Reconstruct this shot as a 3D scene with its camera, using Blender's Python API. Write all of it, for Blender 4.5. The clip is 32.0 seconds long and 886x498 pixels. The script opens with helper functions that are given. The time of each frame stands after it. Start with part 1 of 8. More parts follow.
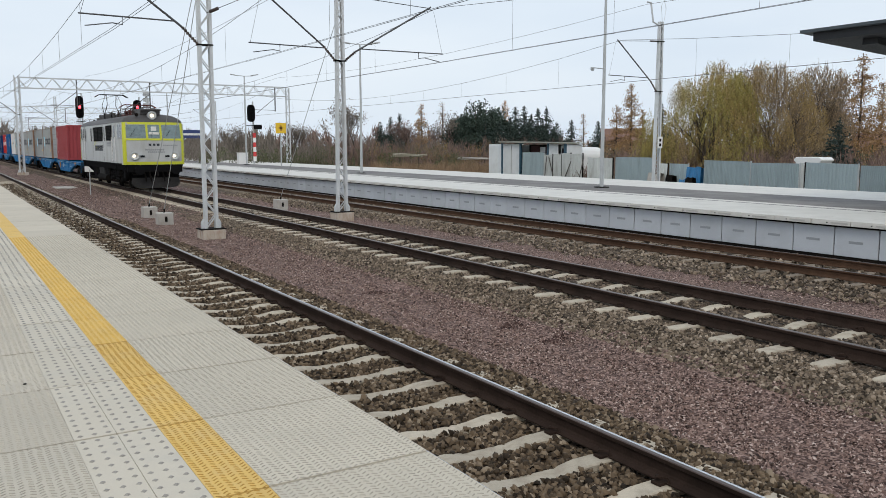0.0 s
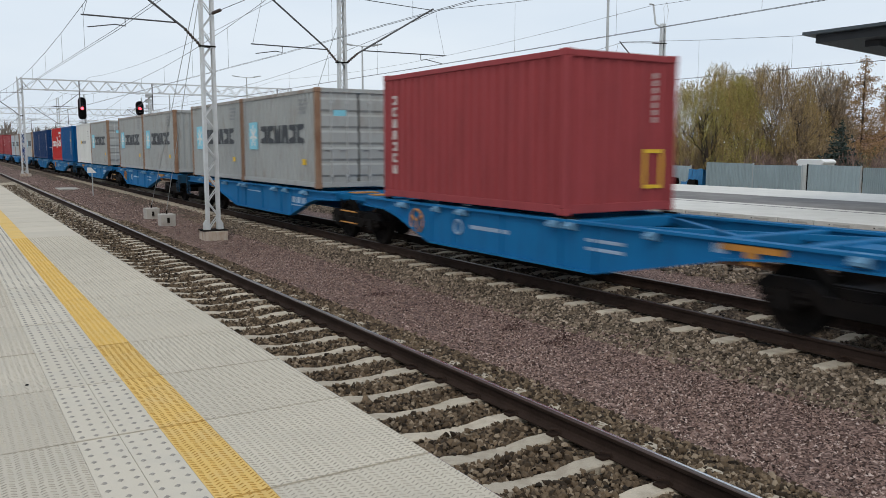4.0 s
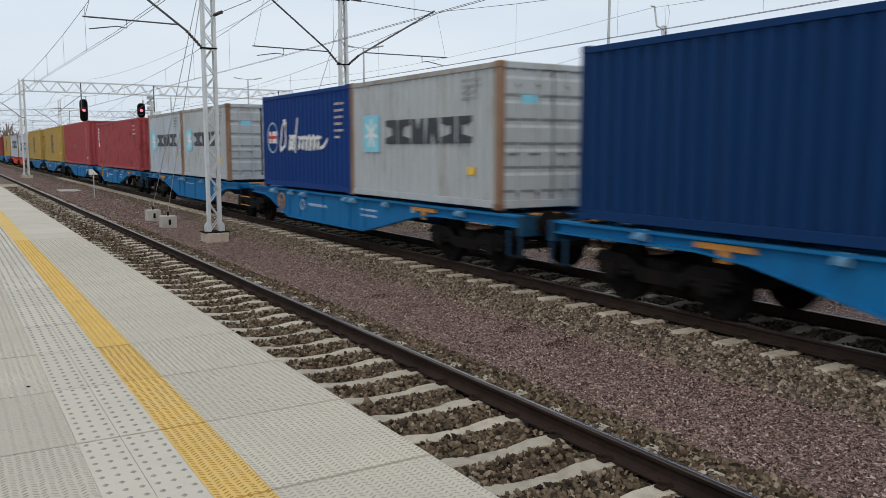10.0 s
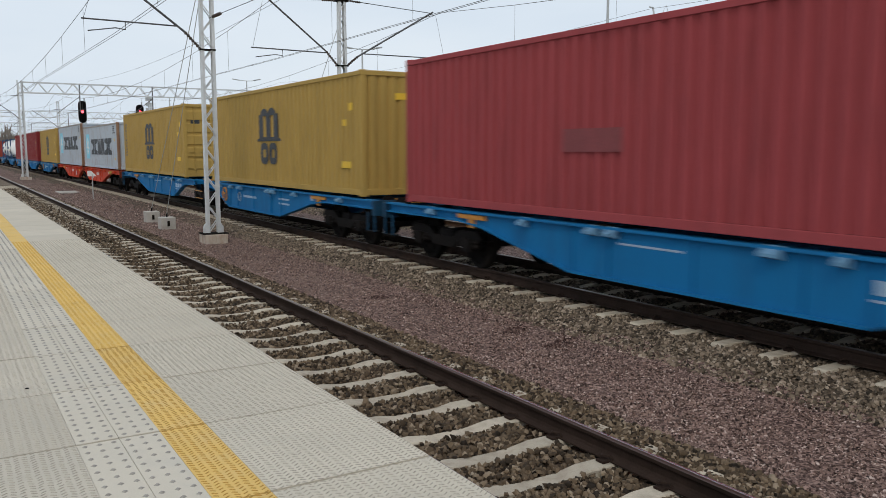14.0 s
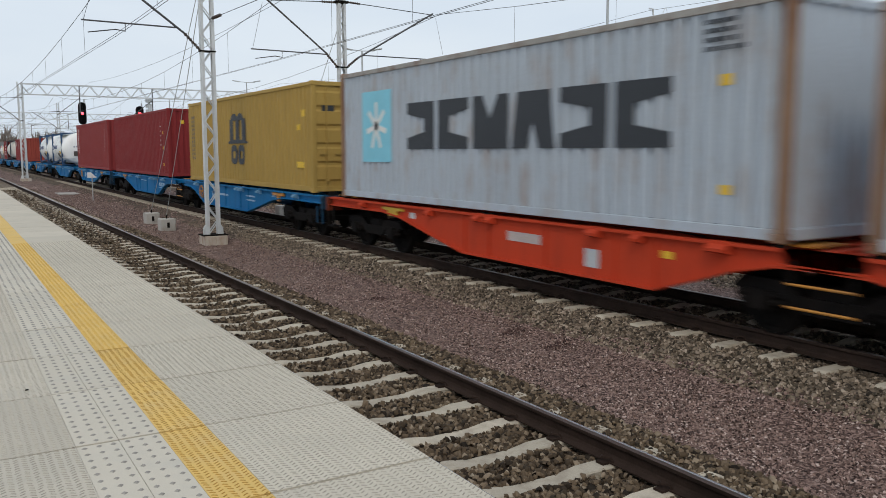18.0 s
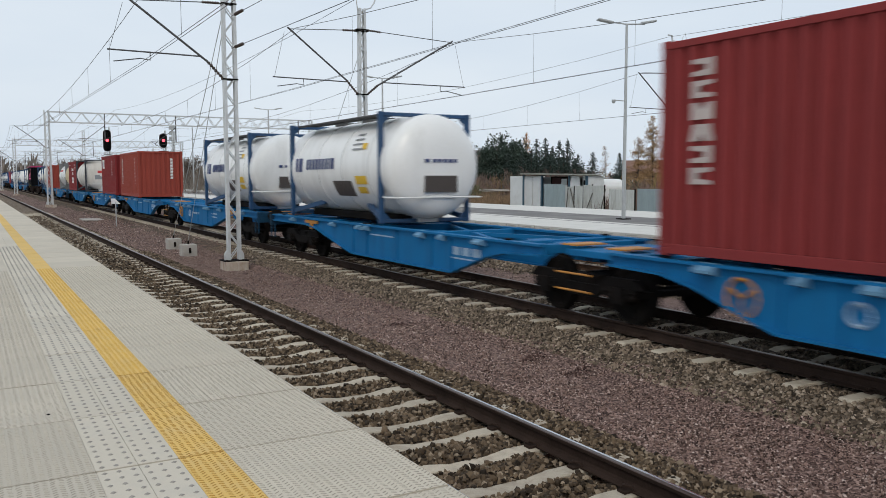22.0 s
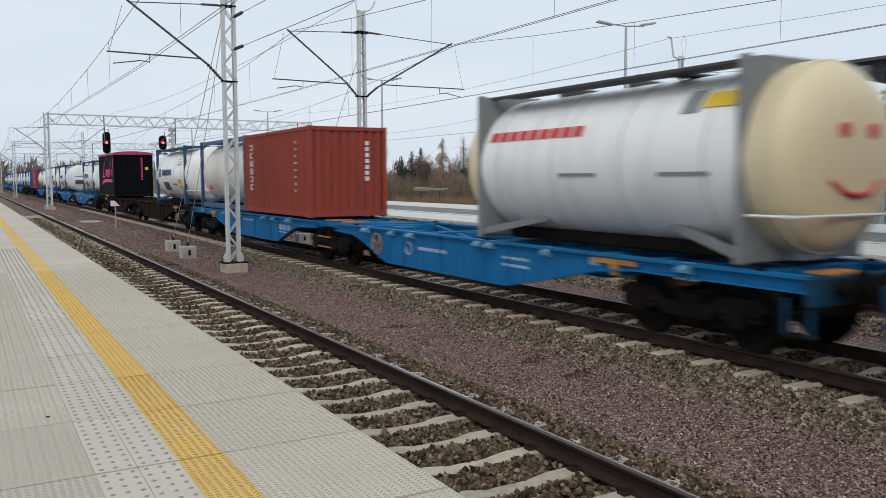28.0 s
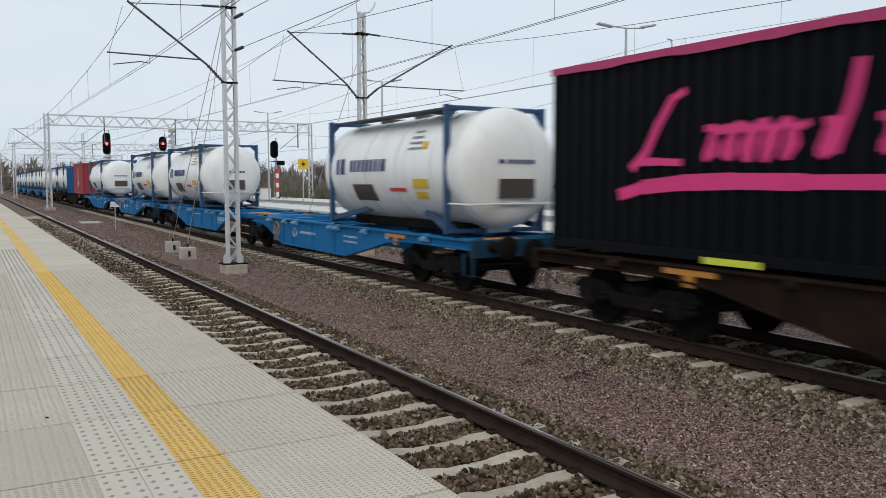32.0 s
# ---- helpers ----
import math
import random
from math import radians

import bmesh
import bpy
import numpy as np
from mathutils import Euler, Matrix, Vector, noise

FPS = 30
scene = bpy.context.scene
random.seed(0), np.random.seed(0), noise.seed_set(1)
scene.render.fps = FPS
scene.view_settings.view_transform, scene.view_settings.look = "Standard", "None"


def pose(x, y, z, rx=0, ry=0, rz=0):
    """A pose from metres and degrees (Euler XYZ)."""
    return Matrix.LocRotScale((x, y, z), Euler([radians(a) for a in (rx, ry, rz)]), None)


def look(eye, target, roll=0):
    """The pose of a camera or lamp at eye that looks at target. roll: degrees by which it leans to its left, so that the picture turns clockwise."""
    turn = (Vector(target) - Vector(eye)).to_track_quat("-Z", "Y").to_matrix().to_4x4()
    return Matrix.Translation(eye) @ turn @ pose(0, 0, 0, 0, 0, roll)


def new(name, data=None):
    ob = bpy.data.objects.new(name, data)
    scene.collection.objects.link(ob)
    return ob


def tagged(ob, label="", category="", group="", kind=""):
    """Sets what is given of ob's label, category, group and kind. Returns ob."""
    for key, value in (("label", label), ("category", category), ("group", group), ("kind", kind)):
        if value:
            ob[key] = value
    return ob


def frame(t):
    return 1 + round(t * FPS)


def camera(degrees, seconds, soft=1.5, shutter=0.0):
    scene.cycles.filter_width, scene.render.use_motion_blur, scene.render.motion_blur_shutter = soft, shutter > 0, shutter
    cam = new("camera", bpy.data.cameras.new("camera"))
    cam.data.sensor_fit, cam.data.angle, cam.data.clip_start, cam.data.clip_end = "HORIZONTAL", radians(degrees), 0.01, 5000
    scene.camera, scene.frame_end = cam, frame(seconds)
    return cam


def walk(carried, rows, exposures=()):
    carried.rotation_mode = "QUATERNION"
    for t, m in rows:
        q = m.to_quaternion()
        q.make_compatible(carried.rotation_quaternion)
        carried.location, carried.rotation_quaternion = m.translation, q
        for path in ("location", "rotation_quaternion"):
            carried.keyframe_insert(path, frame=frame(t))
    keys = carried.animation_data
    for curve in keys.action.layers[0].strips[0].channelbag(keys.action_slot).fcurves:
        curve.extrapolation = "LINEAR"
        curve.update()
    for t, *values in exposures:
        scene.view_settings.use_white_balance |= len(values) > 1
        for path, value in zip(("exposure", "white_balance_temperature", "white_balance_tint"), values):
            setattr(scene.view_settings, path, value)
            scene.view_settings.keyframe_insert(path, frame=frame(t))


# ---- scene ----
EYE = (0.0, 0.0, 2.234)
cam = camera(56.97, 32.0, soft=0.62, shutter=0.42)


def aim(yaw, pitch, roll):
    """The camera's pose; yaw is counted from the tracks' direction (y) towards x."""
    a, b = radians(yaw), radians(pitch)
    way = Vector((math.sin(a) * math.cos(b), math.cos(a) * math.cos(b), math.sin(b)))
    return look(EYE, Vector(EYE) + way, roll)


TURNS = [(0, 31.65, -7.21, 0), (1, 31.61, -7.2, .02), (2, 31.57, -7.17, 0), (3, 31.553, -7.141, .02), (3.5, 31.54, -7.112, .05),
         (5.5, 31.431, -7.082, .06), (7, 31.402, -7.049, .05), (8, 31.413, -7.015, .055), (9, 31.413, -6.995, .07), (10, 31.428, -6.97, .07),
         (11, 31.437, -6.956, .024), (12, 31.439, -6.957, -.03), (13, 31.472, -6.905, .04), (14, 31.502, -6.89, 0), (14.5, 31.506, -6.885, -.04),
         (16.5, 31.469, -6.863, -.06), (17, 31.502, -6.846, -.03), (18, 31.513, -6.79, -.01), (19, 31.497, -6.79, -.05), (20, 31.519, -6.727, -.01),
         (20.9, 31.519, -6.72, -.03), (20.967, 31.12, -6.18, -.03), (21.0, 31.12, -6.18, -.03), (21.034, 31.12, -6.18, -.03), (21.1, 30.22, -5.06, -.06), (21.2, 30.145, -4.99, -.08), (22, 30.143, -4.983, -.1),
         (23, 30.175, -4.96, -.135), (24, 30.179, -4.929, -.16), (25, 30.179, -4.914, -.125), (25.5, 30.18, -4.897, -.14), (27.5, 30.152, -4.861, -.149),
         (28, 30.175, -4.847, -.13), (29, 30.188, -4.8, -.06), (30, 30.185, -4.789, -.1), (31, 30.16, -4.769, -.055), (32, 30.19, -4.737, -.01)]
walk(cam, [(t, aim(a, b, c)) for t, a, b, c in TURNS], exposures=[(0, 0.08, 6500, 10), (3, 0.05, 6500, 10), (6, -0.02, 6500, 10), (14, -0.02, 6500, 10), (20, -0.03, 6500, 10), (32, -0.03, 6500, 10)])

# ---- light: an overcast late autumn sky ----
SUN_EL, SUN_AZ = radians(32), radians(215)
world = bpy.data.worlds.new("overcast")
scene.world = world
world.use_nodes = True
wn, wl = world.node_tree.nodes, world.node_tree.links
sky = wn.new("ShaderNodeTexSky")
sky.sky_type, sky.sun_disc, sky.sun_elevation, sky.sun_rotation = "NISHITA", False, SUN_EL, SUN_AZ
sky.air_density, sky.dust_density = 1.0, 4.0
dim = wn.new("ShaderNodeMix")
dim.data_type, dim.blend_type = "RGBA", "MULTIPLY"
dim.inputs[0].default_value = 1.0
wl.new(sky.outputs[0], dim.inputs[6])
dim.inputs[7].default_value = (0.08, 0.08, 0.08, 1)
wtc = wn.new("ShaderNodeTexCoord")
wmap = wn.new("ShaderNodeMapping")
wmap.inputs["Scale"].default_value = (1.2, 1.2, 5.0)
wl.new(wtc.outputs["Generated"], wmap.inputs["Vector"])
cloud = wn.new("ShaderNodeTexNoise")
cloud.inputs["Scale"].default_value, cloud.inputs["Detail"].default_value = 1.6, 5.0
wl.new(wmap.outputs[0], cloud.inputs["Vector"])
veil = wn.new("ShaderNodeValToRGB")
veil.color_ramp.elements[0].position, veil.color_ramp.elements[0].color = 0.3, (0.716, 0.815, 0.926, 1)
veil.color_ramp.elements[1].position, veil.color_ramp.elements[1].color = 0.72, (0.844, 0.92, 0.99, 1)
wl.new(cloud.outputs[0], veil.inputs[0])
mixs = wn.new("ShaderNodeMix")
mixs.data_type = "RGBA"
mixs.inputs[0].default_value = 0.9
wl.new(dim.outputs[2], mixs.inputs[6])
wl.new(veil.outputs[0], mixs.inputs[7])
wl.new(mixs.outputs[2], wn["Background"].inputs[0])
wn["Background"].inputs[1].default_value = 1.0
sun = new("sun", bpy.data.lights.new("sun", "SUN"))
sun.data.energy, sun.data.angle, sun.data.color = 0.8, radians(15), (1.0, 0.9, 0.74)
sun.matrix_world = look((-20, -20, 30), (0, 8, 0))


# ---- materials ----
def mat(name, c, rough=0.6, metal=0.0, var=0.12, scale=2.0, fine=45.0, bump=0.02, dirt=None, amount=0.4, dscale=1.2, stretch=(1, 1, 1), glow=None, spec=0.5, own=0.0, bare=0.47):
    """Principled surface with coarse and fine variation, an optional stain colour, and relief."""
    m = bpy.data.materials.new(name)
    m.use_nodes = True
    n, l = m.node_tree.nodes, m.node_tree.links
    b = n["Principled BSDF"]
    b.inputs["Roughness"].default_value, b.inputs["Metallic"].default_value = rough, metal
    b.inputs["Specular IOR Level"].default_value = spec
    tc = n.new("ShaderNodeTexCoord")
    info = n.new("ShaderNodeObjectInfo")
    off = n.new("ShaderNodeVectorMath")
    off.operation = "MULTIPLY_ADD"
    l.new(info.outputs["Random"], off.inputs[0])
    off.inputs[1].default_value = (31.7, 17.3, 9.1)
    l.new(tc.outputs["Object"], off.inputs[2])
    coarse = n.new("ShaderNodeTexNoise")
    coarse.inputs["Scale"].default_value, coarse.inputs["Detail"].default_value = scale, 4
    l.new(off.outputs[0], coarse.inputs["Vector"])
    tiny = n.new("ShaderNodeTexNoise")
    tiny.inputs["Scale"].default_value, tiny.inputs["Detail"].default_value = fine, 3
    l.new(off.outputs[0], tiny.inputs["Vector"])
    add = n.new("ShaderNodeMath")
    add.operation = "ADD"
    l.new(coarse.outputs[0], add.inputs[0])
    l.new(tiny.outputs[0], add.inputs[1])
    rng = n.new("ShaderNodeMapRange")
    rng.inputs["From Min"].default_value, rng.inputs["From Max"].default_value = 0.6, 1.4
    rng.inputs["To Min"].default_value, rng.inputs["To Max"].default_value = 1 - var, 1 + var
    l.new(add.outputs[0], rng.inputs[0])
    col = n.new("ShaderNodeMix")
    col.data_type, col.blend_type = "RGBA", "MULTIPLY"
    col.inputs[0].default_value = 1.0
    col.inputs[6].default_value = (*c, 1)
    l.new(rng.outputs[0], col.inputs[7])
    out = col.outputs[2]
    if own:
        r2 = n.new("ShaderNodeMapRange")
        r2.inputs["To Min"].default_value, r2.inputs["To Max"].default_value = 1 - own, 1 + own
        l.new(info.outputs["Random"], r2.inputs[0])
        c2 = n.new("ShaderNodeMix")
        c2.data_type, c2.blend_type = "RGBA", "MULTIPLY"
        c2.inputs[0].default_value = 1.0
        l.new(out, c2.inputs[6])
        l.new(r2.outputs[0], c2.inputs[7])
        out = c2.outputs[2]
    if dirt:
        mp = n.new("ShaderNodeMapping")
        mp.inputs["Scale"].default_value = stretch
        l.new(off.outputs[0], mp.inputs["Vector"])
        dn = n.new("ShaderNodeTexNoise")
        dn.inputs["Scale"].default_value, dn.inputs["Detail"].default_value, dn.inputs["Roughness"].default_value = dscale, 7, 0.65
        l.new(mp.outputs[0], dn.inputs["Vector"])
        dr = n.new("ShaderNodeMapRange")
        dr.inputs["From Min"].default_value, dr.inputs["From Max"].default_value = bare, 0.75
        dr.inputs["To Max"].default_value = amount
        l.new(dn.outputs[0], dr.inputs[0])
        c3 = n.new("ShaderNodeMix")
        c3.data_type = "RGBA"
        l.new(dr.outputs[0], c3.inputs[0])
        l.new(out, c3.inputs[6])
        c3.inputs[7].default_value = (*dirt, 1)
        out = c3.outputs[2]
    l.new(out, b.inputs["Base Color"])
    if bump:
        bp = n.new("ShaderNodeBump")
        bp.inputs["Strength"].default_value, bp.inputs["Distance"].default_value = 0.6, bump
        l.new(add.outputs[0], bp.inputs["Height"])
        l.new(bp.outputs[0], b.inputs["Normal"])
    if glow:
        b.inputs["Emission Color"].default_value = (*glow[:3], 1)
        b.inputs["Emission Strength"].default_value = glow[3]
    return m


def rgb(r, g, b):
    return tuple(((v / 255 + 0.055) / 1.055) ** 2.4 if v > 10 else v / 3294 for v in (r, g, b))


RUST = (0.13, 0.06, 0.03)
steel_grey = mat("galvanised_steel", (0.46, 0.48, 0.49), 0.5, 0.35, 0.1, 3, 30, 0.002, (0.3, 0.28, 0.25), 0.35)
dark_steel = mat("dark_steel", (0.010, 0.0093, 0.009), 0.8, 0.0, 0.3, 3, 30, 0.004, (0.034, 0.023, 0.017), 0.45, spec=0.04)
black = mat("black_paint", (0.0085, 0.0085, 0.0092), 0.85, 0, 0.2, 4, 40, 0.001, spec=0.03)
rail_side = mat("rail_web_rust", (0.038, 0.025, 0.020), 0.85, 0.0, 0.3, 5, 60, 0.003, (0.010, 0.008, 0.007), 0.7, spec=0.08)
rail_top = mat("rail_running_surface", (0.60, 0.60, 0.61), 0.25, 0.9, 0.08, 8, 60, 0.0005)
rail_top_dull = mat("rail_running_surface_dull", (0.085, 0.058, 0.048), 0.36, 0.6, 0.2, 8, 60, 0.001)
concrete = mat("weathered_concrete", (0.44, 0.42, 0.39), 0.85, 0, 0.12, 4, 60, 0.006, (0.22, 0.19, 0.16), 0.6, 3)
sleeper_mat = mat("sleeper_concrete", (0.48, 0.42, 0.335), 0.9, 0, 0.14, 5, 80, 0.008, (0.17, 0.13, 0.095), 0.55, 6, own=0.12)
sleeper_far = mat("sleeper_concrete_stained", (0.25, 0.205, 0.16), 0.9, 0, 0.15, 5, 80, 0.008, (0.11, 0.075, 0.052), 0.8, 6, own=0.15)
slab_edge = mat("platform_slab_concrete", (0.545, 0.493, 0.41), 0.85, 0, 0.05, 1.5, 120, 0.002, (0.43, 0.40, 0.345), 0.45, 2.5, own=0.05, spec=0.1)
slab_field = mat("platform_paving_concrete", (0.51, 0.462, 0.388), 0.85, 0, 0.05, 1.5, 120, 0.002, (0.40, 0.375, 0.33), 0.45, 2.5, own=0.06, spec=0.1)
tactile_mat = mat("tactile_slab_white_concrete", (0.555, 0.505, 0.425), 0.85, 0, 0.06, 1.5, 120, 0.002, (0.45, 0.43, 0.39), 0.5, 3, own=0.05, spec=0.1)
yellow_mat = mat("yellow_safety_line", (0.67, 0.45, 0.15), 0.8, 0, 0.1, 2, 100, 0.002, (0.52, 0.41, 0.24), 0.5, 4, own=0.05, spec=0.1)
wall_panel = mat("platform_wall_concrete", (0.50, 0.53, 0.575), 0.85, 0, 0.06, 0.6, 60, 0.003, (0.37, 0.395, 0.42), 0.5, 1.5, own=0.05)
light_paving = mat("light_paving", (0.63, 0.615, 0.58), 0.85, 0, 0.08, 1.2, 50, 0.003, (0.45, 0.43, 0.4), 0.4, 1.5)
asphalt = mat("grey_paving", (0.18, 0.172, 0.17), 0.9, 0, 0.15, 1.2, 60, 0.004, (0.34, 0.325, 0.31), 0.7, 0.35, spec=0.2)
white_line = mat("white_paint", (0.75, 0.75, 0.74), 0.6, 0, 0.05, 2, 40, 0.001)
glass_dark = mat("dark_window", (0.012, 0.013, 0.015), 0.08, 0, 0.1, 2, 20, 0, spec=0.18)
SLOPE = [(1.95, -0.36), (2.6, -0.35), (5.2, -0.35), (5.9, -0.44), (6.9, -0.46), (7.55, -0.36), (8.1, -0.215), (10.9, -0.215), (11.5, -0.40), (12.4, -0.47), (14.0, -0.47), (17.98, -0.48)]


# ---- mesh helpers ----
class Geo:
    """Collects vertices and faces, and turns them into one mesh."""

    def __init__(self):
        self.v, self.f = [], []

    def add(self, vs, fs):
        k = len(self.v)
        self.v += [tuple(p) for p in vs]
        self.f += [tuple(i + k for i in f) for f in fs]
        return self

    def box(self, x0, x1, y0, y1, z0, z1):
        return self.add([(x, y, z) for x in (x0, x1) for y in (y0, y1) for z in (z0, z1)],
                        [(0, 1, 3, 2), (4, 6, 7, 5), (0, 4, 5, 1), (2, 3, 7, 6), (0, 2, 6, 4), (1, 5, 7, 3)])

    def beam(self, p, q, w, h=None, up=(0, 0, 1)):
        p, q = Vector(p), Vector(q)
        d = (q - p).normalized()
        u = Vector(up)
        s = d.cross(u)
        if s.length < 1e-4:
            s = d.cross(Vector((1, 0, 0)))
        s.normalize()
        u = s.cross(d) * ((h or w) / 2)
        s = s * (w / 2)
        return self.add([e + a * s + b * u for e in (p, q) for a in (-1, 1) for b in (-1, 1)],
                        [(0, 1, 3, 2), (4, 6, 7, 5), (0, 4, 5, 1), (2, 3, 7, 6), (0, 2, 6, 4), (1, 5, 7, 3)])

    def tube(self, pts, r, n=6, ends=True):
        pts = [Vector(p) for p in pts]
        rings = []
        for i, p in enumerate(pts):
            d = (pts[min(i + 1, len(pts) - 1)] - pts[max(i - 1, 0)]).normalized()
            a = d.cross(Vector((0, 0, 1)))
            if a.length < 1e-3:
                a = d.cross(Vector((1, 0, 0)))
            a.normalize()
            b = d.cross(a)
            rr = r[i] if isinstance(r, (list, tuple)) else r
            rings.append([p + rr * (math.cos(k * math.tau / n) * a + math.sin(k * math.tau / n) * b) for k in range(n)])
        fs = [(i * n + k, i * n + (k + 1) % n, (i + 1) * n + (k + 1) % n, (i + 1) * n + k) for i in range(len(pts) - 1) for k in range(n)]
        if ends:
            fs += [tuple(range(n))[::-1], tuple(range((len(pts) - 1) * n, len(pts) * n))]
        return self.add([p for ring in rings for p in ring], fs)

    def prism(self, poly, a, b, axis="x"):
        """A flat outline (two coordinates) pulled along an axis from a to b."""
        def at(u, v, w):
            return (w, u, v) if axis == "x" else (u, w, v) if axis == "y" else (u, v, w)
        n = len(poly)
        fs = [(k, (k + 1) % n, n + (k + 1) % n, n + k) for k in range(n)] + [tuple(range(n))[::-1], tuple(range(n, 2 * n))]
        return self.add([at(u, v, w) for w in (a, b) for u, v in poly], fs)

    def lathe(self, prof, centre=(0, 0, 0), axis="y", n=20):
        """Turns (along, radius) pairs about an axis."""
        vs = []
        for t, r in prof:
            for k in range(n):
                c, s = r * math.cos(k * math.tau / n), r * math.sin(k * math.tau / n)
                p = (c, t, s) if axis == "y" else (t, c, s) if axis == "x" else (c, s, t)
                vs.append((p[0] + centre[0], p[1] + centre[1], p[2] + centre[2]))
        m = len(prof)
        fs = [(i * n + k, i * n + (k + 1) % n, (i + 1) * n + (k + 1) % n, (i + 1) * n + k) for i in range(m - 1) for k in range(n)]
        return self.add(vs, fs + [tuple(range(n)), tuple(range((m - 1) * n, m * n))])

    def mesh(self, name, material, smooth=False, bevel=0.0):
        me = bpy.data.meshes.new(name)
        me.from_pydata(self.v, [], self.f)
        bm = bmesh.new()
        bm.from_mesh(me)
        bmesh.ops.recalc_face_normals(bm, faces=bm.faces)
        if bevel:
            bmesh.ops.bevel(bm, geom=bm.edges[:], offset=bevel, segments=1, affect="EDGES", clamp_overlap=True)
        bm.to_mesh(me)
        bm.free()
        me.materials.append(material)
        if smooth:
            me.polygons.foreach_set("use_smooth", [True] * len(me.polygons))
            me.set_sharp_from_angle(angle=radians(38))
        return me


def part(name, geo, material, parent, label="", at=None, smooth=False, bevel=0.0):
    """Links one mesh object under a thing or a part. geo: a Geo, or a mesh that is shared."""
    me = geo.mesh(name, material, smooth, bevel) if isinstance(geo, Geo) else geo
    ob = new(name, me)
    ob.parent = parent
    if at is not None:
        ob.location = at
    if label:
        tagged(ob, label)
    return ob


def thing(name, label, category, group="", kind="", at=(0, 0, 0)):
    ob = new(name)
    ob.location = at
    return tagged(ob, label, category, group, kind)


def solid(name, geo, material, label, category, group="", kind="", smooth=False, bevel=0.0, at=(0, 0, 0)):
    ob = new(name, geo.mesh(name, material, smooth, bevel))
    ob.location = at
    return tagged(ob, label, category, group, kind)
# ---- ground and track bed ----
grass_mat = mat("rough_grass_ground", (0.10, 0.085, 0.05), 0.95, 0, 0.35, 0.15, 8, 0.05, (0.06, 0.075, 0.03), 0.7, 0.1)
ballast_mat = mat("ballast_ground", (0.082, 0.057, 0.052), 0.95, 0, 0.5, 0.8, 40, 0.03, (0.028, 0.019, 0.017), 0.8, 22)
GX = [-400, -60, -9.0] + [a for a, _ in SLOPE] + [18.4, 28, 31, 34, 60, 150, 600, 2500]
GZ = [-0.7, -0.7, -0.6] + [b for _, b in SLOPE] + [-0.5, -0.5, -0.5, -0.7, -0.7, -0.7, -1, -4]
g = Geo()
for i, y in enumerate((-400, -40, 0, 60, 150, 300, 700, 3000)):
    g.v += [(x, y, z - 0.03) for x, z in zip(GX, GZ)]
w = len(GX)
g.f += [(i * w + k, i * w + k + 1, (i + 1) * w + k + 1, (i + 1) * w + k) for i in range(7) for k in range(w - 1)]
ground = solid("ground", g, grass_mat, "rough brown grass and bare soil beyond the tracks", "ground", kind="structure")


def bed_height(x):
    return np.interp(x, [a for a, _ in SLOPE], [b for _, b in SLOPE])


# one sheet of ballast under the three tracks, finer near the platform's end
xs = np.concatenate([np.arange(1.95, 12.0, 0.14), np.arange(12.0, 18.0, 0.4), [17.98]])
ys = np.concatenate([np.arange(-4, 40, 0.22), np.geomspace(40, 420, 60)])
gx, gy = np.meshgrid(xs, ys)
gz = bed_height(gx) + np.random.uniform(-0.022, 0.018, gx.shape)
g = Geo()
g.v = list(zip(gx.ravel().tolist(), gy.ravel().tolist(), gz.ravel().tolist()))
w = len(xs)
g.f = [(i * w + k, i * w + k + 1, (i + 1) * w + k + 1, (i + 1) * w + k) for i in range(len(ys) - 1) for k in range(w - 1)]
track_bed = solid("track_bed", g, ballast_mat, "brownish purple gravel bed under the tracks", "gravel", kind="structure")


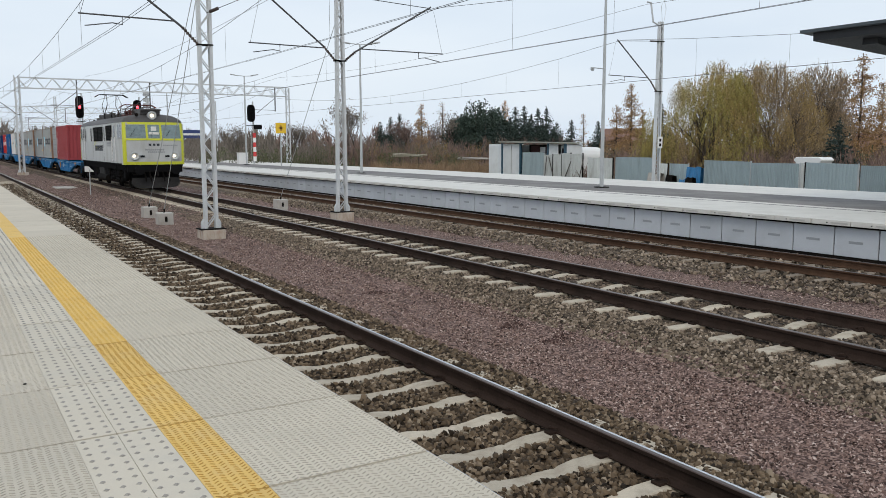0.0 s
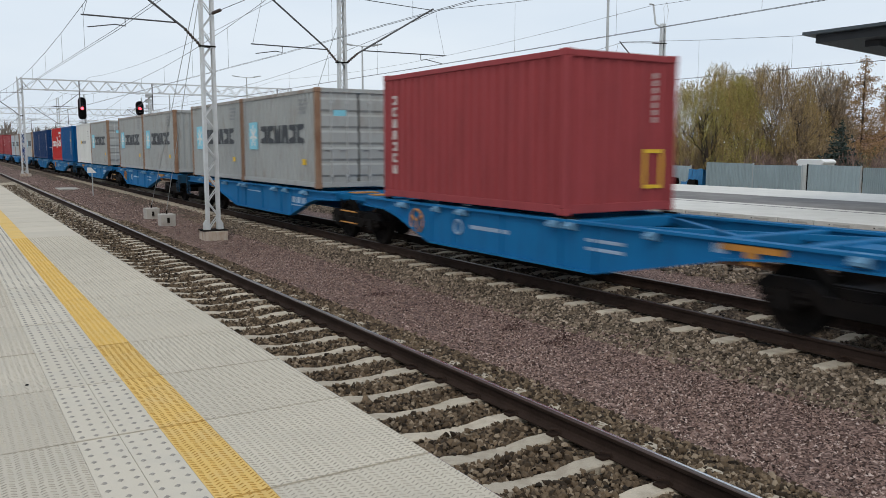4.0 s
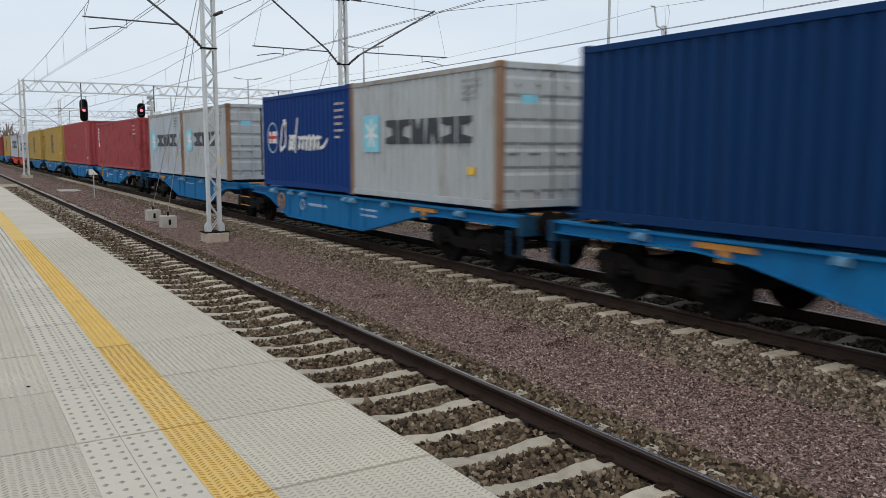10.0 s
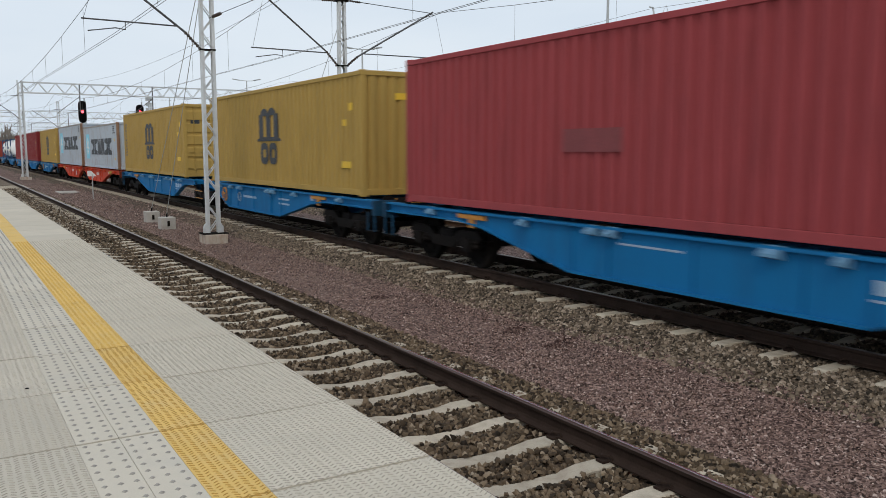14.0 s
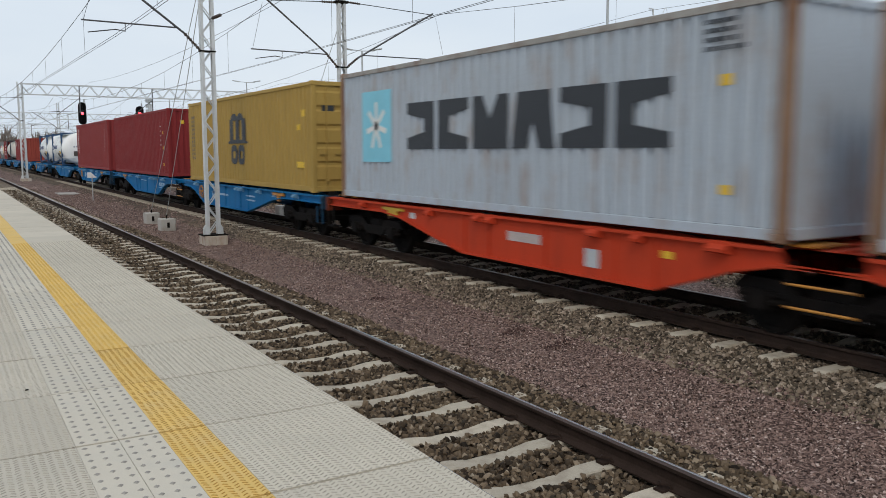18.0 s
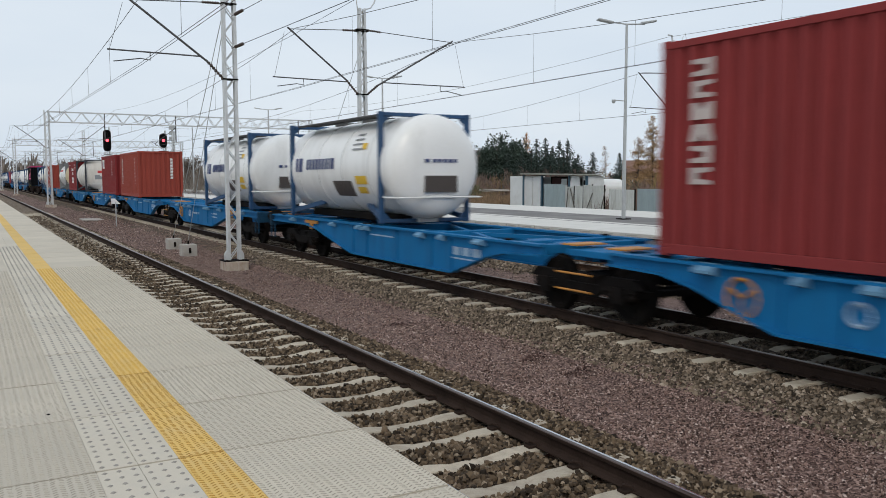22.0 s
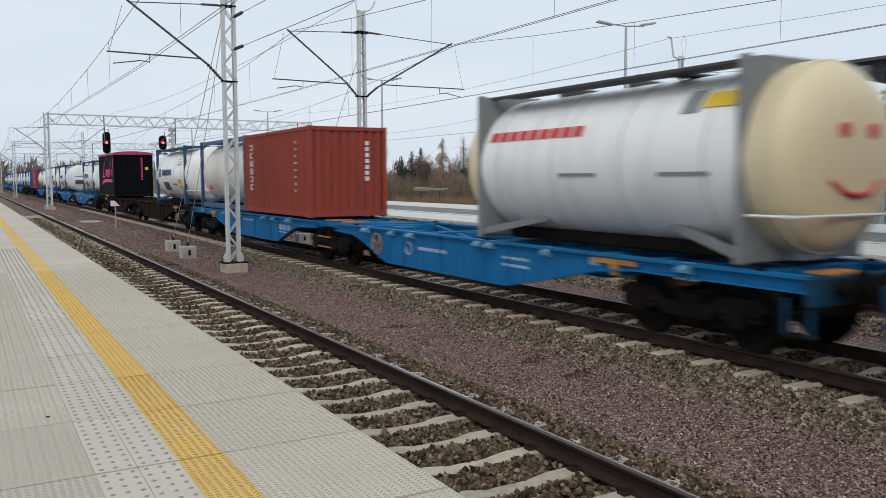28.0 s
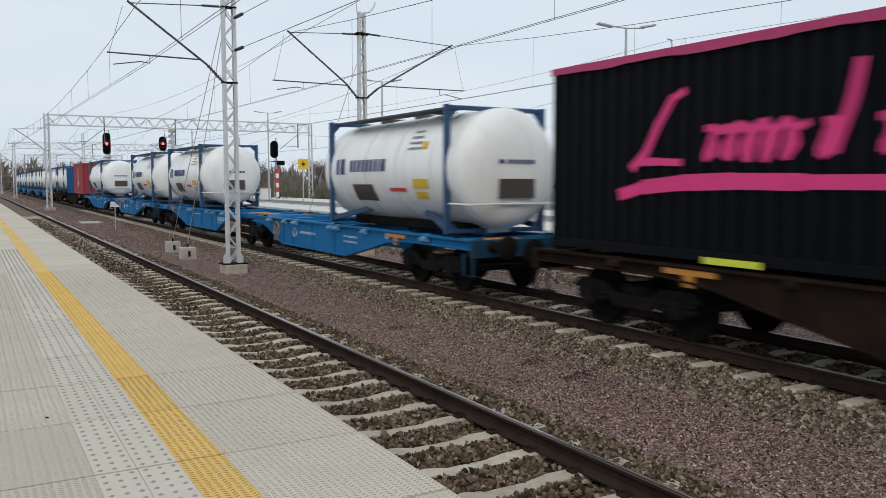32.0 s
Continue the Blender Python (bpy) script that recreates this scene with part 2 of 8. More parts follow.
def gravel_mat(name, per_metre, dark, mid, light):
    """Packed small stones: every cell has its own tone and stands up from its joints."""
    m = bpy.data.materials.new(name)
    m.use_nodes = True
    n, l = m.node_tree.nodes, m.node_tree.links
    b = n["Principled BSDF"]
    b.inputs["Roughness"].default_value, b.inputs["Specular IOR Level"].default_value = 0.9, 0.2
    tc, cells, ramp, bp = n.new("ShaderNodeTexCoord"), n.new("ShaderNodeTexVoronoi"), n.new("ShaderNodeValToRGB"), n.new("ShaderNodeBump")
    cells.inputs["Scale"].default_value = per_metre
    l.new(tc.outputs["Object"], cells.inputs["Vector"])
    e = ramp.color_ramp.elements
    e[0].color, e[1].color = (*dark, 1), (*light, 1)
    e.new(0.55).color = (*mid, 1)
    pick = n.new("ShaderNodeSeparateColor")
    l.new(cells.outputs["Color"], pick.inputs[0])
    l.new(pick.outputs[0], ramp.inputs[0])
    patch, tone = n.new("ShaderNodeTexNoise"), n.new("ShaderNodeMix")
    patch.inputs["Scale"].default_value, patch.inputs["Detail"].default_value = 0.9, 4
    l.new(tc.outputs["Object"], patch.inputs["Vector"])
    rng = n.new("ShaderNodeMapRange")
    rng.inputs["From Min"].default_value, rng.inputs["From Max"].default_value = 0.3, 0.7
    rng.inputs["To Min"].default_value, rng.inputs["To Max"].default_value = 0.8, 1.2
    l.new(patch.outputs[0], rng.inputs[0])
    tone.data_type, tone.blend_type = "RGBA", "MULTIPLY"
    tone.inputs[0].default_value = 1.0
    l.new(ramp.outputs[0], tone.inputs[6])
    l.new(rng.outputs[0], tone.inputs[7])
    l.new(tone.outputs[2], b.inputs["Base Color"])
    bp.invert = True
    bp.inputs["Strength"].default_value, bp.inputs["Distance"].default_value = 1.0, 0.5 / per_metre
    l.new(cells.outputs["Distance"], bp.inputs["Height"])
    l.new(bp.outputs[0], b.inputs["Normal"])
    return m


track_bed.data.materials.clear()
for m in (gravel_mat("packed_brown_ballast", 24, (0.014, 0.009, 0.006), (0.062, 0.042, 0.028), (0.15, 0.108, 0.075)), gravel_mat("packed_purple_gravel", 42, (0.035, 0.020, 0.018), (0.155, 0.098, 0.082), (0.35, 0.245, 0.21)),
          gravel_mat("packed_grey_ballast", 25, (0.022, 0.016, 0.012), (0.10, 0.074, 0.052), (0.22, 0.168, 0.125)),
          gravel_mat("packed_middle_ballast", 24, (0.018, 0.013, 0.01), (0.08, 0.058, 0.042), (0.18, 0.135, 0.10))):
    track_bed.data.materials.append(m)
BANDS = ((5.2, 0), (7.55, 1), (8.55, 2), (10.5, 3), (10.9, 0), (13.6, 1), (99, 2))
mids = np.array([p.center.x for p in track_bed.data.polygons]) + np.random.normal(0, 0.13, len(track_bed.data.polygons))
track_bed.data.polygons.foreach_set("material_index", [next(k for edge, k in BANDS if x < edge) for x in mids])

# ---- rails and sleepers ----
RAIL = [(-0.075, -0.172), (0.075, -0.172), (0.075, -0.16), (0.02, -0.14), (0.009, -0.12), (0.009, -0.05), (0.035, -0.035), (0.036, -0.008), (-0.036, -0.008), (-0.035, -0.035), (-0.009, -0.05), (-0.009, -0.12), (-0.02, -0.14), (-0.075, -0.16)]
RAIL_TOP = [(-0.036, -0.0078), (0.036, -0.0078), (0.032, -0.0005), (0.0, 0.0), (-0.03, -0.001)]
BAND = [(0.003, -0.002), (0.033, -0.003), (0.029, 0.0008), (0.006, 0.0012)]
SLEEPER = [(-1.3, -0.03), (-1.28, 0.0), (-0.42, -0.002), (-0.2, -0.035), (0.2, -0.035), (0.42, -0.002), (1.28, 0.0), (1.3, -0.03), (1.3, -0.2), (-1.3, -0.2)]
g = Geo()
g.prism(SLEEPER, -0.125, 0.125, "y")
g.v = [(x, y * (0.76 if z > -0.1 else 1.05), z) for x, y, z in g.v]
sleeper_me = g.mesh("sleeper", sleeper_mat, bevel=0.012)
sleeper_stained_me = g.mesh("sleeper", sleeper_far, bevel=0.012)
g = Geo()
for sgn in (-1, 1):
    g.tube([(sgn * 0.055, -0.07, 0.0), (sgn * 0.075, -0.05, 0.045), (sgn * 0.12, -0.01, 0.05), (sgn * 0.125, 0.02, 0.03), (sgn * 0.08, 0.03, 0.035), (sgn * 0.06, 0.07, 0.02)], 0.011, 5)
    g.box(min(sgn * 0.08, sgn * 0.145), max(sgn * 0.08, sgn * 0.145), -0.045, 0.045, -0.012, 0.008)
clip_me = g.mesh("rail_clip", rail_side)


rail_rusty = mat("rusty_rail_side", (0.075, 0.043, 0.028), 0.85, 0.0, 0.3, 5, 60, 0.003, (0.03, 0.019, 0.014), 0.7, spec=0.08)


def track(name, label, xc, z, y0, pitch, shiny, sleepers, nclips, sl_me, side=rail_side):
    t = thing(name, label, "railway track", kind="structure")
    for sgn in (-1, 1):
        r = part("rail", Geo().prism(RAIL, -60, 600, "y"), side, t, at=(xc + sgn * 0.7535, 0, z))
        part("rail_head", Geo().prism(RAIL_TOP, -60, 600, "y"), rail_top_dull, r)
        if shiny:
            part("running_band", Geo().prism(BAND, -60, 600, "y"), shiny, r, "polished running band")
    k0 = int((-3 - y0) / pitch)
    for k in range(k0, k0 + sleepers):
        y = y0 + k * pitch
        s = part("sleeper", sl_me, None, t, at=(xc, y, z - 0.175))
        s.rotation_euler.z = random.uniform(-0.006, 0.006)
        if k - k0 < nclips:
            for sgn in (-1, 1):
                part("rail_clip", clip_me, None, s, at=(sgn * 0.7535, 0, 0.012))
    g = Geo()
    for k in range(k0 + sleepers, k0 + sleepers + 320):
        g.box(xc - 1.3, xc + 1.3, y0 + k * pitch - 0.12, y0 + k * pitch + 0.12, z - 0.35, z - 0.18)
    tagged(part("sleepers_beyond", g, sleeper_far, t), kind="stuff")
    return t


track("track_near", "track with concrete sleepers and dark rails beside the platform", 3.825, -0.12, 4.155, 0.64, rail_top, 110, 50, sleeper_me)
track("track_middle", "track with pale concrete sleepers under the freight train", 9.4685, 0.0, 5.343, 0.715, None, 110, 55, sleeper_me)
track("track_far", "rusty brown track beside the other platform", 16.05, -0.25, 5.0, 0.68, None, 110, 0, sleeper_stained_me, rail_rusty)

# ---- near platform ----
PZ, JOINT = 0.64, 1.13
platform_near = thing("platform_near", "pale concrete platform with a yellow safety line and tactile slabs", "platform", kind="structure")
part("platform_body", Geo().box(-12, 2.02, -40, 260, -0.7, PZ - 0.1), concrete, platform_near)


# raised relief coloured darker than its slab, for the shade around each bump
RELIEF_SHADE = {"yellow_slab": mat("shaded_yellow_relief", (0.40, 0.225, 0.045), 0.9, 0, 0.15, 5, 100, 0.002), "tactile_slab": mat("shaded_tactile_relief", (0.30, 0.28, 0.25), 0.9, 0, 0.2, 5, 100, 0.002)}
slab_relief_shade = mat("shaded_slab_relief", (0.36, 0.328, 0.272), 0.9, 0, 0.2, 5, 100, 0.002)
# paler tones of the same painted relief shade, for slabs farther off
slab_relief_shade_pale = mat("pale_shaded_slab_relief", (0.43, 0.39, 0.325), 0.9, 0, 0.2, 5, 100, 0.002)
RELIEF_SHADE_PALE = {"yellow_slab": mat("pale_shaded_yellow_relief", (0.58, 0.36, 0.085), 0.9, 0, 0.15, 5, 100, 0.002), "tactile_slab": RELIEF_SHADE["tactile_slab"]}


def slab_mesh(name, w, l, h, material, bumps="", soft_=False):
    relief_shade = (RELIEF_SHADE_PALE if soft_ else RELIEF_SHADE).get(name, slab_relief_shade_pale if soft_ else slab_relief_shade)
    g = Geo()
    halves = ((0.001, w / 2 - 0.0015), (w / 2 + 0.0015, w - 0.001)) if name == "tactile_slab" else ((0.001, w - 0.001),)
    for a_, b_ in halves:
        g.box(a_, b_, 0.0085, l - 0.0085, -h, 0)
    if bumps == "dots":
        nx, ny = 6, 11
        for i in range(nx):
            for j in range(ny):
                x, y = (i + 0.5) * w / nx, (j + 0.5) * l / ny
                r = 0.0165
                g.add([(x - r, y, 0), (x, y - r * 1.1, 0), (x + r, y, 0), (x, y + r * 1.1, 0), (x - r / 2, y, .006), (x, y - r / 2, .006), (x + r / 2, y, .006), (x, y + r / 2, .006)],
                      [(0, 1, 5, 4), (1, 2, 6, 5), (2, 3, 7, 6), (3, 0, 4, 7), (4, 5, 6, 7)])
    if bumps == "dashes":
        nx, ny = max(2, int(w / 0.038)), int(l / 0.033)
        for i in range(nx):
            for j in range(ny):
                x, y = (i + 0.5) * w / nx + random.uniform(-.0035, .0035), (j + 0.5) * l / ny + random.uniform(-.003, .003)
                a = 0.62 if i % 2 else -0.62
                c, s = math.cos(a), math.sin(a)
                q = [(x + p * c - q_ * s, y + p * s + q_ * c) for p, q_ in ((-.0155, -.0042), (.0155, -.0042), (.0155, .0042), (-.0155, .0042))]
                t = [(x + p * c, y + p * s) for p in (-.010, .010)]
                g.add([(*p, 0) for p in q] + [(*p, .0035) for p in t], [(0, 1, 5, 4), (1, 2, 5), (2, 3, 4, 5), (3, 0, 4)])
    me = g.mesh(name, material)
    me.materials.append(relief_shade)
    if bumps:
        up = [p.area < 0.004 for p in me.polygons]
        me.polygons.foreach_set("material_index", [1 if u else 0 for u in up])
    return me


COLS = [(1.235, 2.10, slab_edge, "dashes", "edge_slab"), (0.975, 1.235, yellow_mat, "dashes", "yellow_slab"), (0.535, 0.975, tactile_mat, "dots", "tactile_slab"),
        (-0.30, 0.535, slab_field, "dashes", "paving_slab"), (-1.2, -0.30, slab_field, "dashes", "paving_slab"), (-2.1, -1.2, slab_field, "", "paving_slab")]
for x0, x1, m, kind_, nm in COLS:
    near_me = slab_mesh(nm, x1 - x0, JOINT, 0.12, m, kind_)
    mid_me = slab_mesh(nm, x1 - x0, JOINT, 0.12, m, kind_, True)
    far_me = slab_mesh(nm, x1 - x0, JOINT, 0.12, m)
    # the relief's painted shade fades along the platform: strong, pale, none
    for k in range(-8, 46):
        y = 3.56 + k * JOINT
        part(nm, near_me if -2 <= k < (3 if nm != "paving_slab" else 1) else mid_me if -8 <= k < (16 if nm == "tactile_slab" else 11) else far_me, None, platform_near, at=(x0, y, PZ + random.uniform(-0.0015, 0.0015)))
    rest = Geo().box(x0, x1, 3.56 + 46 * JOINT, 260, PZ - 0.12, PZ).box(x0, x1, -40, 3.56 - 8 * JOINT, PZ - 0.12, PZ)
    part("far_paving", rest, m, platform_near)
part("far_paving", Geo().box(-12, -2.1, -40, 260, PZ - 0.12, PZ - 0.002), slab_field, platform_near)
part("edge_wall", Geo().box(1.90, 2.04, -40, 260, -0.55, PZ - 0.125), concrete, platform_near)

gum = thing("gum_spot", "small black gum spot trodden into the paving", "stain", at=(0.405, 6.02, PZ + 0.002))
part("spot", Geo().lathe([(0.0, 0.013), (0.004, 0.010), (0.005, 0.0)], (0, 0, 0), "z", 9), black, gum)

# ---- the other platform ----
QZ = 0.51
platform_far = thing("platform_far", "island platform with grey panelled wall and pale edge", "platform", kind="structure")
part("platform_body", Geo().box(18.12, 29.9, -60, 140, -0.6, QZ - 0.05), concrete, platform_far)
panel_me = Geo().box(0, 0.14, 0.014, 1.076, -0.34, 0.33).mesh("wall_panel", wall_panel, bevel=0.008)
# flat plate in place of a sunken slot, its shade put into the grey
slot_me = Geo().box(-0.006, 0.0, 0.37, 0.72, -0.03, 0.03).mesh("lifting_slot", mat("slot_shade_grey", (0.31, 0.33, 0.355), 0.9))
for k in range(-14, 90):
    o = part("wall_panel", panel_me, None, platform_far, at=(17.95, 13.67 + k * 1.092, 0.0))
    part("lifting_slot", slot_me, None, o)
# near-black sheet added behind the panels so that their joints read dark
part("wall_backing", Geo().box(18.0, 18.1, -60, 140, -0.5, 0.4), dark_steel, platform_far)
# near-black strip along the foot of the panels
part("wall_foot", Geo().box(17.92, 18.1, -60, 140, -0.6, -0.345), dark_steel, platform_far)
edge_me = Geo().box(0, 1.0, 0.006, 0.99, 0.035, 0.16).mesh("edge_slab", light_paving, bevel=0.008)
for k in range(-25, 110):
    part("edge_slab", edge_me, None, platform_far, at=(17.78, 12.0 + k * 1.0, QZ - 0.16 + random.uniform(-.002, .002)))
# the edge recesses are flat plates as well, shaded by a darker grey
recess = mat("recess_grey_concrete", (0.47, 0.46, 0.435), 0.9)
grip_me = Geo().box(-0.006, 0.005, 0, 0.42, -0.085, -0.05).mesh("lifting_recess", recess)
hook_me = Geo().box(-0.012, 0.005, 0.5, 0.525, -0.08, -0.06).mesh("hook", dark_steel)
for k in range(-14, 90):
    o = part("lifting_recess", grip_me, None, platform_far, at=(17.778, 13.25 + k * 1.092, QZ))
    part("hook", hook_me, None, o)
part("pale_strip", Geo().box(18.78, 20.9, -60, 140, QZ - 0.05, QZ - 0.004), light_paving, platform_far)
part("dark_strip", Geo().box(20.9, 21.02, -60, 140, QZ - 0.05, QZ), asphalt, platform_far)
part("pale_line", Geo().box(21.02, 21.55, -60, 140, QZ - 0.05, QZ - 0.002), light_paving, platform_far)
part("grey_paving", Geo().box(21.55, 25.35, -60, 140, QZ - 0.05, QZ - 0.003), asphalt, platform_far)
part("rear_strip", Geo().box(25.35, 29.95, -60, 140, QZ - 0.05, QZ), light_paving, platform_far)
# ---- the freight train ----
TX, DECK = 9.4685, 1.165


def way(t):
    """How far the train has rolled after t seconds."""
    return 14.15 * t - 0.0165 * t * t


MOVING = []      # (thing, place along the train)
WHEELS = []
CARGO = []


def rolling(ob, u):
    ob.location = (TX, u, ob.location.z)
    MOVING.append((ob, u))
    return ob


def paint(name, c, grime=0.35, rough=0.5):
    return mat(name, c, 0.6, 0, 0.07, 0.7, 30, 0.001, tuple(v * 0.5 + 0.012 for v in c), grime, 2.2, (1.0, 1.6, 0.25), spec=0.09)


def stained(name, c, stain):
    """Scuffed grey paint with rusty patches and runs."""
    return mat(name, c, 0.6, 0, 0.09, 0.7, 30, 0.001, stain, 0.7, 2.0, (1.0, 1.5, 0.4), spec=0.12, bare=0.52)


wagon_blue = paint("wagon_blue", (0.010, 0.146, 0.35), 0.6)
wagon_red = paint("wagon_orange_red", (0.50, 0.055, 0.022), 0.5)
wagon_rust = mat("wagon_rusty_brown", (0.017, 0.0115, 0.0095), 0.85, 0, 0.35, 1.5, 30, 0.004, (0.075, 0.033, 0.016), 0.4, 2, spec=0.05)
PAINTS = {"grey": stained("container_grey", (0.35, 0.37, 0.372), (0.24, 0.205, 0.17)), "steel": stained("container_blue_grey", (0.42, 0.45, 0.47), (0.27, 0.23, 0.19)), "white": paint("container_white", (0.66, 0.67, 0.655), 0.35), "pale": stained("container_pale_grey", (0.42, 0.47, 0.53), (0.29, 0.19, 0.125)),
          "blue": paint("container_blue", (0.004, 0.08, 0.24), 0.35), "navy": paint("container_navy", (0.007, 0.037, 0.125), 0.5), "strong": paint("container_bright_blue", (0.006, 0.04, 0.185), 0.35),
          "scarlet": paint("container_red", (0.47, 0.025, 0.022), 0.35), "maroon": paint("container_maroon", (0.32, 0.062, 0.069), 0.5), "scuffed": mat("container_scuffed_maroon", (0.33, 0.064, 0.072), 0.6, 0, 0.09, 0.7, 30, 0.001, (0.085, 0.022, 0.022), 0.85, 1.7, (1.0, 1.0, 0.8), spec=0.09, bare=0.49), "brown": paint("container_brown_red", (0.255, 0.043, 0.044), 0.45),
          "rust": paint("container_orange_brown", (0.30, 0.062, 0.045), 0.35), "yellow": paint("container_yellow", (0.41, 0.275, 0.08), 0.35), "black": paint("container_black", (0.0035, 0.0042, 0.006), 0.04),
          "dark": paint("container_dark_maroon", (0.225, 0.031, 0.033), 0.4)}
post_rust = mat("rust_streaked_corner_post", (0.27, 0.17, 0.115), 0.8, 0, 0.2, 3, 30, 0.002, (0.13, 0.05, 0.026), 0.9, 2, (1, 1, 0.4), spec=0.15)
rail_rust = mat("chipped_grey_rail", (0.34, 0.33, 0.31), 0.8, 0, 0.2, 3, 30, 0.002, (0.15, 0.065, 0.035), 0.85, 5, spec=0.15)
INK = {"white": mat("white_lettering", (0.72, 0.72, 0.70), 0.6, var=0.12), "ink": mat("black_lettering", (0.025, 0.03, 0.038), 0.6, var=0.15), "sky": mat("pale_blue_emblem", (0.22, 0.58, 0.72), 0.6, var=0.1),
       "gold": mat("yellow_sticker", (0.75, 0.48, 0.03), 0.6), "pink": mat("pink_lettering", (0.72, 0.035, 0.21), 0.6), "navy": mat("navy_lettering", (0.03, 0.05, 0.16), 0.6), "red": mat("red_lettering", (0.6, 0.05, 0.05), 0.6),
       "grey": mat("grey_lettering", (0.25, 0.26, 0.27), 0.6), "brown": mat("dark_brown_plate", (0.065, 0.052, 0.046), 0.5), "lime": mat("lime_sticker", (0.62, 0.68, 0.05), 0.6), "black": black, "pale": mat("pale_poster_print", (0.5, 0.54, 0.56), 0.6), "faint": mat("rubbed_white_lettering", (0.50, 0.43, 0.41), 0.6, var=0.2), "rubbed": mat("rubbed_pale_lettering", (0.30, 0.42, 0.55), 0.6, var=0.25), "scuff": mat("darker_overpainted_patch", (0.20, 0.042, 0.046), 0.7, var=0.3)}
orange_mark = mat("orange_fitting", (0.52, 0.22, 0.03), 0.6, 0, 0.25, 3, 30, 0.001, (0.08, 0.05, 0.03), 0.7, 3)
# darker copies of the wagon paints: grime plus the shade at the wagon ends
grimy_shaded_blue = mat("grimy_shaded_blue_steel", (0.010, 0.05, 0.10), 0.7, 0, 0.3, 3, 30, 0.002, (0.02, 0.018, 0.016), 0.8, 2, spec=0.15)
grimy_shaded_red = mat("grimy_shaded_orange_steel", (0.15, 0.03, 0.014), 0.7, 0, 0.3, 3, 30, 0.002, (0.025, 0.018, 0.015), 0.8, 2, spec=0.1)
CACHE = {}


def cached(key, make):
    if key not in CACHE:
        CACHE[key] = make()
    return CACHE[key]


def wave(a, b, period, depth):
    """The trapezoid outline of corrugated steel between a and b: (along, offset)."""
    n = max(1, round((b - a) / period))
    p = (b - a) / n
    pts = []
    for k in range(n):
        y = a + k * p
        pts += [(y, depth), (y + 0.26 * p, depth), (y + 0.40 * p, 0.0), (y + 0.86 * p, 0.0)]
    return pts + [(b, depth)]


def side_geo(L, H):
    g = Geo()
    w = wave(0.16, L - 0.16, 0.275, 0.075)
    n = len(w)
    vs = [(-1.203 + d, y, z) for z in (0.16, H - 0.11) for y, d in w] + [(-1.105, y, z) for z in (0.16, H - 0.11) for y, d in w]
    fs = [(k, k + 1, n + k + 1, n + k) for k in range(n - 1)] + [(2 * n + k, 3 * n + k, 3 * n + k + 1, 2 * n + k + 1) for k in range(n - 1)]
    return g.add(vs, fs)


def end_geo(H):
    g = Geo()
    w = wave(-1.06, 1.06, 0.26, 0.045)
    n = len(w)
    vs = [(x, 0.035 + d, z) for z in (0.17, H - 0.12) for x, d in w] + [(x, 0.1, z) for z in (0.17, H - 0.12) for x, d in w]
    return g.add(vs, [(k, k + 1, n + k + 1, n + k) for k in range(n - 1)] + [(2 * n + k, 3 * n + k, 3 * n + k + 1, 2 * n + k + 1) for k in range(n - 1)])


def door_geo(H):
    """One door leaf, pressed into five broad ridges."""
    line = [(0.085, 0.17), (0.055, 0.17)]
    zs = np.linspace(0.27, H - 0.22, 6)
    for a, b in zip(zs[:-1], zs[1:]):
        line += [(0.055, a + 0.03), (0.018, a + 0.085), (0.018, b - 0.085), (0.055, b - 0.03)]
    line += [(0.055, H - 0.12), (0.085, H - 0.12)]
    return Geo().prism(line, 0.03, 1.07, "x")


def cut_block(g, y0, y1, z0, z1, cut, x0=-1.212, x1=-1.207):
    """One flat block with a piece cut from it: a wedge from above, tapered flanks, or a wedge from either side."""
    a, b, c, d = y0, y1, z0, z1
    u, v = b - a, d - c
    shape = ([(a, c), (b, c), (b, d), (b - 0.28 * u, d), (a + 0.5 * u, d - 0.45 * v), (a + 0.28 * u, d), (a, d)],
             [(a - 0.04 * u, c), (a + 0.34 * u, c), (a + 0.5 * u, c + 0.45 * v), (b - 0.34 * u, c), (b + 0.04 * u, c), (b - 0.1 * u, d), (a + 0.1 * u, d)],
             [(a, c), (b, c), (b, c + 0.24 * v), (a + 0.36 * u, c + 0.36 * v), (a + 0.36 * u, c + 0.64 * v), (b, c + 0.76 * v), (b, d), (a, d)],
             [(a, c), (b, c), (b, d), (a, d), (a, c + 0.78 * v), (b - 0.36 * u, c + 0.66 * v), (b - 0.36 * u, c + 0.34 * v), (a, c + 0.22 * v)])[cut]
    return g.prism(shape, x0, x1, "x")


def marks(box, spec, L, H, face="side"):
    """Flat lettering blocks: (ink, u0, v0, u1, v1) in metres from the upper left of the face towards the camera, proud by 4 mm."""
    by = {}
    for i, (ink, u0, v0, u1, v1, *slit) in enumerate(spec):
        whole = slit or (u1 - u0) * (v1 - v0) > 0.06
        g = by.setdefault((ink, i if whole else -1), Geo())
        if face != "side":
            g.box(-1.219 + u0, -1.219 + u1, 0.024, 0.030, H - v1, H - v0)
        elif slit:
            cut_block(g, L - u1, L - u0, H - v1, H - v0, slit[0])
        else:
            g.box(-1.212, -1.207, L - u1, L - u0, H - v1, H - v0)
    for (ink, i), g in by.items():
        o = part("lettering" if ink not in ("sky",) else "emblem", g, INK[ink], box)
        if i < 0 and len(g.v) > 8:
            tagged(o, kind="stuff")


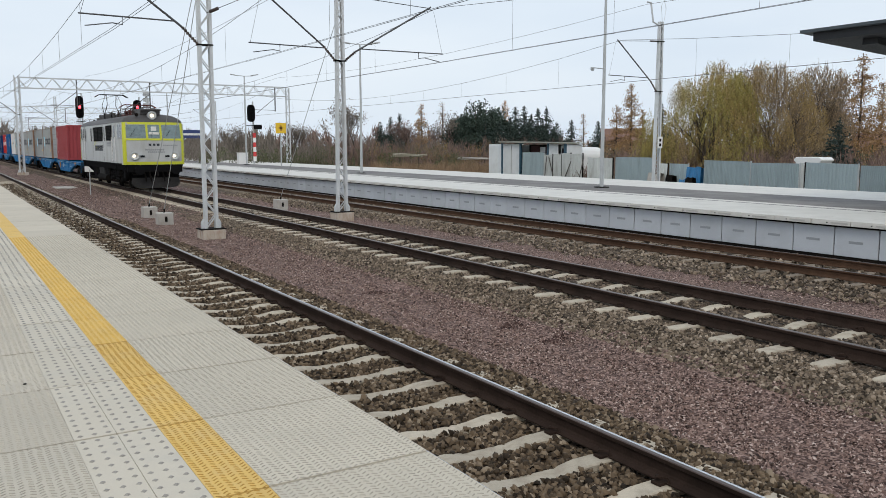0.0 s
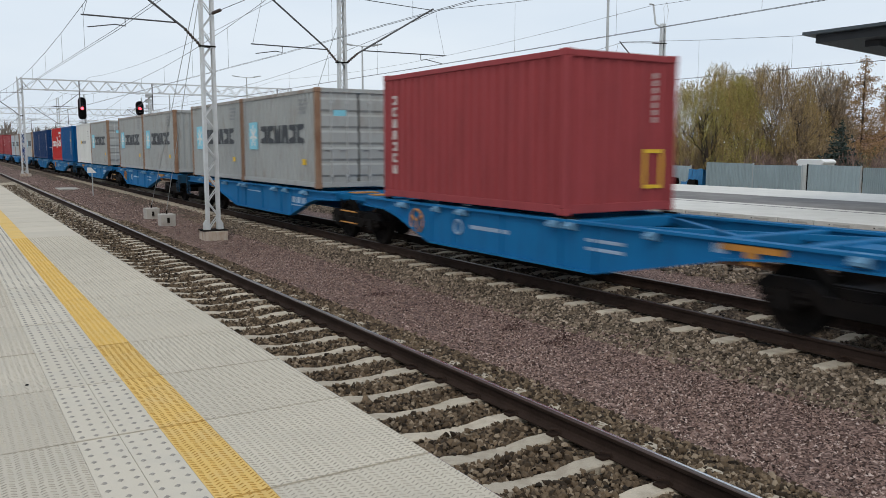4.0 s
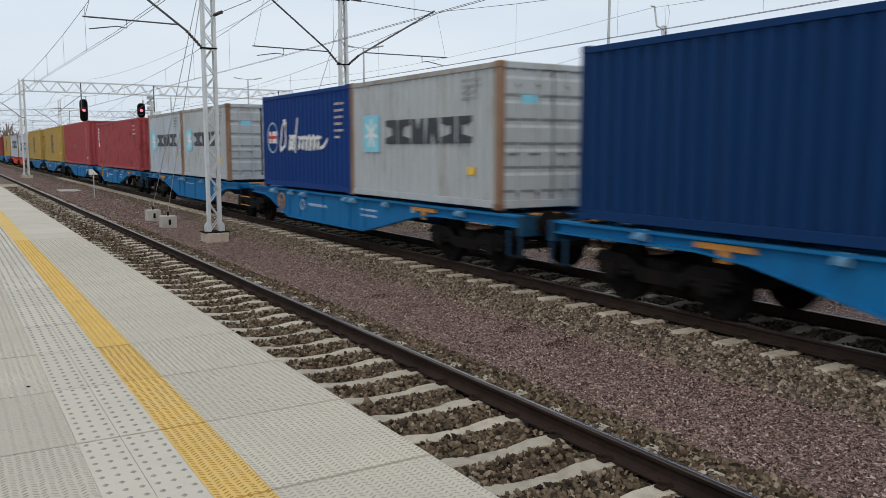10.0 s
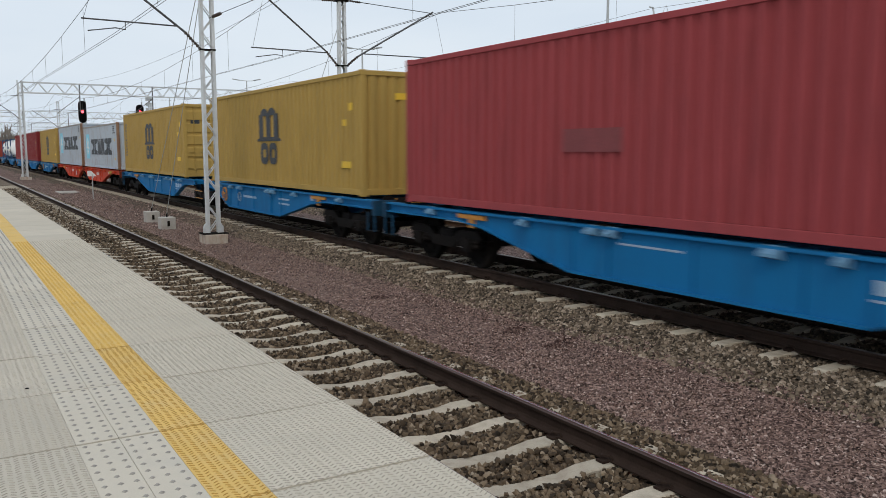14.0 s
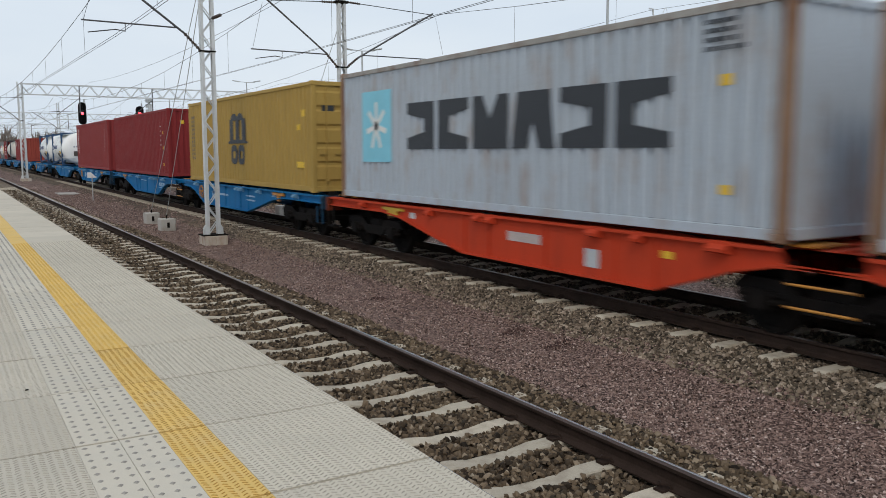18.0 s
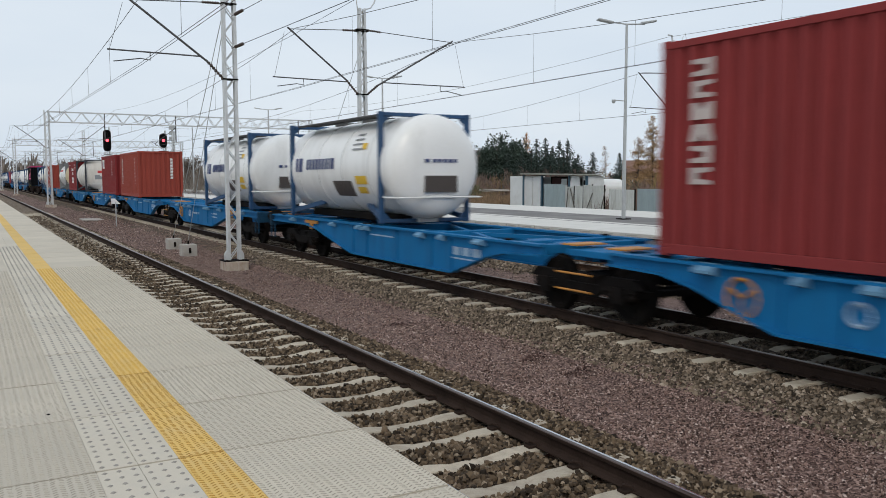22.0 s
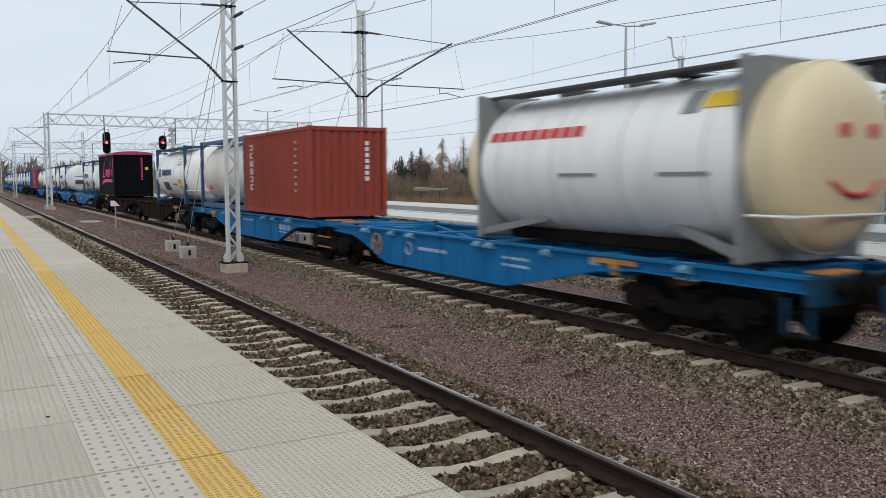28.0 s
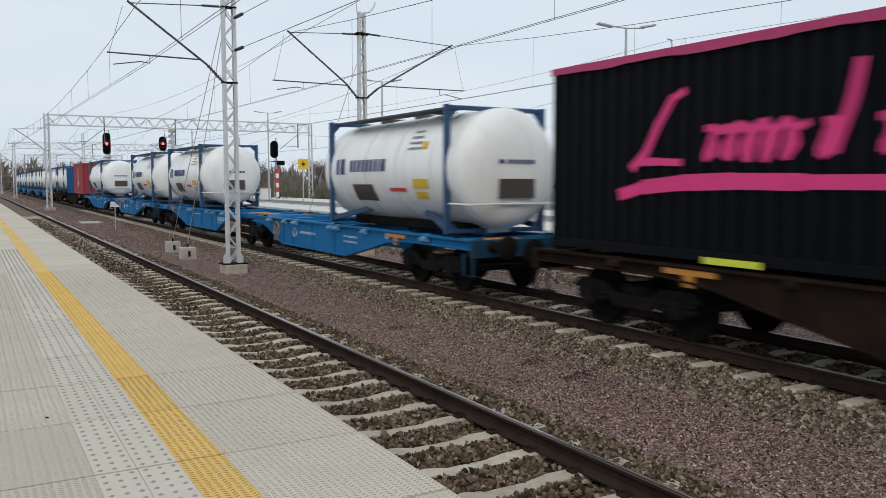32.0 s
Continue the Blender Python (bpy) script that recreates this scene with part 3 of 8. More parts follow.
def strokes(box, ink, lines, width, L, H, name="lettering"):
    g = Geo()
    for pts in lines:
        n = len(pts) - 1
        for k, ((u0, v0), (u1, v1)) in enumerate(zip(pts[:-1], pts[1:])):
            du, dv = u1 - u0, v1 - v0
            e = 0.25 * width / max(0.02, math.hypot(du, dv))
            w = width * (0.75 + 0.35 * math.sin(math.pi * (k + 0.5) / n))
            g.beam((-1.2085 - 0.0004 * (k % 4), L - u0 + du * e, H - v0 + dv * e), (-1.2085 - 0.0004 * (k % 4), L - u1 - du * e, H - v1 - dv * e), w, 0.004, (1, 0, 0))
    part(name, g, INK[ink], box)


def block_word(ink, u0, v0, n, w, h, gap=0.13, first=2):
    """A word as plain cut blocks, one for each character."""
    return [(ink, u0 + k * w, v0, u0 + (k + 1) * w - gap * w, v0 + h, (k + first) % 4) for k in range(n)]


def scribble(u0, u1, v, h, n, slant=0.3):
    """A row of n open loops from u0 to u1, as one hand-drawn line."""
    pts = []
    for k in range(n * 14 + 1):
        a = k / 14 * math.tau
        r = h / 2 * (0.85 + 0.15 * math.sin(k * 1.7))
        pts.append((u0 + (u1 - u0) * k / (n * 14) + 0.62 * r * math.sin(a) + slant * r * math.cos(a), v - r * math.cos(a)))
    return pts


def small_print(u0, v0, rows, w, ink="ink", pitch=0.11, h=0.06):
    """Rows of small print, as tiny plain blocks in groups."""
    r = random.Random(int(u0 * 100) + rows)
    if ink == "white":
        ink = "faint"
    h = min(0.085, max(h, 0.06))
    out = []
    for k in range(rows):
        u, end = u0, u0 + w * r.uniform(0.65, 1.0)
        while u < end:
            out.append((ink, u, v0 + k * pitch, u + 0.62 * h, v0 + k * pitch + h))
            u += h * (0.86 if r.random() < 0.8 else 1.5)
    return out


def upright_word(ink, u0, v0, n, w, h):
    """A word written downwards, as plain blocks, one for each character."""
    if w < 0.18:
        return [(ink, u0, v0 + k * h, u0 + w, v0 + (k + 0.72) * h) for k in range(n)]
    return [(ink, u0, v0 + k * h, u0 + w, v0 + (k + 0.78) * h, (k + 2) % 4) for k in range(n)]


def container(u, L, H, colour, label, spec=(), doors=False, posts=None, end=()):
    """A steel shipping container: floor, corrugated walls, posts, rails, castings and doors."""
    box = thing("shipping_container", label, "container", "containers on the train", at=(0, 0, DECK))
    p = PAINTS[colour]
    pp = post_rust if posts else p
    part("side_panel", cached(("side", L, H, colour), lambda: side_geo(L, H).mesh("side_panel", p)), None, box)
    o = part("side_panel", cached(("side", L, H, colour), None), None, box, at=(0, L, 0))
    o.rotation_euler.z = math.pi
    if doors:
        for sgn in (-1, 1):
            d = part("door", cached(("door", H, colour), lambda: door_geo(H).mesh("door", p, bevel=0.004)), None, box, at=(0 if sgn > 0 else -1.1, 0, 0))
            for x in (0.3, 0.75):
                bar = part("locking_bar", cached(("bar", H, colour == "yellow"), lambda: Geo().tube([(0, 0, 0.12), (0, 0, H - 0.08)], 0.018, 6).box(-0.05, 0.05, -0.02, 0.03, 0.3, 0.36).box(-0.05, 0.05, -0.02, 0.03, H - 0.4, H - 0.34).box(-0.22, 0.02, -0.03, 0.0, 1.0, 1.03).mesh("locking_bar", p if colour == "yellow" else steel_grey)), None, d, "" if colour == "yellow" else "galvanised locking bar", at=(x, 0.0, 0))
    else:
        part("end_panel", cached(("end", H, colour), lambda: end_geo(H).mesh("end_panel", p)), None, box)
    o = part("end_panel", cached(("end", H, colour), lambda: end_geo(H).mesh("end_panel", p)), None, box, at=(0, L, 0))
    o.rotation_euler.z = math.pi
    part("roof", cached(("roof", L, H, colour), lambda: roof_geo(L, H).mesh("roof", p)), None, box)
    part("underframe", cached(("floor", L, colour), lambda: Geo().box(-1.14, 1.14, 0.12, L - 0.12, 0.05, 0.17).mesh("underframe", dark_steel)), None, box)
    for x in (-1, 1):
        part("bottom_rail", cached(("brail", L, colour), lambda: Geo().box(-0.03, 0.03, 0.16, L - 0.16, 0.03, 0.165).mesh("bottom_rail", p, bevel=0.006)), None, box, at=(x * 1.183, 0, 0))
        part("top_rail", cached(("trail", L, colour, bool(posts)), lambda: Geo().box(-0.03, 0.03, 0.16, L - 0.16, -0.115, -0.02).mesh("top_rail", rail_rust if posts else p, bevel=0.006)), None, box, at=(x * 1.186, 0, H))
        for y in (0, L):
            part("corner_post", cached(("post", H, colour, bool(posts)), lambda: Geo().box(-0.07, 0.07, -0.065, 0.065, 0.11, H - 0.11).mesh("corner_post", pp, bevel=0.012)), None, box, at=(x * 1.146, 0.07 if y == 0 else L - 0.07, 0))
            for z in (0, H):
                part("corner_casting", cached(("cast", colour, bool(posts)), lambda: Geo().box(-0.08, 0.08, -0.089, 0.089, 0, 0.118).mesh("corner_casting", pp, bevel=0.012)), None, box, at=(x * 1.139, 0.089 if y == 0 else L - 0.089, 0 if z == 0 else H - 0.118))
    for y in (0.05, L - 0.05):
        part("end_sill", cached(("esill", colour), lambda: Geo().box(-1.07, 1.07, -0.04, 0.04, 0.03, 0.17).mesh("end_sill", p, bevel=0.006)), None, box, at=(0, y, 0))
        part("end_header", cached(("ehead", colour), lambda: Geo().box(-1.07, 1.07, -0.04, 0.04, -0.12, -0.01).mesh("end_header", p, bevel=0.006)), None, box, at=(0, y, H))
    if spec:
        marks(box, spec, L, H)
    if end:
        marks(box, end, L, H, "end")
    CARGO.append(box)
    return rolling(box, u)


def roof_geo(L, H):
    g = Geo()
    w = wave(0.16, L - 0.16, 0.21, 0.016)
    n = len(w)
    vs = [(x, y, H - 0.022 - d) for x in (-1.17, 1.17) for y, d in w] + [(x, y, H - 0.08) for x in (-1.17, 1.17) for y, d in w]
    return g.add(vs, [(k, k + 1, n + k + 1, n + k) for k in range(n - 1)] + [(2 * n + k, 3 * n + k, 3 * n + k + 1, 2 * n + k + 1) for k in range(n - 1)])


# ---- wagons ----
def wheelset_geo(k_=1.0):
    g = Geo()
    for x in (-0.75, 0.75):
        s = 1 if x > 0 else -1
        g.lathe([(x - s * 0.07, 0.30), (x - s * 0.07, 0.49), (x - s * 0.04, 0.49), (x - s * 0.035, 0.462), (x + s * 0.06, 0.455), (x + s * 0.06, 0.38), (x + s * 0.02, 0.36), (x + s * 0.015, 0.16), (x + s * 0.08, 0.13), (x + s * 0.08, 0.0)], axis="x", n=20)
        for k in range(6):
            a = k * math.tau / 6
            g.box(x + s * 0.02, x + s * 0.035, 0.25 * math.cos(a) - 0.03, 0.25 * math.cos(a) + 0.03, 0.25 * math.sin(a) - 0.03, 0.25 * math.sin(a) + 0.03)
    g.tube([(-0.95, 0, 0), (0.95, 0, 0)], 0.08, 10)
    g.v = [(x, y * k_, z * k_) for x, y, z in g.v]
    return g


# near-black all over, with brown variation
bogie_mat = mat("near_black_bogie_steel", (0.0075, 0.0065, 0.0063), 0.7, 0, 0.4, 3, 30, 0.004, (0.024, 0.017, 0.013), 0.5, 4, spec=0.08)


def bogie(parent, y, material=None):
    """A two-axle bogie with side frames, axle boxes, springs, brake gear and turning wheelsets."""
    def frame_geo():
        g = Geo()
        for s in (-1, 1):
            g.prism([(-1.35, 0.58), (-1.2, 0.72), (-0.6, 0.72), (-0.35, 0.56), (0.35, 0.56), (0.6, 0.72), (1.2, 0.72), (1.35, 0.58), (1.15, 0.56), (0.62, 0.56), (0.38, 0.36), (-0.38, 0.36), (-0.62, 0.56), (-1.15, 0.56)], s * 1.0 - 0.05, s * 1.0 + 0.05, "x")
            for yy in (-0.9, 0.9):
                g.box(s * 1.0 - 0.1, s * 1.0 + 0.1, yy - 0.15, yy + 0.15, 0.34, 0.58)
                g.lathe([(s * 1.1 - 0.02, 0.13), (s * 1.1 + 0.02, 0.13), (s * 1.1 + 0.04, 0.10), (s * 1.1 + 0.04, 0)], (0, yy, 0.46), "x", 14)
                for dy in (-0.24, 0.24):
                    g.lathe([(0.40, 0.065), (0.44, 0.085), (0.48, 0.065), (0.52, 0.085), (0.56, 0.065)], (s * 1.02, yy + dy, 0), "z", 10)
            g.box(s * 0.9 - 0.06, s * 0.9 + 0.06, -0.3, 0.3, 0.4, 0.7)
        g.box(-1.0, 1.0, -0.22, 0.22, 0.45, 0.68)
        for yy in (-1.3, 1.3):
            g.beam((-0.95, yy, 0.5), (0.95, yy, 0.5), 0.08, 0.1)
        for yy in (-0.36, 0.36):
            g.beam((-0.8, yy, 0.4), (0.8, yy, 0.4), 0.08, 0.08)
            for x in (-0.75, 0.75):
                g.box(x - 0.05, x + 0.05, yy * 1.05 - 0.05, yy * 1.05 + 0.05, 0.3, 0.62)
        return g
    b = part("bogie", cached("bogie", lambda: frame_geo().mesh("bogie", bogie_mat)), None, parent, "near-black two-axle bogie", at=(0, y, 0))
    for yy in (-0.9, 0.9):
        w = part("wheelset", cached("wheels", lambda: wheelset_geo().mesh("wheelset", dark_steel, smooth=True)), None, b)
        w.matrix_parent_inverse = Matrix.Translation((0, yy, 0.458))
        WHEELS.append(w)
    return b


def sill_geo(prof, x):
    """A fish-belly side sill: an I-section with a web and two flanges, (along, lower edge)."""
    g = Geo()
    web = [(y, z) for y, z in prof] + [(prof[-1][0], 1.1), (prof[0][0], 1.1)]
    g.prism(web, x - 0.012, x + 0.012, "x")
    g.box(x - 0.09, x + 0.09, prof[0][0], prof[-1][0], 1.08, 1.12)
    for (y0, z0), (y1, z1) in zip(prof[:-1], prof[1:]):
        g.beam((x, y0, z0), (x, y1, z1), 0.18, 0.03)
    return g


FISH = [(-0.75, 0.93), (2.2, 0.93), (3.0, 0.85), (3.9, 0.66), (5.4, 0.36), (10.2, 0.36), (10.9, 0.58), (11.5, 0.78), (12.1, 0.9), (13.2, 0.93)]


def unit(wagon, y0, flip, paintm, length):
    """One half of an articulated wagon; y runs from the coupling end at y0 to the joint."""
    s = -1 if flip else 1
    prof = [(y0 + s * y, z) for y, z in FISH]
    if flip:
        prof = prof[::-1]
    for x in (-1.16, 1.16):
        sill = part("side_sill", cached(("sill", x, flip, paintm.name, length), lambda: sill_geo([(y - y0, z) for y, z in prof], x).mesh("side_sill", paintm)), None, wagon, at=(0, y0, 0))
        if x < 0:
            for y, w in ((1.2, 0.18), (4.2, 0.14), (5.9, 0.2), (6.3, 0.2), (9.0, 0.24), (9.9, 0.14), (11.3, 0.3)):
                part("spigot_bracket", cached(("brk", w, paintm.name), lambda: Geo().prism([(0.0, 1.13), (-0.16, 1.04), (-0.16, 1.0), (0.0, 0.96)], -w / 2, w / 2, "y").mesh("spigot_bracket", cached("grey_blue", lambda: mat("worn_fitting", (0.12, 0.27, 0.42), 0.6, 0, 0.25)) if paintm is wagon_blue else paintm)), None, sill, at=(-1.18, s * y, 0))
            for y, w in ((2.6, 0.9), ):
                part("orange_handle", cached(("orh", w), lambda: Geo().box(-0.03, 0.02, -w / 2, w / 2, 0.98, 1.06).box(-0.03, 0.02, -0.08, 0.08, 0.82, 0.98).mesh("orange_handle", orange_mark)) if paintm is not wagon_red else cached(("yeh", w), lambda: Geo().box(-0.03, 0.02, -w / 2, w / 2, 0.98, 1.04).box(-0.03, 0.02, -0.2, 0.2, 0.86, 0.98).mesh("orange_handle", mat("dull_yellow_fitting", (0.45, 0.30, 0.03), 0.6, 0, 0.3))), None, sill, "orange brake handle" if paintm is not wagon_red else "dull yellow brake handle", at=(-1.2, s * y, 0))
            if paintm is wagon_blue:
                for a, b, z0, z1 in ((7.6, 8.8, 0.74, 0.81), (4.8, 5.6, 0.82, 0.87), (4.8, 5.6, 0.69, 0.74), (3.0, 3.2, 0.92, 1.04)) if not flip else ((6.4, 7.6, 0.88, 0.91), (10.25, 10.5, 0.72, 0.88), (10.6, 10.85, 0.72, 0.88), (10.95, 11.25, 0.72, 0.88), (10.2, 11.25, 0.64, 0.67)):
                    part("lettering", cached(("wl", a, z0, flip), lambda: Geo().box(-1.178, -1.174, min(s * a, s * b), max(s * a, s * b), z0, z1).mesh("lettering", INK["rubbed"])), None, sill)
            if paintm is wagon_red:
                for y_, w_, z_, h_, m_, nm in ((7.2, 0.9, 0.72, 0.16, "faint", "lettering"), (8.9, 0.3, 0.5, 0.28, "pale", "data_plate"), (3.4, 0.22, 0.86, 0.12, "pale", "data_plate"), (10.4, 0.2, 0.8, 0.1, "gold", "sticker")):
                    part(nm, cached((nm, y_, flip), lambda: Geo().box(-1.18, -1.173, s * y_ - w_ / 2, s * y_ + w_ / 2, z_, z_ + h_).mesh(nm, INK[m_])), None, sill)
            if paintm is wagon_blue and not flip:
                for yy, rr, tr, m_, nm in ((9.2, 0.13, 0.025, INK["rubbed"], "round_emblem"), (10.75, 0.24, 0.022, orange_mark, "handbrake_wheel")):
                    part(nm, cached((nm,), lambda: Geo().tube([(-1.185 if rr < 0.2 else -1.21, yy + rr * math.cos(k * math.tau / 16), 0.74 + rr * math.sin(k * math.tau / 16)) for k in range(17)], tr, 5, False).mesh(nm, m_)), None, sill)
                for a in (0.5, 2.6, 4.7):
                    part("wheel_spoke", cached(("spoke", a), lambda: Geo().tube([(-1.21, 10.75, 0.74), (-1.21, 10.75 + 0.24 * math.cos(a), 0.74 + 0.24 * math.sin(a))], 0.018, 5).mesh("wheel_spoke", orange_mark)), None, sill)
            for y in (5.4, 6.2, 7.8, 9.4, 10.2):
                part("stiffener", cached(("stiff", paintm.name), lambda: Geo().box(-1.2, -1.172, -0.012, 0.012, 0.4, 1.08).mesh("stiffener", paintm)), None, sill, at=(0, s * y, 0))
    for y in (-0.6, 0.3, 2.1, 3.2, 6.05, 6.3, 9.0, 12.1, 12.9):
        part("cross_member", cached(("cross", paintm.name), lambda: Geo().box(-1.15, 1.15, -0.09, 0.09, 0.92, 1.09).mesh("cross_member", paintm, bevel=0.01)), None, wagon, at=(0, y0 + s * y, 0))
    for (a, b) in ((2.2, 6.0), (6.35, 12.0)):
        for xa, xb in ((-1.1, 1.1), (1.1, -1.1)):
            part("diagonal_brace", Geo().beam((xa, s * a, 1.02), (xb, s * b, 1.02), 0.1, 0.08), paintm, wagon, at=(0, y0, 0))
    for a, b, z in ((-0.7, 2.4, 0.85), (11.4, 13.6, 0.8)):
        part("centre_sill", cached(("csill", a, flip, paintm.name), lambda: Geo().box(-0.28, 0.28, min(s * a, s * b), max(s * a, s * b), z, 1.06).mesh("centre_sill", paintm)), None, wagon, at=(0, y0, 0))
    for y in (0.089, 6.0, 6.2, 12.1):
        for x in (-1.13, 1.13):
            part("container_spigot", cached("spig", lambda: Geo().box(-0.05, 0.05, -0.08, 0.08, 1.09, 1.15).mesh("container_spigot", dark_steel, bevel=0.01)), None, wagon, at=(x, y0 + s * y, 0))


def headstock(wagon, y, s, paintm):
    part("headstock", cached(("head", paintm.name), lambda: Geo().box(-1.3, 1.3, -0.06, 0.06, 0.78, 1.12).mesh("headstock", {"wagon_blue": grimy_shaded_blue, "wagon_orange_red": grimy_shaded_red}.get(paintm.name, paintm), bevel=0.01)), None, wagon, at=(0, y, 0))
    for x in (-0.875, 0.875):
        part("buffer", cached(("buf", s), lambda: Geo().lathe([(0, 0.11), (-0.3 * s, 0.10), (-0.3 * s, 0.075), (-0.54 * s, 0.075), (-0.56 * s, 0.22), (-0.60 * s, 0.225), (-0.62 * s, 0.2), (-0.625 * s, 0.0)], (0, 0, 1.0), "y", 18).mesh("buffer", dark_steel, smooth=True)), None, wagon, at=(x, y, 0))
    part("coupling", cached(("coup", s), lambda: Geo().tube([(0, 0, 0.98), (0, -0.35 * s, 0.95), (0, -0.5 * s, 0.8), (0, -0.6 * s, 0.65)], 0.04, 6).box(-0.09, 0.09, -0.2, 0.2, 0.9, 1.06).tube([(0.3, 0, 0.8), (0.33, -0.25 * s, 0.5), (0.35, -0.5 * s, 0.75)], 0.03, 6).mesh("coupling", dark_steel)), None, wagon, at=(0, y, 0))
    for dy in (0.34 * s, 0.0):
        st = part("step_hanger", cached(("sth", paintm.name), lambda: Geo().box(-1.28, -1.25, -0.025, 0.025, 0.42, 0.85).mesh("step_hanger", grimy_shaded_blue if paintm is wagon_blue else dark_steel)), None, wagon, at=(0, y + dy, 0))
    part("step", cached(("step", s), lambda: Geo().box(-1.3, -1.1, min(0, .36 * s), max(0, .36 * s), 0.4, 0.43).mesh("step", bogie_mat)), None, st)


def wagon(u, paintm, label, gap=15.85):
    """An articulated two-unit container flat wagon on three bogies; u is where its first load place begins."""
    w = thing("container_wagon", label, "freight wagon", "wagons of the train")
    end = gap + 12.19
    unit(w, 0.0, False, paintm, gap)
    unit(w, end, True, paintm, gap)
    headstock(w, -0.72, 1, paintm)
    headstock(w, end + 0.72, -1, paintm)
    mid = end / 2
    for y in (1.35, mid, end - 1.35):
        bogie(w, y)
    part("joint_platform", Geo().box(-0.9, 0.9, mid - 0.55, mid + 0.55, 0.95, 1.06), paintm, w, bevel=0.01)
    if paintm is not wagon_rust:
        for dy in (-0.35, 0.35):
            part("yellow_plate", cached("yplate", lambda: Geo().box(-0.75, -0.1, -0.17, 0.17, 1.06, 1.085).mesh("yellow_plate", orange_mark)), None, w, "orange plate over the wagon end", at=(0, -0.45 if dy < 0 else end + 0.45, 0.04))
            part("yellow_plate", cached("yplate2", lambda: Geo().box(-0.85, -0.2, -0.2, 0.2, 1.09, 1.115).mesh("yellow_plate", orange_mark)), None, w, "orange plate over the wagon joint", at=(0, mid + dy * 1.6, 0.02))
        for z in (0.45, 0.72):
            part("shunter_bar", cached(("sbar",), lambda: Geo().tube([(-1.22, -0.42, 0), (-1.22, 0.42, 0)], 0.018, 6).mesh("shunter_bar", orange_mark)), None, w, "orange shunter's foot bar", at=(0, mid, z))
    for dy in (-0.38, 0.38):
        part("bar_hanger", cached(("shang",), lambda: Geo().box(-1.23, -1.2, -0.02, 0.02, 0.45, 1.0).mesh("bar_hanger", dark_steel)), None, w, at=(0, mid + dy, 0))
    return rolling(w, u)


BLUE = "blue articulated container wagon with fish-belly sills"
for u in (60.1, 90.9, 121.2, 151.5, 181.9, 211.9, 269.3, 299.4, 330.2, 359.4, 389.8, 449.6, 479.6):
    wagon(u, wagon_blue, BLUE)
wagon(242.1, wagon_red, "orange-red articulated container wagon with black bogies", 13.2)
wagon(419.3, wagon_rust, "rusty brown articulated container flat wagon, half empty", 14.7)
for u in (509.0, 539.2, 569.4, 599.5):
    wagon(u, wagon_rust if u < 520 else wagon_blue, "dark container wagon far back in the train")
# ---- what the wagons carry ----
GREY = "weathered grey steel container with rust-streaked posts and dark lettering blocks"


def carrier_mark(scale=1.0, u=0.72, v=0.77, ink="ink", w=0.58):
    s = scale
    out = [("sky", u, v, u + 0.78 * s, v + 0.82 * s)]
    return out, block_word(ink, u + 1.08 * s, v + 0.14 * s, 6, w * s, 0.5 * s)


def grey_box(u, L=6.06, H=2.59, colour="grey", scale=1.0, doors=False, posts=True, w=0.58):
    a, word = carrier_mark(scale, w=w)
    box = container(u, L, H, colour, GREY, a + word + small_print(L - 1.2, 0.25, 4, 0.6, "grey", 0.11, 0.045) + [("gold", L - 1.0, H - 0.75, L - 0.75, H - 0.6)], doors, posts, end=[("sky", 0.5, 0.45, 0.85, 0.8)] if doors else ())
    g = Geo()
    _, u0, v0, u1, v1 = a[0]
    for k in range(7):
        an = k * math.tau / 7
        g.beam((-1.2145, L - (u0 + u1) / 2, H - (v0 + v1) / 2), (-1.2145, L - (u0 + u1) / 2 + 0.4 * (u1 - u0) * math.sin(an), H - (v0 + v1) / 2 + 0.4 * (v1 - v0) * math.cos(an)), 0.07, 0.004, (1, 0, 0))
    part("emblem", g, INK["white"], box)
    return box


DOORS_NAVY = small_print(1.5, 0.3, 3, 0.6, "white", 0.13, 0.08) + small_print(1.45, 0.95, 2, 0.75, "white", 0.2, 0.12) + small_print(0.3, 1.6, 1, 1.6, "white") + [("white", 0.45, 1.95, 0.75, 2.2)]
container(66.2, 6.06, 2.59, "maroon", "maroon corrugated container with white upright lettering", upright_word("faint", 0.4, 0.45, 7, 0.2, 0.24), end=upright_word("faint", 1.9, 0.3, 7, 0.08, 0.12) + [("gold", 1.72, 1.55, 1.78, 2.2), ("gold", 2.1, 1.55, 2.16, 2.2), ("gold", 1.78, 1.55, 2.1, 1.61), ("gold", 1.78, 2.14, 2.1, 2.2)])
for u, d in ((76.0, True), (82.07, False), (90.9, False), (96.97, False), (106.6, True)):
    grey_box(u, doors=d)
container(112.68, 6.06, 2.59, "white", "clean white container with a small coloured word", [("gold", 1.78, 1.1, 2.28, 1.32), ("ink", 2.3, 1.16, 2.75, 1.28), ("grey", 2.85, 1.12, 4.0, 1.3)] + small_print(4.9, 0.5, 4, 0.35, "grey", 0.16))
container(121.2, 6.06, 2.59, "blue", "bright blue container with white small print", small_print(5.0, 0.4, 12, 0.55, "white", 0.14) + [("gold", 5.2, 1.0, 5.6, 1.15)], end=small_print(1.6, 0.4, 12, 0.5, "white", 0.14))
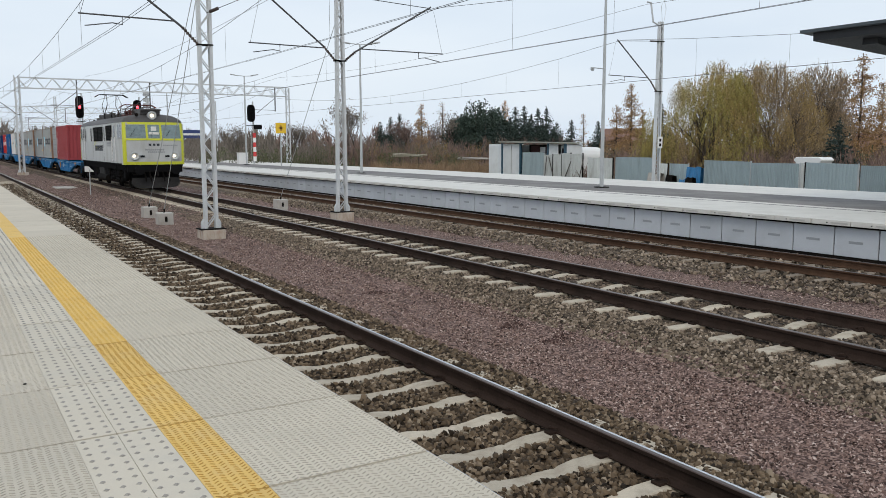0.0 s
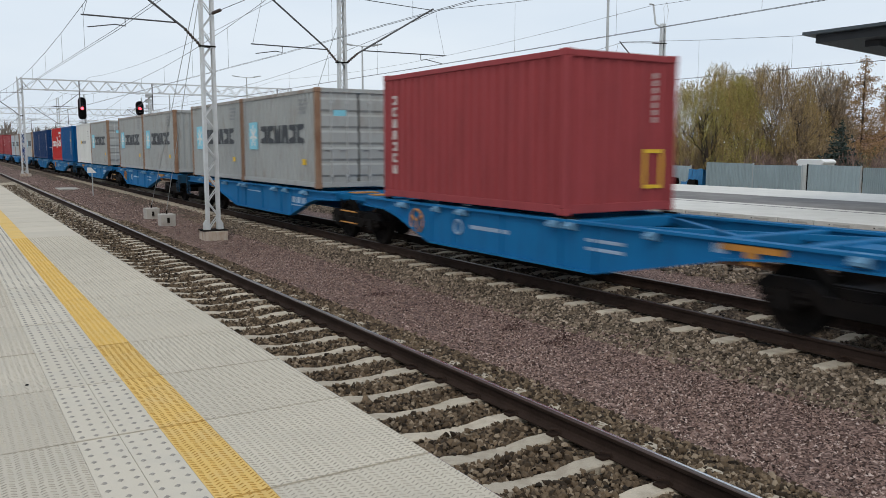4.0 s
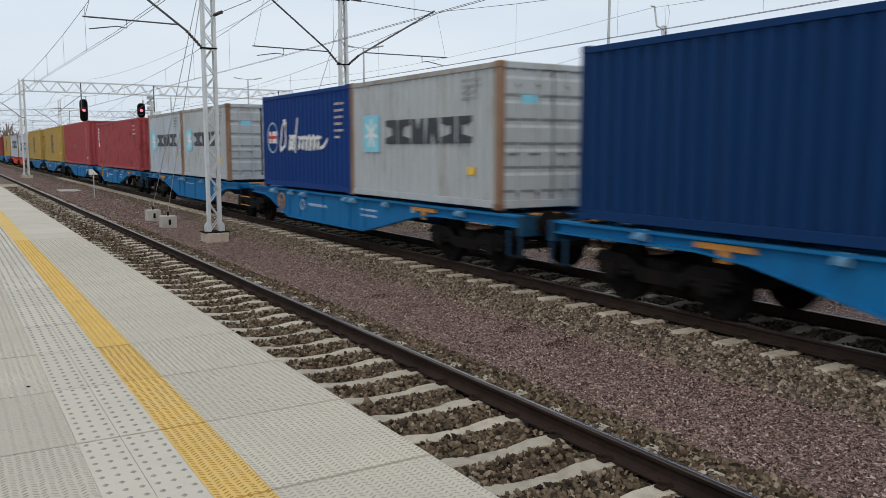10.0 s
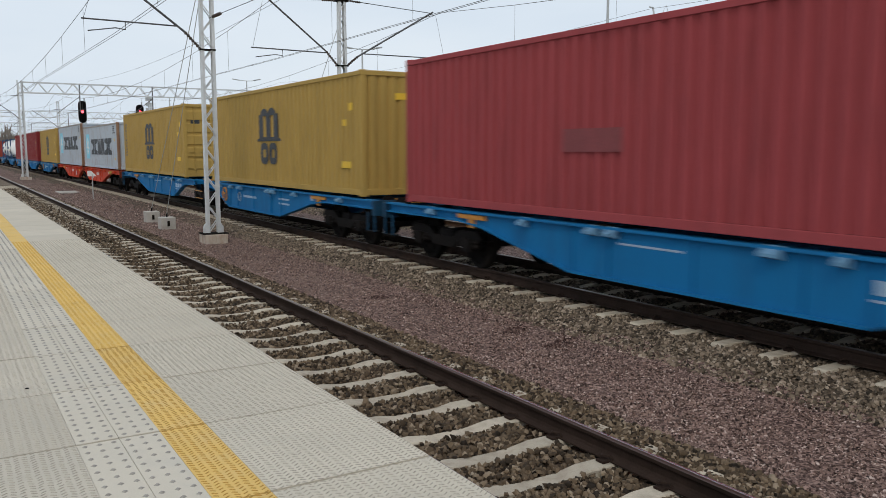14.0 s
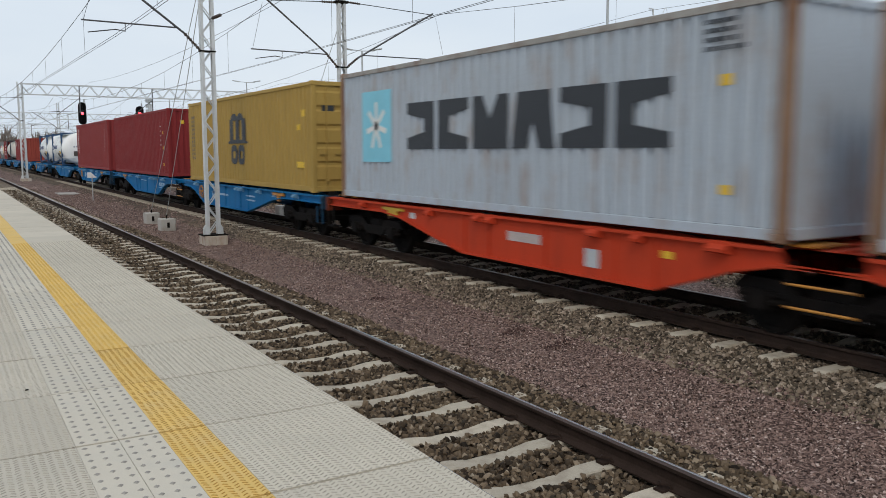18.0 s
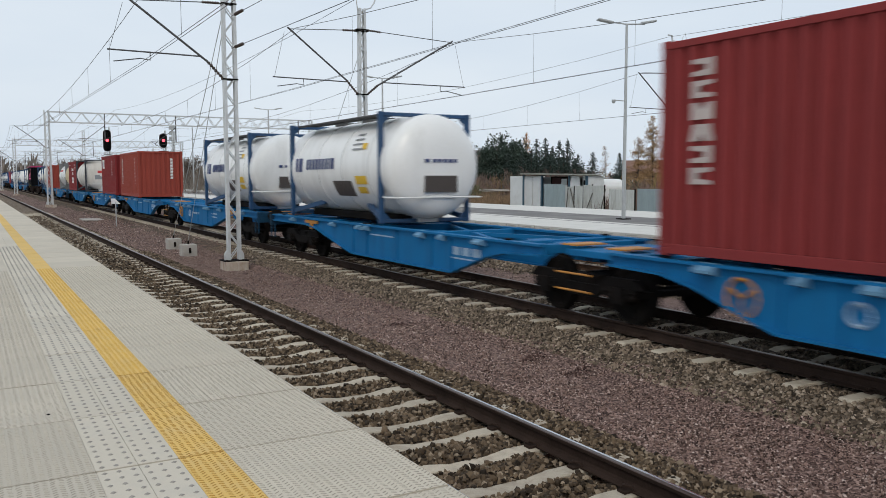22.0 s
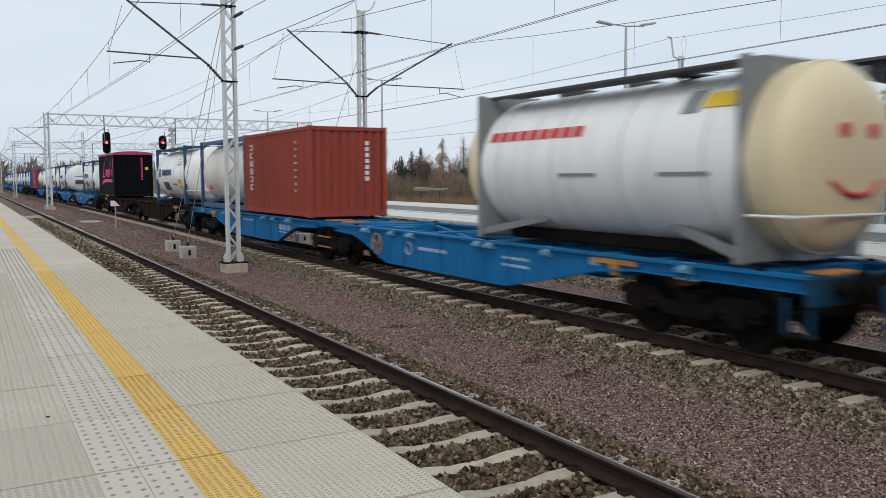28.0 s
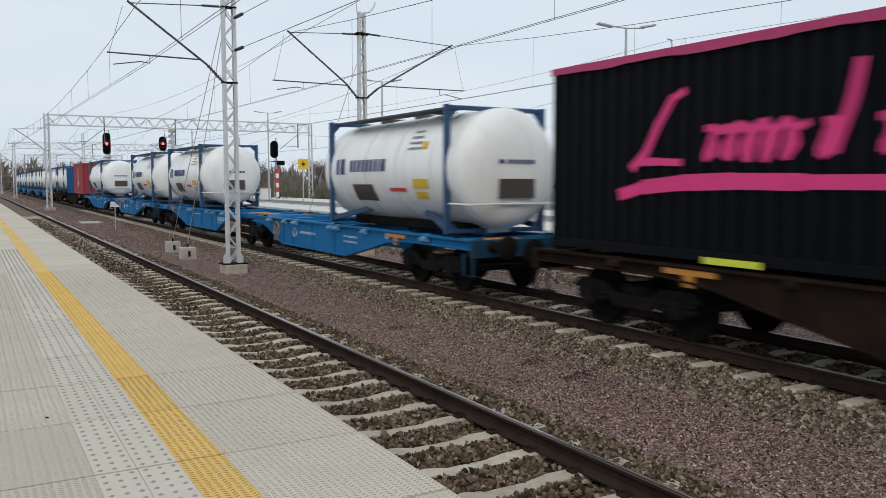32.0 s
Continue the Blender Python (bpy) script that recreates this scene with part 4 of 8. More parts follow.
container(127.27, 6.06, 2.59, "scarlet", "scarlet container with white lettering blocks", block_word("white", 0.3, 1.05, 7, 0.38, 0.42, 0.2) + block_word("white", 4.45, 1.02, 3, 0.4, 0.45, 0.2) + [("white", 4.5, 0.34, 5.75, 0.5), ("faint", 4.75, 0.62, 5.4, 0.74), ("faint", 5.25, 0.9, 5.55, 1.02)])
part("emblem", Geo().prism([(6.06 - 3.05, 2.59 - 0.72), (6.06 - 3.45, 2.59 - 0.66), (6.06 - 4.35, 2.59 - 1.42), (6.06 - 4.15, 2.59 - 1.5)], -1.212, -1.207, "x").prism([(6.06 - 4.3, 2.59 - 0.98), (6.06 - 3.9, 2.59 - 0.95), (6.06 - 3.1, 2.59 - 1.55), (6.06 - 3.35, 2.59 - 1.6)], -1.2135, -1.2085, "x"), INK["white"], CARGO[-1])
container(137.3, 6.06, 2.59, "navy", "navy blue container with bolted doors", small_print(5.0, 0.4, 10, 0.5, "white", 0.15), doors=True, end=DOORS_NAVY)
container(143.35, 6.06, 2.59, "navy", "navy blue container with white small print", small_print(5.0, 0.4, 10, 0.5, "white", 0.15))
grey_box(151.5, colour="steel", doors=True)
b = container(157.6, 6.06, 2.59, "strong", "strong blue container with a white script mark", small_print(5.2, 0.4, 6, 0.5, "white", 0.16))
strokes(b, "white", [scribble(1.55, 1.8, 1.15, 0.95, 1), scribble(2.1, 2.5, 1.35, 0.42, 2), [(2.75, 0.7), (2.62, 1.15), (2.55, 1.6)], scribble(2.75, 4.3, 1.36, 0.36, 6), [(4.3, 1.5), (4.5, 1.45), (4.75, 1.28)]], 0.085, 6.06, 2.59)
strokes(b, "rubbed", [[(0.8 + 0.42 * math.cos(k * math.tau / 20), 1.2 + 0.42 * math.sin(k * math.tau / 20)) for k in range(21)]], 0.05, 6.06, 2.59, "emblem")
marks(b, [("white", 0.5, 1.02, 1.12, 1.36)], 6.06, 2.59)
part("emblem", Geo().box(-1.217, -1.213, 6.06 - 1.12, 6.06 - 0.5, 2.59 - 1.23, 2.59 - 1.15).box(-1.217, -1.213, 6.06 - 0.78, 6.06 - 0.68, 2.59 - 1.36, 2.59 - 1.02), INK["red"], b)
grey_box(167.3, colour="steel", doors=True)
grey_box(173.45, colour="pale", posts=True)
container(181.9, 12.19, 2.59, "scuffed", "long maroon container with scuffed corrugated side", upright_word("white", 0.46, 0.3, 3, 0.34, 0.4) + small_print(10.9, 0.35, 3, 0.7, "white", 0.2), end=[("white", 0.8, 0.4, 1.1, 0.75)] + small_print(1.5, 0.4, 4, 0.5, "white"))
container(197.6, 12.19, 2.896, "maroon", "tall maroon container with a long corrugated side", small_print(11.0, 0.45, 8, 0.28, "white", 0.2) + [("gold", 11.3, 2.35, 11.55, 2.5), ("scuff", 5.0, 1.5, 6.3, 1.85)], end=[("gold", 1.3, 2.3, 1.6, 2.5)] + small_print(1.9, 0.45, 9, 0.15, "white", 0.2))


def yellow_box(u, doors):
    L, H = 12.19, 2.896
    box = container(u, L, H, "yellow", "tall yellow container with a dark arched emblem", [("gold", 11.5, 0.72, 11.7, 0.9), ("gold", 11.15, 1.1, 11.35, 1.25), ("gold", 11.1, 2.09, 11.6, 2.25)] + upright_word("brown", 0.4, 0.5, 11, 0.1, 0.15) + upright_word("brown", 0.65, 0.5, 11, 0.1, 0.15),
                    doors, end=([("ink", 0.3, 0.6, 0.65, 0.95), ("white", 0.9, 0.75, 1.1, 0.9), ("gold", 1.9, 2.0, 2.3, 2.2)] if doors else [("gold", 0.9, 0.5, 1.3, 0.65)]))
    g = Geo()
    for u0 in (5.15, 5.78, 6.41):      # the emblem's uprights, with a round head on two of them
        g.box(-1.212, -1.207, L - u0 - 0.36, L - u0, H - 1.47, H - 0.78)
    for u0 in (5.62, 6.25):
        g.prism([(L - u0 + 0.33 * math.cos(a), H - 0.82 + 0.22 * math.sin(a)) for a in [math.pi * k / 10 for k in range(11)]], -1.213, -1.208, "x")
    g.prism([(L - 4.98, H - 1.56), (L - 4.98, H - 1.5), (L - 5.3, H - 1.44), (L - 6.6, H - 1.44), (L - 6.98, H - 1.5), (L - 6.98, H - 1.56)], -1.2135, -1.2085, "x")
    part("emblem", g, INK["ink"], box)
    for u0 in (5.58, 6.32):
        ring = []
        for k in range(24):
            a = k * math.tau / 24
            ring.append((L - u0 + 0.32 * math.copysign(abs(math.cos(a)) ** 0.6, math.cos(a)), H - 1.92 + 0.31 * math.copysign(abs(math.sin(a)) ** 0.6, math.sin(a))))
        inner = [(L - u0 + (y - L + u0) * 0.42, H - 1.92 + (z - H + 1.92) * 0.40) for y, z in ring]
        q = Geo()
        for k in range(24):
            q.prism([ring[k], ring[(k + 1) % 24], inner[(k + 1) % 24], inner[k]], -1.212, -1.207, "x")
        part("emblem", q, INK["ink"], box)
    return box


yellow_box(211.9, False), yellow_box(227.9, True)
for u, H in ((242.1, 2.59), (255.3, 2.896)):
    L = 12.19
    word = block_word("ink", 3.26, 0.84, 6, 1.22, 0.93)
    b = container(u, L, H, "pale", "long pale grey container with rusty posts and bold dark lettering blocks", [("sky", 1.16, 0.5, 2.55, 2.05)] + word + small_print(10.95, 0.2, 4, 0.6) + [("gold", 11.2, 0.88, 11.38, 1.02), ("gold", 11.25, H - 0.66, 11.42, H - 0.54)], posts=True)
    g = Geo()
    for k in range(7):
        a0 = k * math.tau / 7
        g.beam((-1.214, L - 1.85, H - 1.27), (-1.214, L - 1.85 + 0.48 * math.sin(a0), H - 1.27 + 0.52 * math.cos(a0)), 0.11, 0.004, (1, 0, 0))
    part("emblem", g, INK["white"], b)
yellow_box(269.3, True)
container(285.0, 12.19, 2.896, "dark", "tall dark maroon container with upright white lettering", small_print(10.8, 0.5, 7, 0.12, "white", 0.2) + [("gold", 11.24, 0.95, 11.36, 1.07), ("gold", 11.24, 1.6, 11.36, 1.72), ("gold", 11.24, 2.3, 11.38, 2.42)], end=[("gold", 0.55, 0.5, 0.7, 0.65), ("gold", 1.3, 2.2, 1.45, 2.36)] + upright_word("white", 1.95, 0.5, 9, 0.12, 0.16))
container(299.4, 12.19, 2.896, "brown", "tall red-brown container with white upright lettering", upright_word("faint", 0.55, 0.3, 6, 0.36, 0.28) + small_print(11.0, 0.5, 7, 0.2, "white", 0.2))
container(351.3, 6.06, 2.59, "rust", "orange-brown container with white upright lettering", upright_word("faint", 0.62, 0.35, 6, 0.33, 0.26) + small_print(4.9, 0.4, 8, 0.2, "white", 0.2), end=upright_word("white", 1.75, 0.4, 7, 0.14, 0.17))
container(359.4, 6.06, 2.59, "dark", "dark maroon container with a white poster", [("white", 0.45, 0.25, 1.3, 0.42), ("pale", 0.45, 0.43, 1.3, 0.7), ("white", 0.45, 0.71, 1.3, 0.85)] + small_print(4.4, 0.4, 6, 0.4, "white", 0.17))
b = container(381.12, 6.06, 2.59, "dark", "dark maroon container with white lettering blocks", block_word("white", 2.44, 1.42, 3, 0.48, 0.52, 0.1) + block_word("white", 2.4, 0.62, 5, 0.3, 0.2) + block_word("white", 2.5, 0.98, 4, 0.3, 0.2) + small_print(0.6, 0.28, 1, 1.1, "white", h=0.14) + small_print(4.6, 0.25, 4, 0.9, "white", 0.13))
container(404.9, 6.06, 2.59, "rust", "orange-brown container with white upright lettering", upright_word("faint", 0.62, 0.35, 6, 0.33, 0.26) + small_print(4.9, 0.4, 8, 0.2, "white", 0.2), end=upright_word("white", 1.75, 0.4, 7, 0.12, 0.17))
b = container(439.8, 6.75, 2.86, "black", "black bulk container with pink strokes and a pink tarpaulin top", [("lime", 6.55, 0.9, 6.72, 1.08)] + upright_word("pink", 6.3, 0.35, 9, 0.13, 0.15), end=upright_word("pink", 1.7, 0.3, 8, 0.1, 0.19) + [("lime", 1.95, 0.9, 2.15, 1.1)])
strokes(b, "pink", [[(2.8, 0.6), (2.6, 0.68), (2.35, 1.0), (2.1, 1.4), (1.85, 1.6), (1.95, 1.52), (2.3, 1.52), (2.75, 1.54)], scribble(3.15, 4.6, 1.3, 0.44, 5), [(5.28, 0.5), (5.2, 0.9), (5.0, 1.45)], scribble(4.85, 5.05, 1.3, 0.42, 1), scribble(5.5, 5.85, 1.28, 0.4, 1)], 0.12, 6.75, 2.86)
strokes(b, "pink", [[(1.62, 1.98), (2.1, 1.87), (2.8, 1.81), (3.6, 1.79), (4.6, 1.8), (6.0, 1.8)]], 0.2, 6.75, 2.86)
tarp = mat("pink_tarpaulin", (0.42, 0.035, 0.13), 0.6, 0, 0.15, 3, 20, 0.01)
g = Geo()
rng = random.Random(4)
n = 24
for k in range(n + 1):
    y = -0.03 + 6.81 * k / n
    w1 = rng.uniform(-0.02, 0.02)
    g.v += [(-1.235, y, 2.74 + w1), (-1.235, y, 2.86), (-0.7, y, 2.95 + w1), (0, y, 2.97 - w1), (0.7, y, 2.95 + w1), (1.235, y, 2.86), (1.235, y, 2.74 - w1)]
g.f += [(k * 7 + j, k * 7 + j + 1, k * 7 + 8 + j, k * 7 + 7 + j) for k in range(n) for j in range(6)]
g.f += [tuple(range(7)), tuple(range(n * 7, n * 7 + 7))]
part("tarpaulin", g, tarp, b, "pink roof tarpaulin", smooth=True)
g = Geo()
g.box(-1.226, -1.219, 6.75 - 4.1, 6.75 - 3.2, 0.0, 0.09)
part("reflector", g, INK["lime"], b, "lime reflective strip")

# ---- tank containers ----
tank_white = mat("tank_white_cladding", (0.84, 0.845, 0.84), 0.3, 0, 0.03, 0.8, 20, 0.001, (0.5, 0.49, 0.46), 0.35, 1.6, (1, 1.5, 0.35))
tank_silver = mat("tank_silver_cladding", (0.55, 0.56, 0.58), 0.35, 0.25, 0.06, 0.8, 20, 0.001, (0.35, 0.35, 0.34), 0.5, 1.6, (1, 1.5, 0.35))
tank_cream = mat("tank_cream_end", (0.70, 0.60, 0.40), 0.45, 0, 0.06, 1, 20, 0.001)
tank_dirty = mat("tank_dirty_cream", (0.66, 0.63, 0.58), 0.5, 0, 0.12, 1, 20, 0.001, (0.3, 0.26, 0.21), 0.5, 1.5, (1, 1, 0.3))
frame_blue = mat("tank_frame_blue", (0.013, 0.062, 0.155), 0.5, 0, 0.15, 2, 20, 0.001, (0.03, 0.04, 0.06), 0.5)
frame_grey = mat("tank_frame_grey", (0.20, 0.21, 0.215), 0.55, 0, 0.15, 2, 20, 0.001)
frame_dark = mat("tank_frame_dark", (0.03, 0.035, 0.045), 0.55, 0, 0.15, 2, 20, 0.001)
walk_grey = mat("walkway_grating", (0.07, 0.07, 0.07), 0.7, 0.3, 0.3, 5, 50, 0.004)


def tank(u, label, shell=None, frame=None, head=None, spec=True, rails=False, plate=True, accent="navy", out=0.72):
    shell, frame, head = shell or tank_white, frame or frame_blue, head or shell or tank_white
    t = thing("tank_container", label, "tank container", "tank containers on the train", at=(0, 0, DECK))
    R, C, L = 1.22, 1.335, 6.06
    E = 0.04 - out
    ring = [(0.46 - out, R), (0.62, R), (0.63, R + 0.012), (0.69, R + 0.012), (0.70, R), (2.2, R), (2.21, R + 0.01), (2.27, R + 0.01), (2.28, R), (3.8, R), (3.81, R + 0.01), (3.87, R + 0.01), (3.88, R), (5.36, R), (5.37, R + 0.012), (5.43, R + 0.012), (5.44, R), (L - 0.46 + out, R)]
    part("tank_shell", cached(("shell", shell.name, out), lambda: Geo().lathe(ring, (0, 0, C), "y", 40).mesh("tank_shell", shell, smooth=True)), None, t)
    dome = [(0.5 - out, R - 0.005), (0.46 - out, R - 0.006)] + [(0.46 - out - 0.44 * math.sin(a), (R - 0.006) * math.cos(a) ** 0.64) for a in (0.25, 0.5, 0.75, 1.0, 1.2, 1.4, 1.5)] + [(0.019 - out, 0.0)]
    part("tank_end", cached(("dome", head.name, out), lambda: Geo().lathe(dome, (0, 0, C), "y", 40).mesh("tank_end", head, smooth=True)), None, t)
    o = part("tank_end", cached(("dome", head.name, out), None), None, t, at=(0, L, 0))
    o.rotation_euler.z = math.pi
    for y in (0.66, 2.24, 3.84, 5.4):
        part("barrel_band", cached(("tband", shell.name), lambda: Geo().lathe([(-0.012, R + 0.004), (-0.012, R + 0.0145), (0.012, R + 0.0145), (0.012, R + 0.004)], (0, 0, C), "y", 40).mesh("barrel_band", steel_grey, smooth=True)), None, t, at=(0, y, 0))
    for y in (0.07, L - 0.07):
        for x in (-1.17, 1.17):
            part("frame_post", cached(("tpost", frame.name), lambda: Geo().box(-0.06, 0.06, -0.06, 0.06, 0.0, 2.6).mesh("frame_post", frame, bevel=0.015)), None, t, at=(x, y, 0))
        for z in (0.06, 2.54):
            part("frame_beam", cached(("tbeam", frame.name), lambda: Geo().box(-1.1, 1.1, -0.05, 0.05, -0.045, 0.045).mesh("frame_beam", frame, bevel=0.015)), None, t, at=(0, y, z))
        for x in (-1, 1):
            for z, dz in ((2.5, -0.45), (0.1, 0.45)):
                part("gusset", Geo().prism([(x * 1.1, z), (x * 0.92, z), (x * 1.1, z + dz * 0.4)], -0.02, 0.02, "y"), frame, t, at=(0, y, 0))
    for x in (-1, 1):
        for y, s in ((0.12, 1), (L - 0.12, -1)):
            part("brace", Geo().beam((x * 1.13, y, 0.12), (x * 0.75, y + s * 1.5, 0.42), 0.09, 0.12), frame, t)
        part("top_rail", cached(("ttop", frame.name, rails), lambda: Geo().box(-0.05, 0.05, 0.1, L - 0.1, 2.44 if rails else 2.53, 2.58).mesh("top_rail", frame if rails else walk_grey, bevel=0.01)), None, t, at=(x * (1.13 if rails else 0.95), 0, 0))
        if rails:
            part("bottom_rail", cached(("tbot", frame.name), lambda: Geo().box(-0.05, 0.05, 0.1, L - 0.1, 0.02, 0.2).mesh("bottom_rail", frame, bevel=0.01)), None, t, at=(x * 1.13, 0, 0))
    part("walkway", cached("twalk", lambda: Geo().box(-0.92, -0.45, 0.3, L - 0.3, 2.555, 2.585).box(-0.45, 0.45, 1.6, 2.0, 2.555, 2.585).lathe([(2.45, 0.28), (2.6, 0.28), (2.62, 0.2), (2.62, 0)], (0, 3.0, 0), "z", 16).box(-0.3, 0.3, 4.2, 4.8, 2.5, 2.6).mesh("walkway", walk_grey)), None, t, "dark grating walkway and hatches")
    part("handrail", cached(("trail", out), lambda: Geo().tube([(-1.15, 0.0, 0.62), (-1.1, E, 0.62), (1.1, E, 0.62), (1.15, 0.0, 0.62)], 0.022, 6).mesh("handrail", white_line)), None, t, "white tubular end rail")
    # added dark box: the tank's base together with the shade beneath the barrel
    part("saddle_skid", cached("tskid", lambda: Geo().box(-0.62, 0.62, 0.25, L - 0.25, 0.0, 0.2).mesh("saddle_skid", dark_steel, bevel=0.03)), None, t, "dark box under the barrel for its base and shade")
    part("outlet", cached("tout", lambda: Geo().tube([(0, 0.3, 0.5), (0, 0.05, 0.25), (0, 0.0, 0.12)], 0.09, 8).box(-0.25, 0.25, -0.1, 0.3, 0.02, 0.2).mesh("outlet", steel_grey)), None, t)
    g = Geo()
    for z in np.arange(0.3, 2.5, 0.3):
        g.tube([(0.75, L - 0.02, z), (1.05, L - 0.02, z)], 0.014, 5)
    g.tube([(0.75, L - 0.02, 0.1), (0.75, L - 0.02, 2.6)], 0.018, 5).tube([(1.05, L - 0.02, 0.1), (1.05, L - 0.02, 2.6)], 0.018, 5)
    part("ladder", cached("tlad", lambda: g.mesh("ladder", steel_grey)), None, t)

    def curved(name, ink, u0, u1, z0, z1):
        """A plate that lies on the tank's barrel; u from the far end, z up from the frame's foot."""
        q = Geo()
        a0, a1 = [math.asin(max(-0.95, min(0.95, (z - C) / R))) for z in (z0, z1)]
        m = 4
        for k in range(m + 1):
            a = a0 + (a1 - a0) * k / m
            for r in (R + 0.016, R + 0.011):
                q.v += [(-r * math.cos(a), L - u1, C + r * math.sin(a)), (-r * math.cos(a), L - u0, C + r * math.sin(a))]
        q.f += [(k * 4 + i, k * 4 + j, k * 4 + 4 + j, k * 4 + 4 + i) for k in range(m) for i, j in ((0, 1), (3, 2), (2, 0), (1, 3))]
        part(name, q, INK[ink], t)
    if plate:
        shift = 1.75 if u < 400 else 0.0
        curved("document_plate", "brown", 1.4 + shift, 2.55 + shift, 0.62, 1.0)
        part("end_plate", Geo().box(-0.42, 0.42, E - 0.05, E + 0.06, 0.74, 1.12), INK["brown"], t, "dark hazard plate")
        for a, b in ((-0.42, -0.3), (-0.22, -0.12), (-0.08, 0.02), (0.06, 0.16), (0.2, 0.3), (0.34, 0.42)):
            part("lettering", Geo().box(a, b, E - 0.035, E + 0.05, 1.42, 1.5), INK["navy"], t)
    if spec:
        if accent == "navy":
            for a, b in ((0.5, 0.68), (0.75, 1.0), (1.35, 1.5), (1.58, 1.72), (1.8, 1.95), (2.03, 2.18), (2.26, 2.4), (2.48, 2.63), (2.72, 2.85), (2.93, 3.02), (3.1, 3.3)):
                curved("lettering", "navy", a, b, 1.24 if a < 1 else 1.3, 1.62 if a < 1 else 1.58)
            curved("sticker", "gold", 4.6, 5.25, 0.92, 1.12)
            curved("sticker", "gold", 4.6, 5.1, 0.7, 0.85)
            if u > 400:
                curved("lettering", "red", 3.4, 4.2, 0.85, 0.93)
            curved("sticker", "gold", 4.9, 5.15, 1.75, 1.9)
            for k in range(4):
                curved("lettering", "grey", 4.3, 5.0 - 0.1 * k, 1.75 + 0.12 * k, 1.79 + 0.12 * k)
        else:
            curved("sticker", "gold", 5.2, 5.75, 2.0, 2.2)
            curved("sticker", "grey", 4.85, 5.15, 1.95, 2.25)
            for a in (2.4, 4.6):
                curved("lettering", "grey", a, a + 0.9, 1.12, 1.17)
            for k in range(9):
                curved("lettering", "red", 0.35 + 0.29 * k, 0.58 + 0.29 * k, 1.74, 1.9)
    return rolling(t, u)


PCL = "white cylindrical tank container in a dark blue frame"
for u in (320.4, 330.5, 419.9, 449.95, 469.8, 479.8):
    tank(u, PCL)
b = tank(374.9, "dirty white tank container in a dark frame", tank_dirty, frame_dark, spec=False, plate=False, out=0.0)
part("end_picture", Geo().box(-0.28, 0.28, 0.02, 0.036, 1.5, 1.7), INK["red"], b, "red plate on the tank end")
part("end_picture", Geo().box(-0.5, 0.5, 0.02, 0.036, 1.0, 1.35), INK["grey"], b, "grey smudged plate on the tank end")
b = tank(390.1, "silver tank container with cream ends in a grey frame", tank_white, frame_grey, tank_cream, plate=False, accent="red")
col = Geo()
for k in range(32):
    a0, a1 = k * math.tau / 32, (k + 1) * math.tau / 32
    def rim(a):
        q = 1.2 / max(abs(math.cos(a)), abs(math.sin(a)) * 0.94)
        return (q * math.cos(a), 1.33 + q * math.sin(a))
    p0, p1 = rim(a0), rim(a1)
    c0, c1 = (1.165 * math.cos(a0), 1.35 + 1.165 * math.sin(a0)), (1.165 * math.cos(a1), 1.35 + 1.165 * math.sin(a1))
    col.prism([c0, p0, p1, c1], 0.02, 0.14, "y")
collar_me = col.mesh("end_collar", frame_grey)
sleeve_me = Geo().lathe([(-0.30, 1.228), (-0.30, 1.234), (0.03, 1.234), (0.03, 1.228)], (0, 0, 1.335), "y", 40).mesh("end_sleeve", tank_cream, smooth=True)
for y, turn in ((0.0, 0.0), (6.06, math.pi)):
    part("end_collar", collar_me, None, b, "grey sheet collar of the tank frame", at=(0, y, 0)).rotation_euler.z = turn
    part("end_sleeve", sleeve_me, None, b, "cream painted end of the barrel", at=(0, y, 0)).rotation_euler.z = turn
g = Geo()
for x in (-0.28, 0.28):
    g.lathe([(-0.715, 0.0), (-0.715, 0.095), (-0.64, 0.095), (-0.64, 0.0)], (x, 0, 1.66), "y", 14)
g.tube([(-0.5, -0.66, 1.05), (-0.25, -0.7, 0.9), (0, -0.7, 0.86), (0.25, -0.7, 0.9), (0.5, -0.66, 1.05)], 0.035, 6)
part("end_mark", g, INK["red"], b, "red marks on the cream end")
b = tank(410.96, "dirty cream tank container in a boxed blue frame", tank_dirty, frame_blue, spec=False, plate=False, rails=True, out=0.0)
part("side_patch", Geo().box(-1.13, -1.05, 4.75, 5.1, 0.72, 0.98), INK["red"], b, "faded red patch on the barrel")
tank(498.2, "white tank container far back in the train", spec=False)
container(509.0, 6.06, 2.59, "maroon", "maroon container far back in the train", upright_word("white", 2.8, 0.5, 3, 0.4, 0.5))
container(515.2, 6.06, 2.4, "blue", "blue open-frame container far back in the train")
for u in (524.5, 532, 539.4, 545.5, 555.2, 561.3, 569.6, 575.7, 585.4, 591.5, 599.7, 605.8):
    tank(u, "white tank container far back in the train", spec=False, plate=False)
# ---- the locomotive ----
LOCO_U, LW = 43.3, 1.5
LOCO_WHEELS = []
loco_white = mat("locomotive_silver_white", (0.455, 0.468, 0.468), 0.5, 0, 0.05, 0.7, 25, 0.001, (0.24, 0.22, 0.195), 0.6, 1.3, (1, 1, 0.35))
loco_lime = mat("locomotive_lime", (0.53, 0.55, 0.03), 0.4, 0, 0.08, 1, 25, 0.001)
loco_roof = mat("locomotive_dark_roof", (0.07, 0.066, 0.066), 0.6, 0.1, 0.2, 2, 25, 0.003)
loco_glass = mat("cab_glass", (0.17, 0.225, 0.235), 0.06, 0, 0.35, 1.2, 8, 0, spec=0.5)
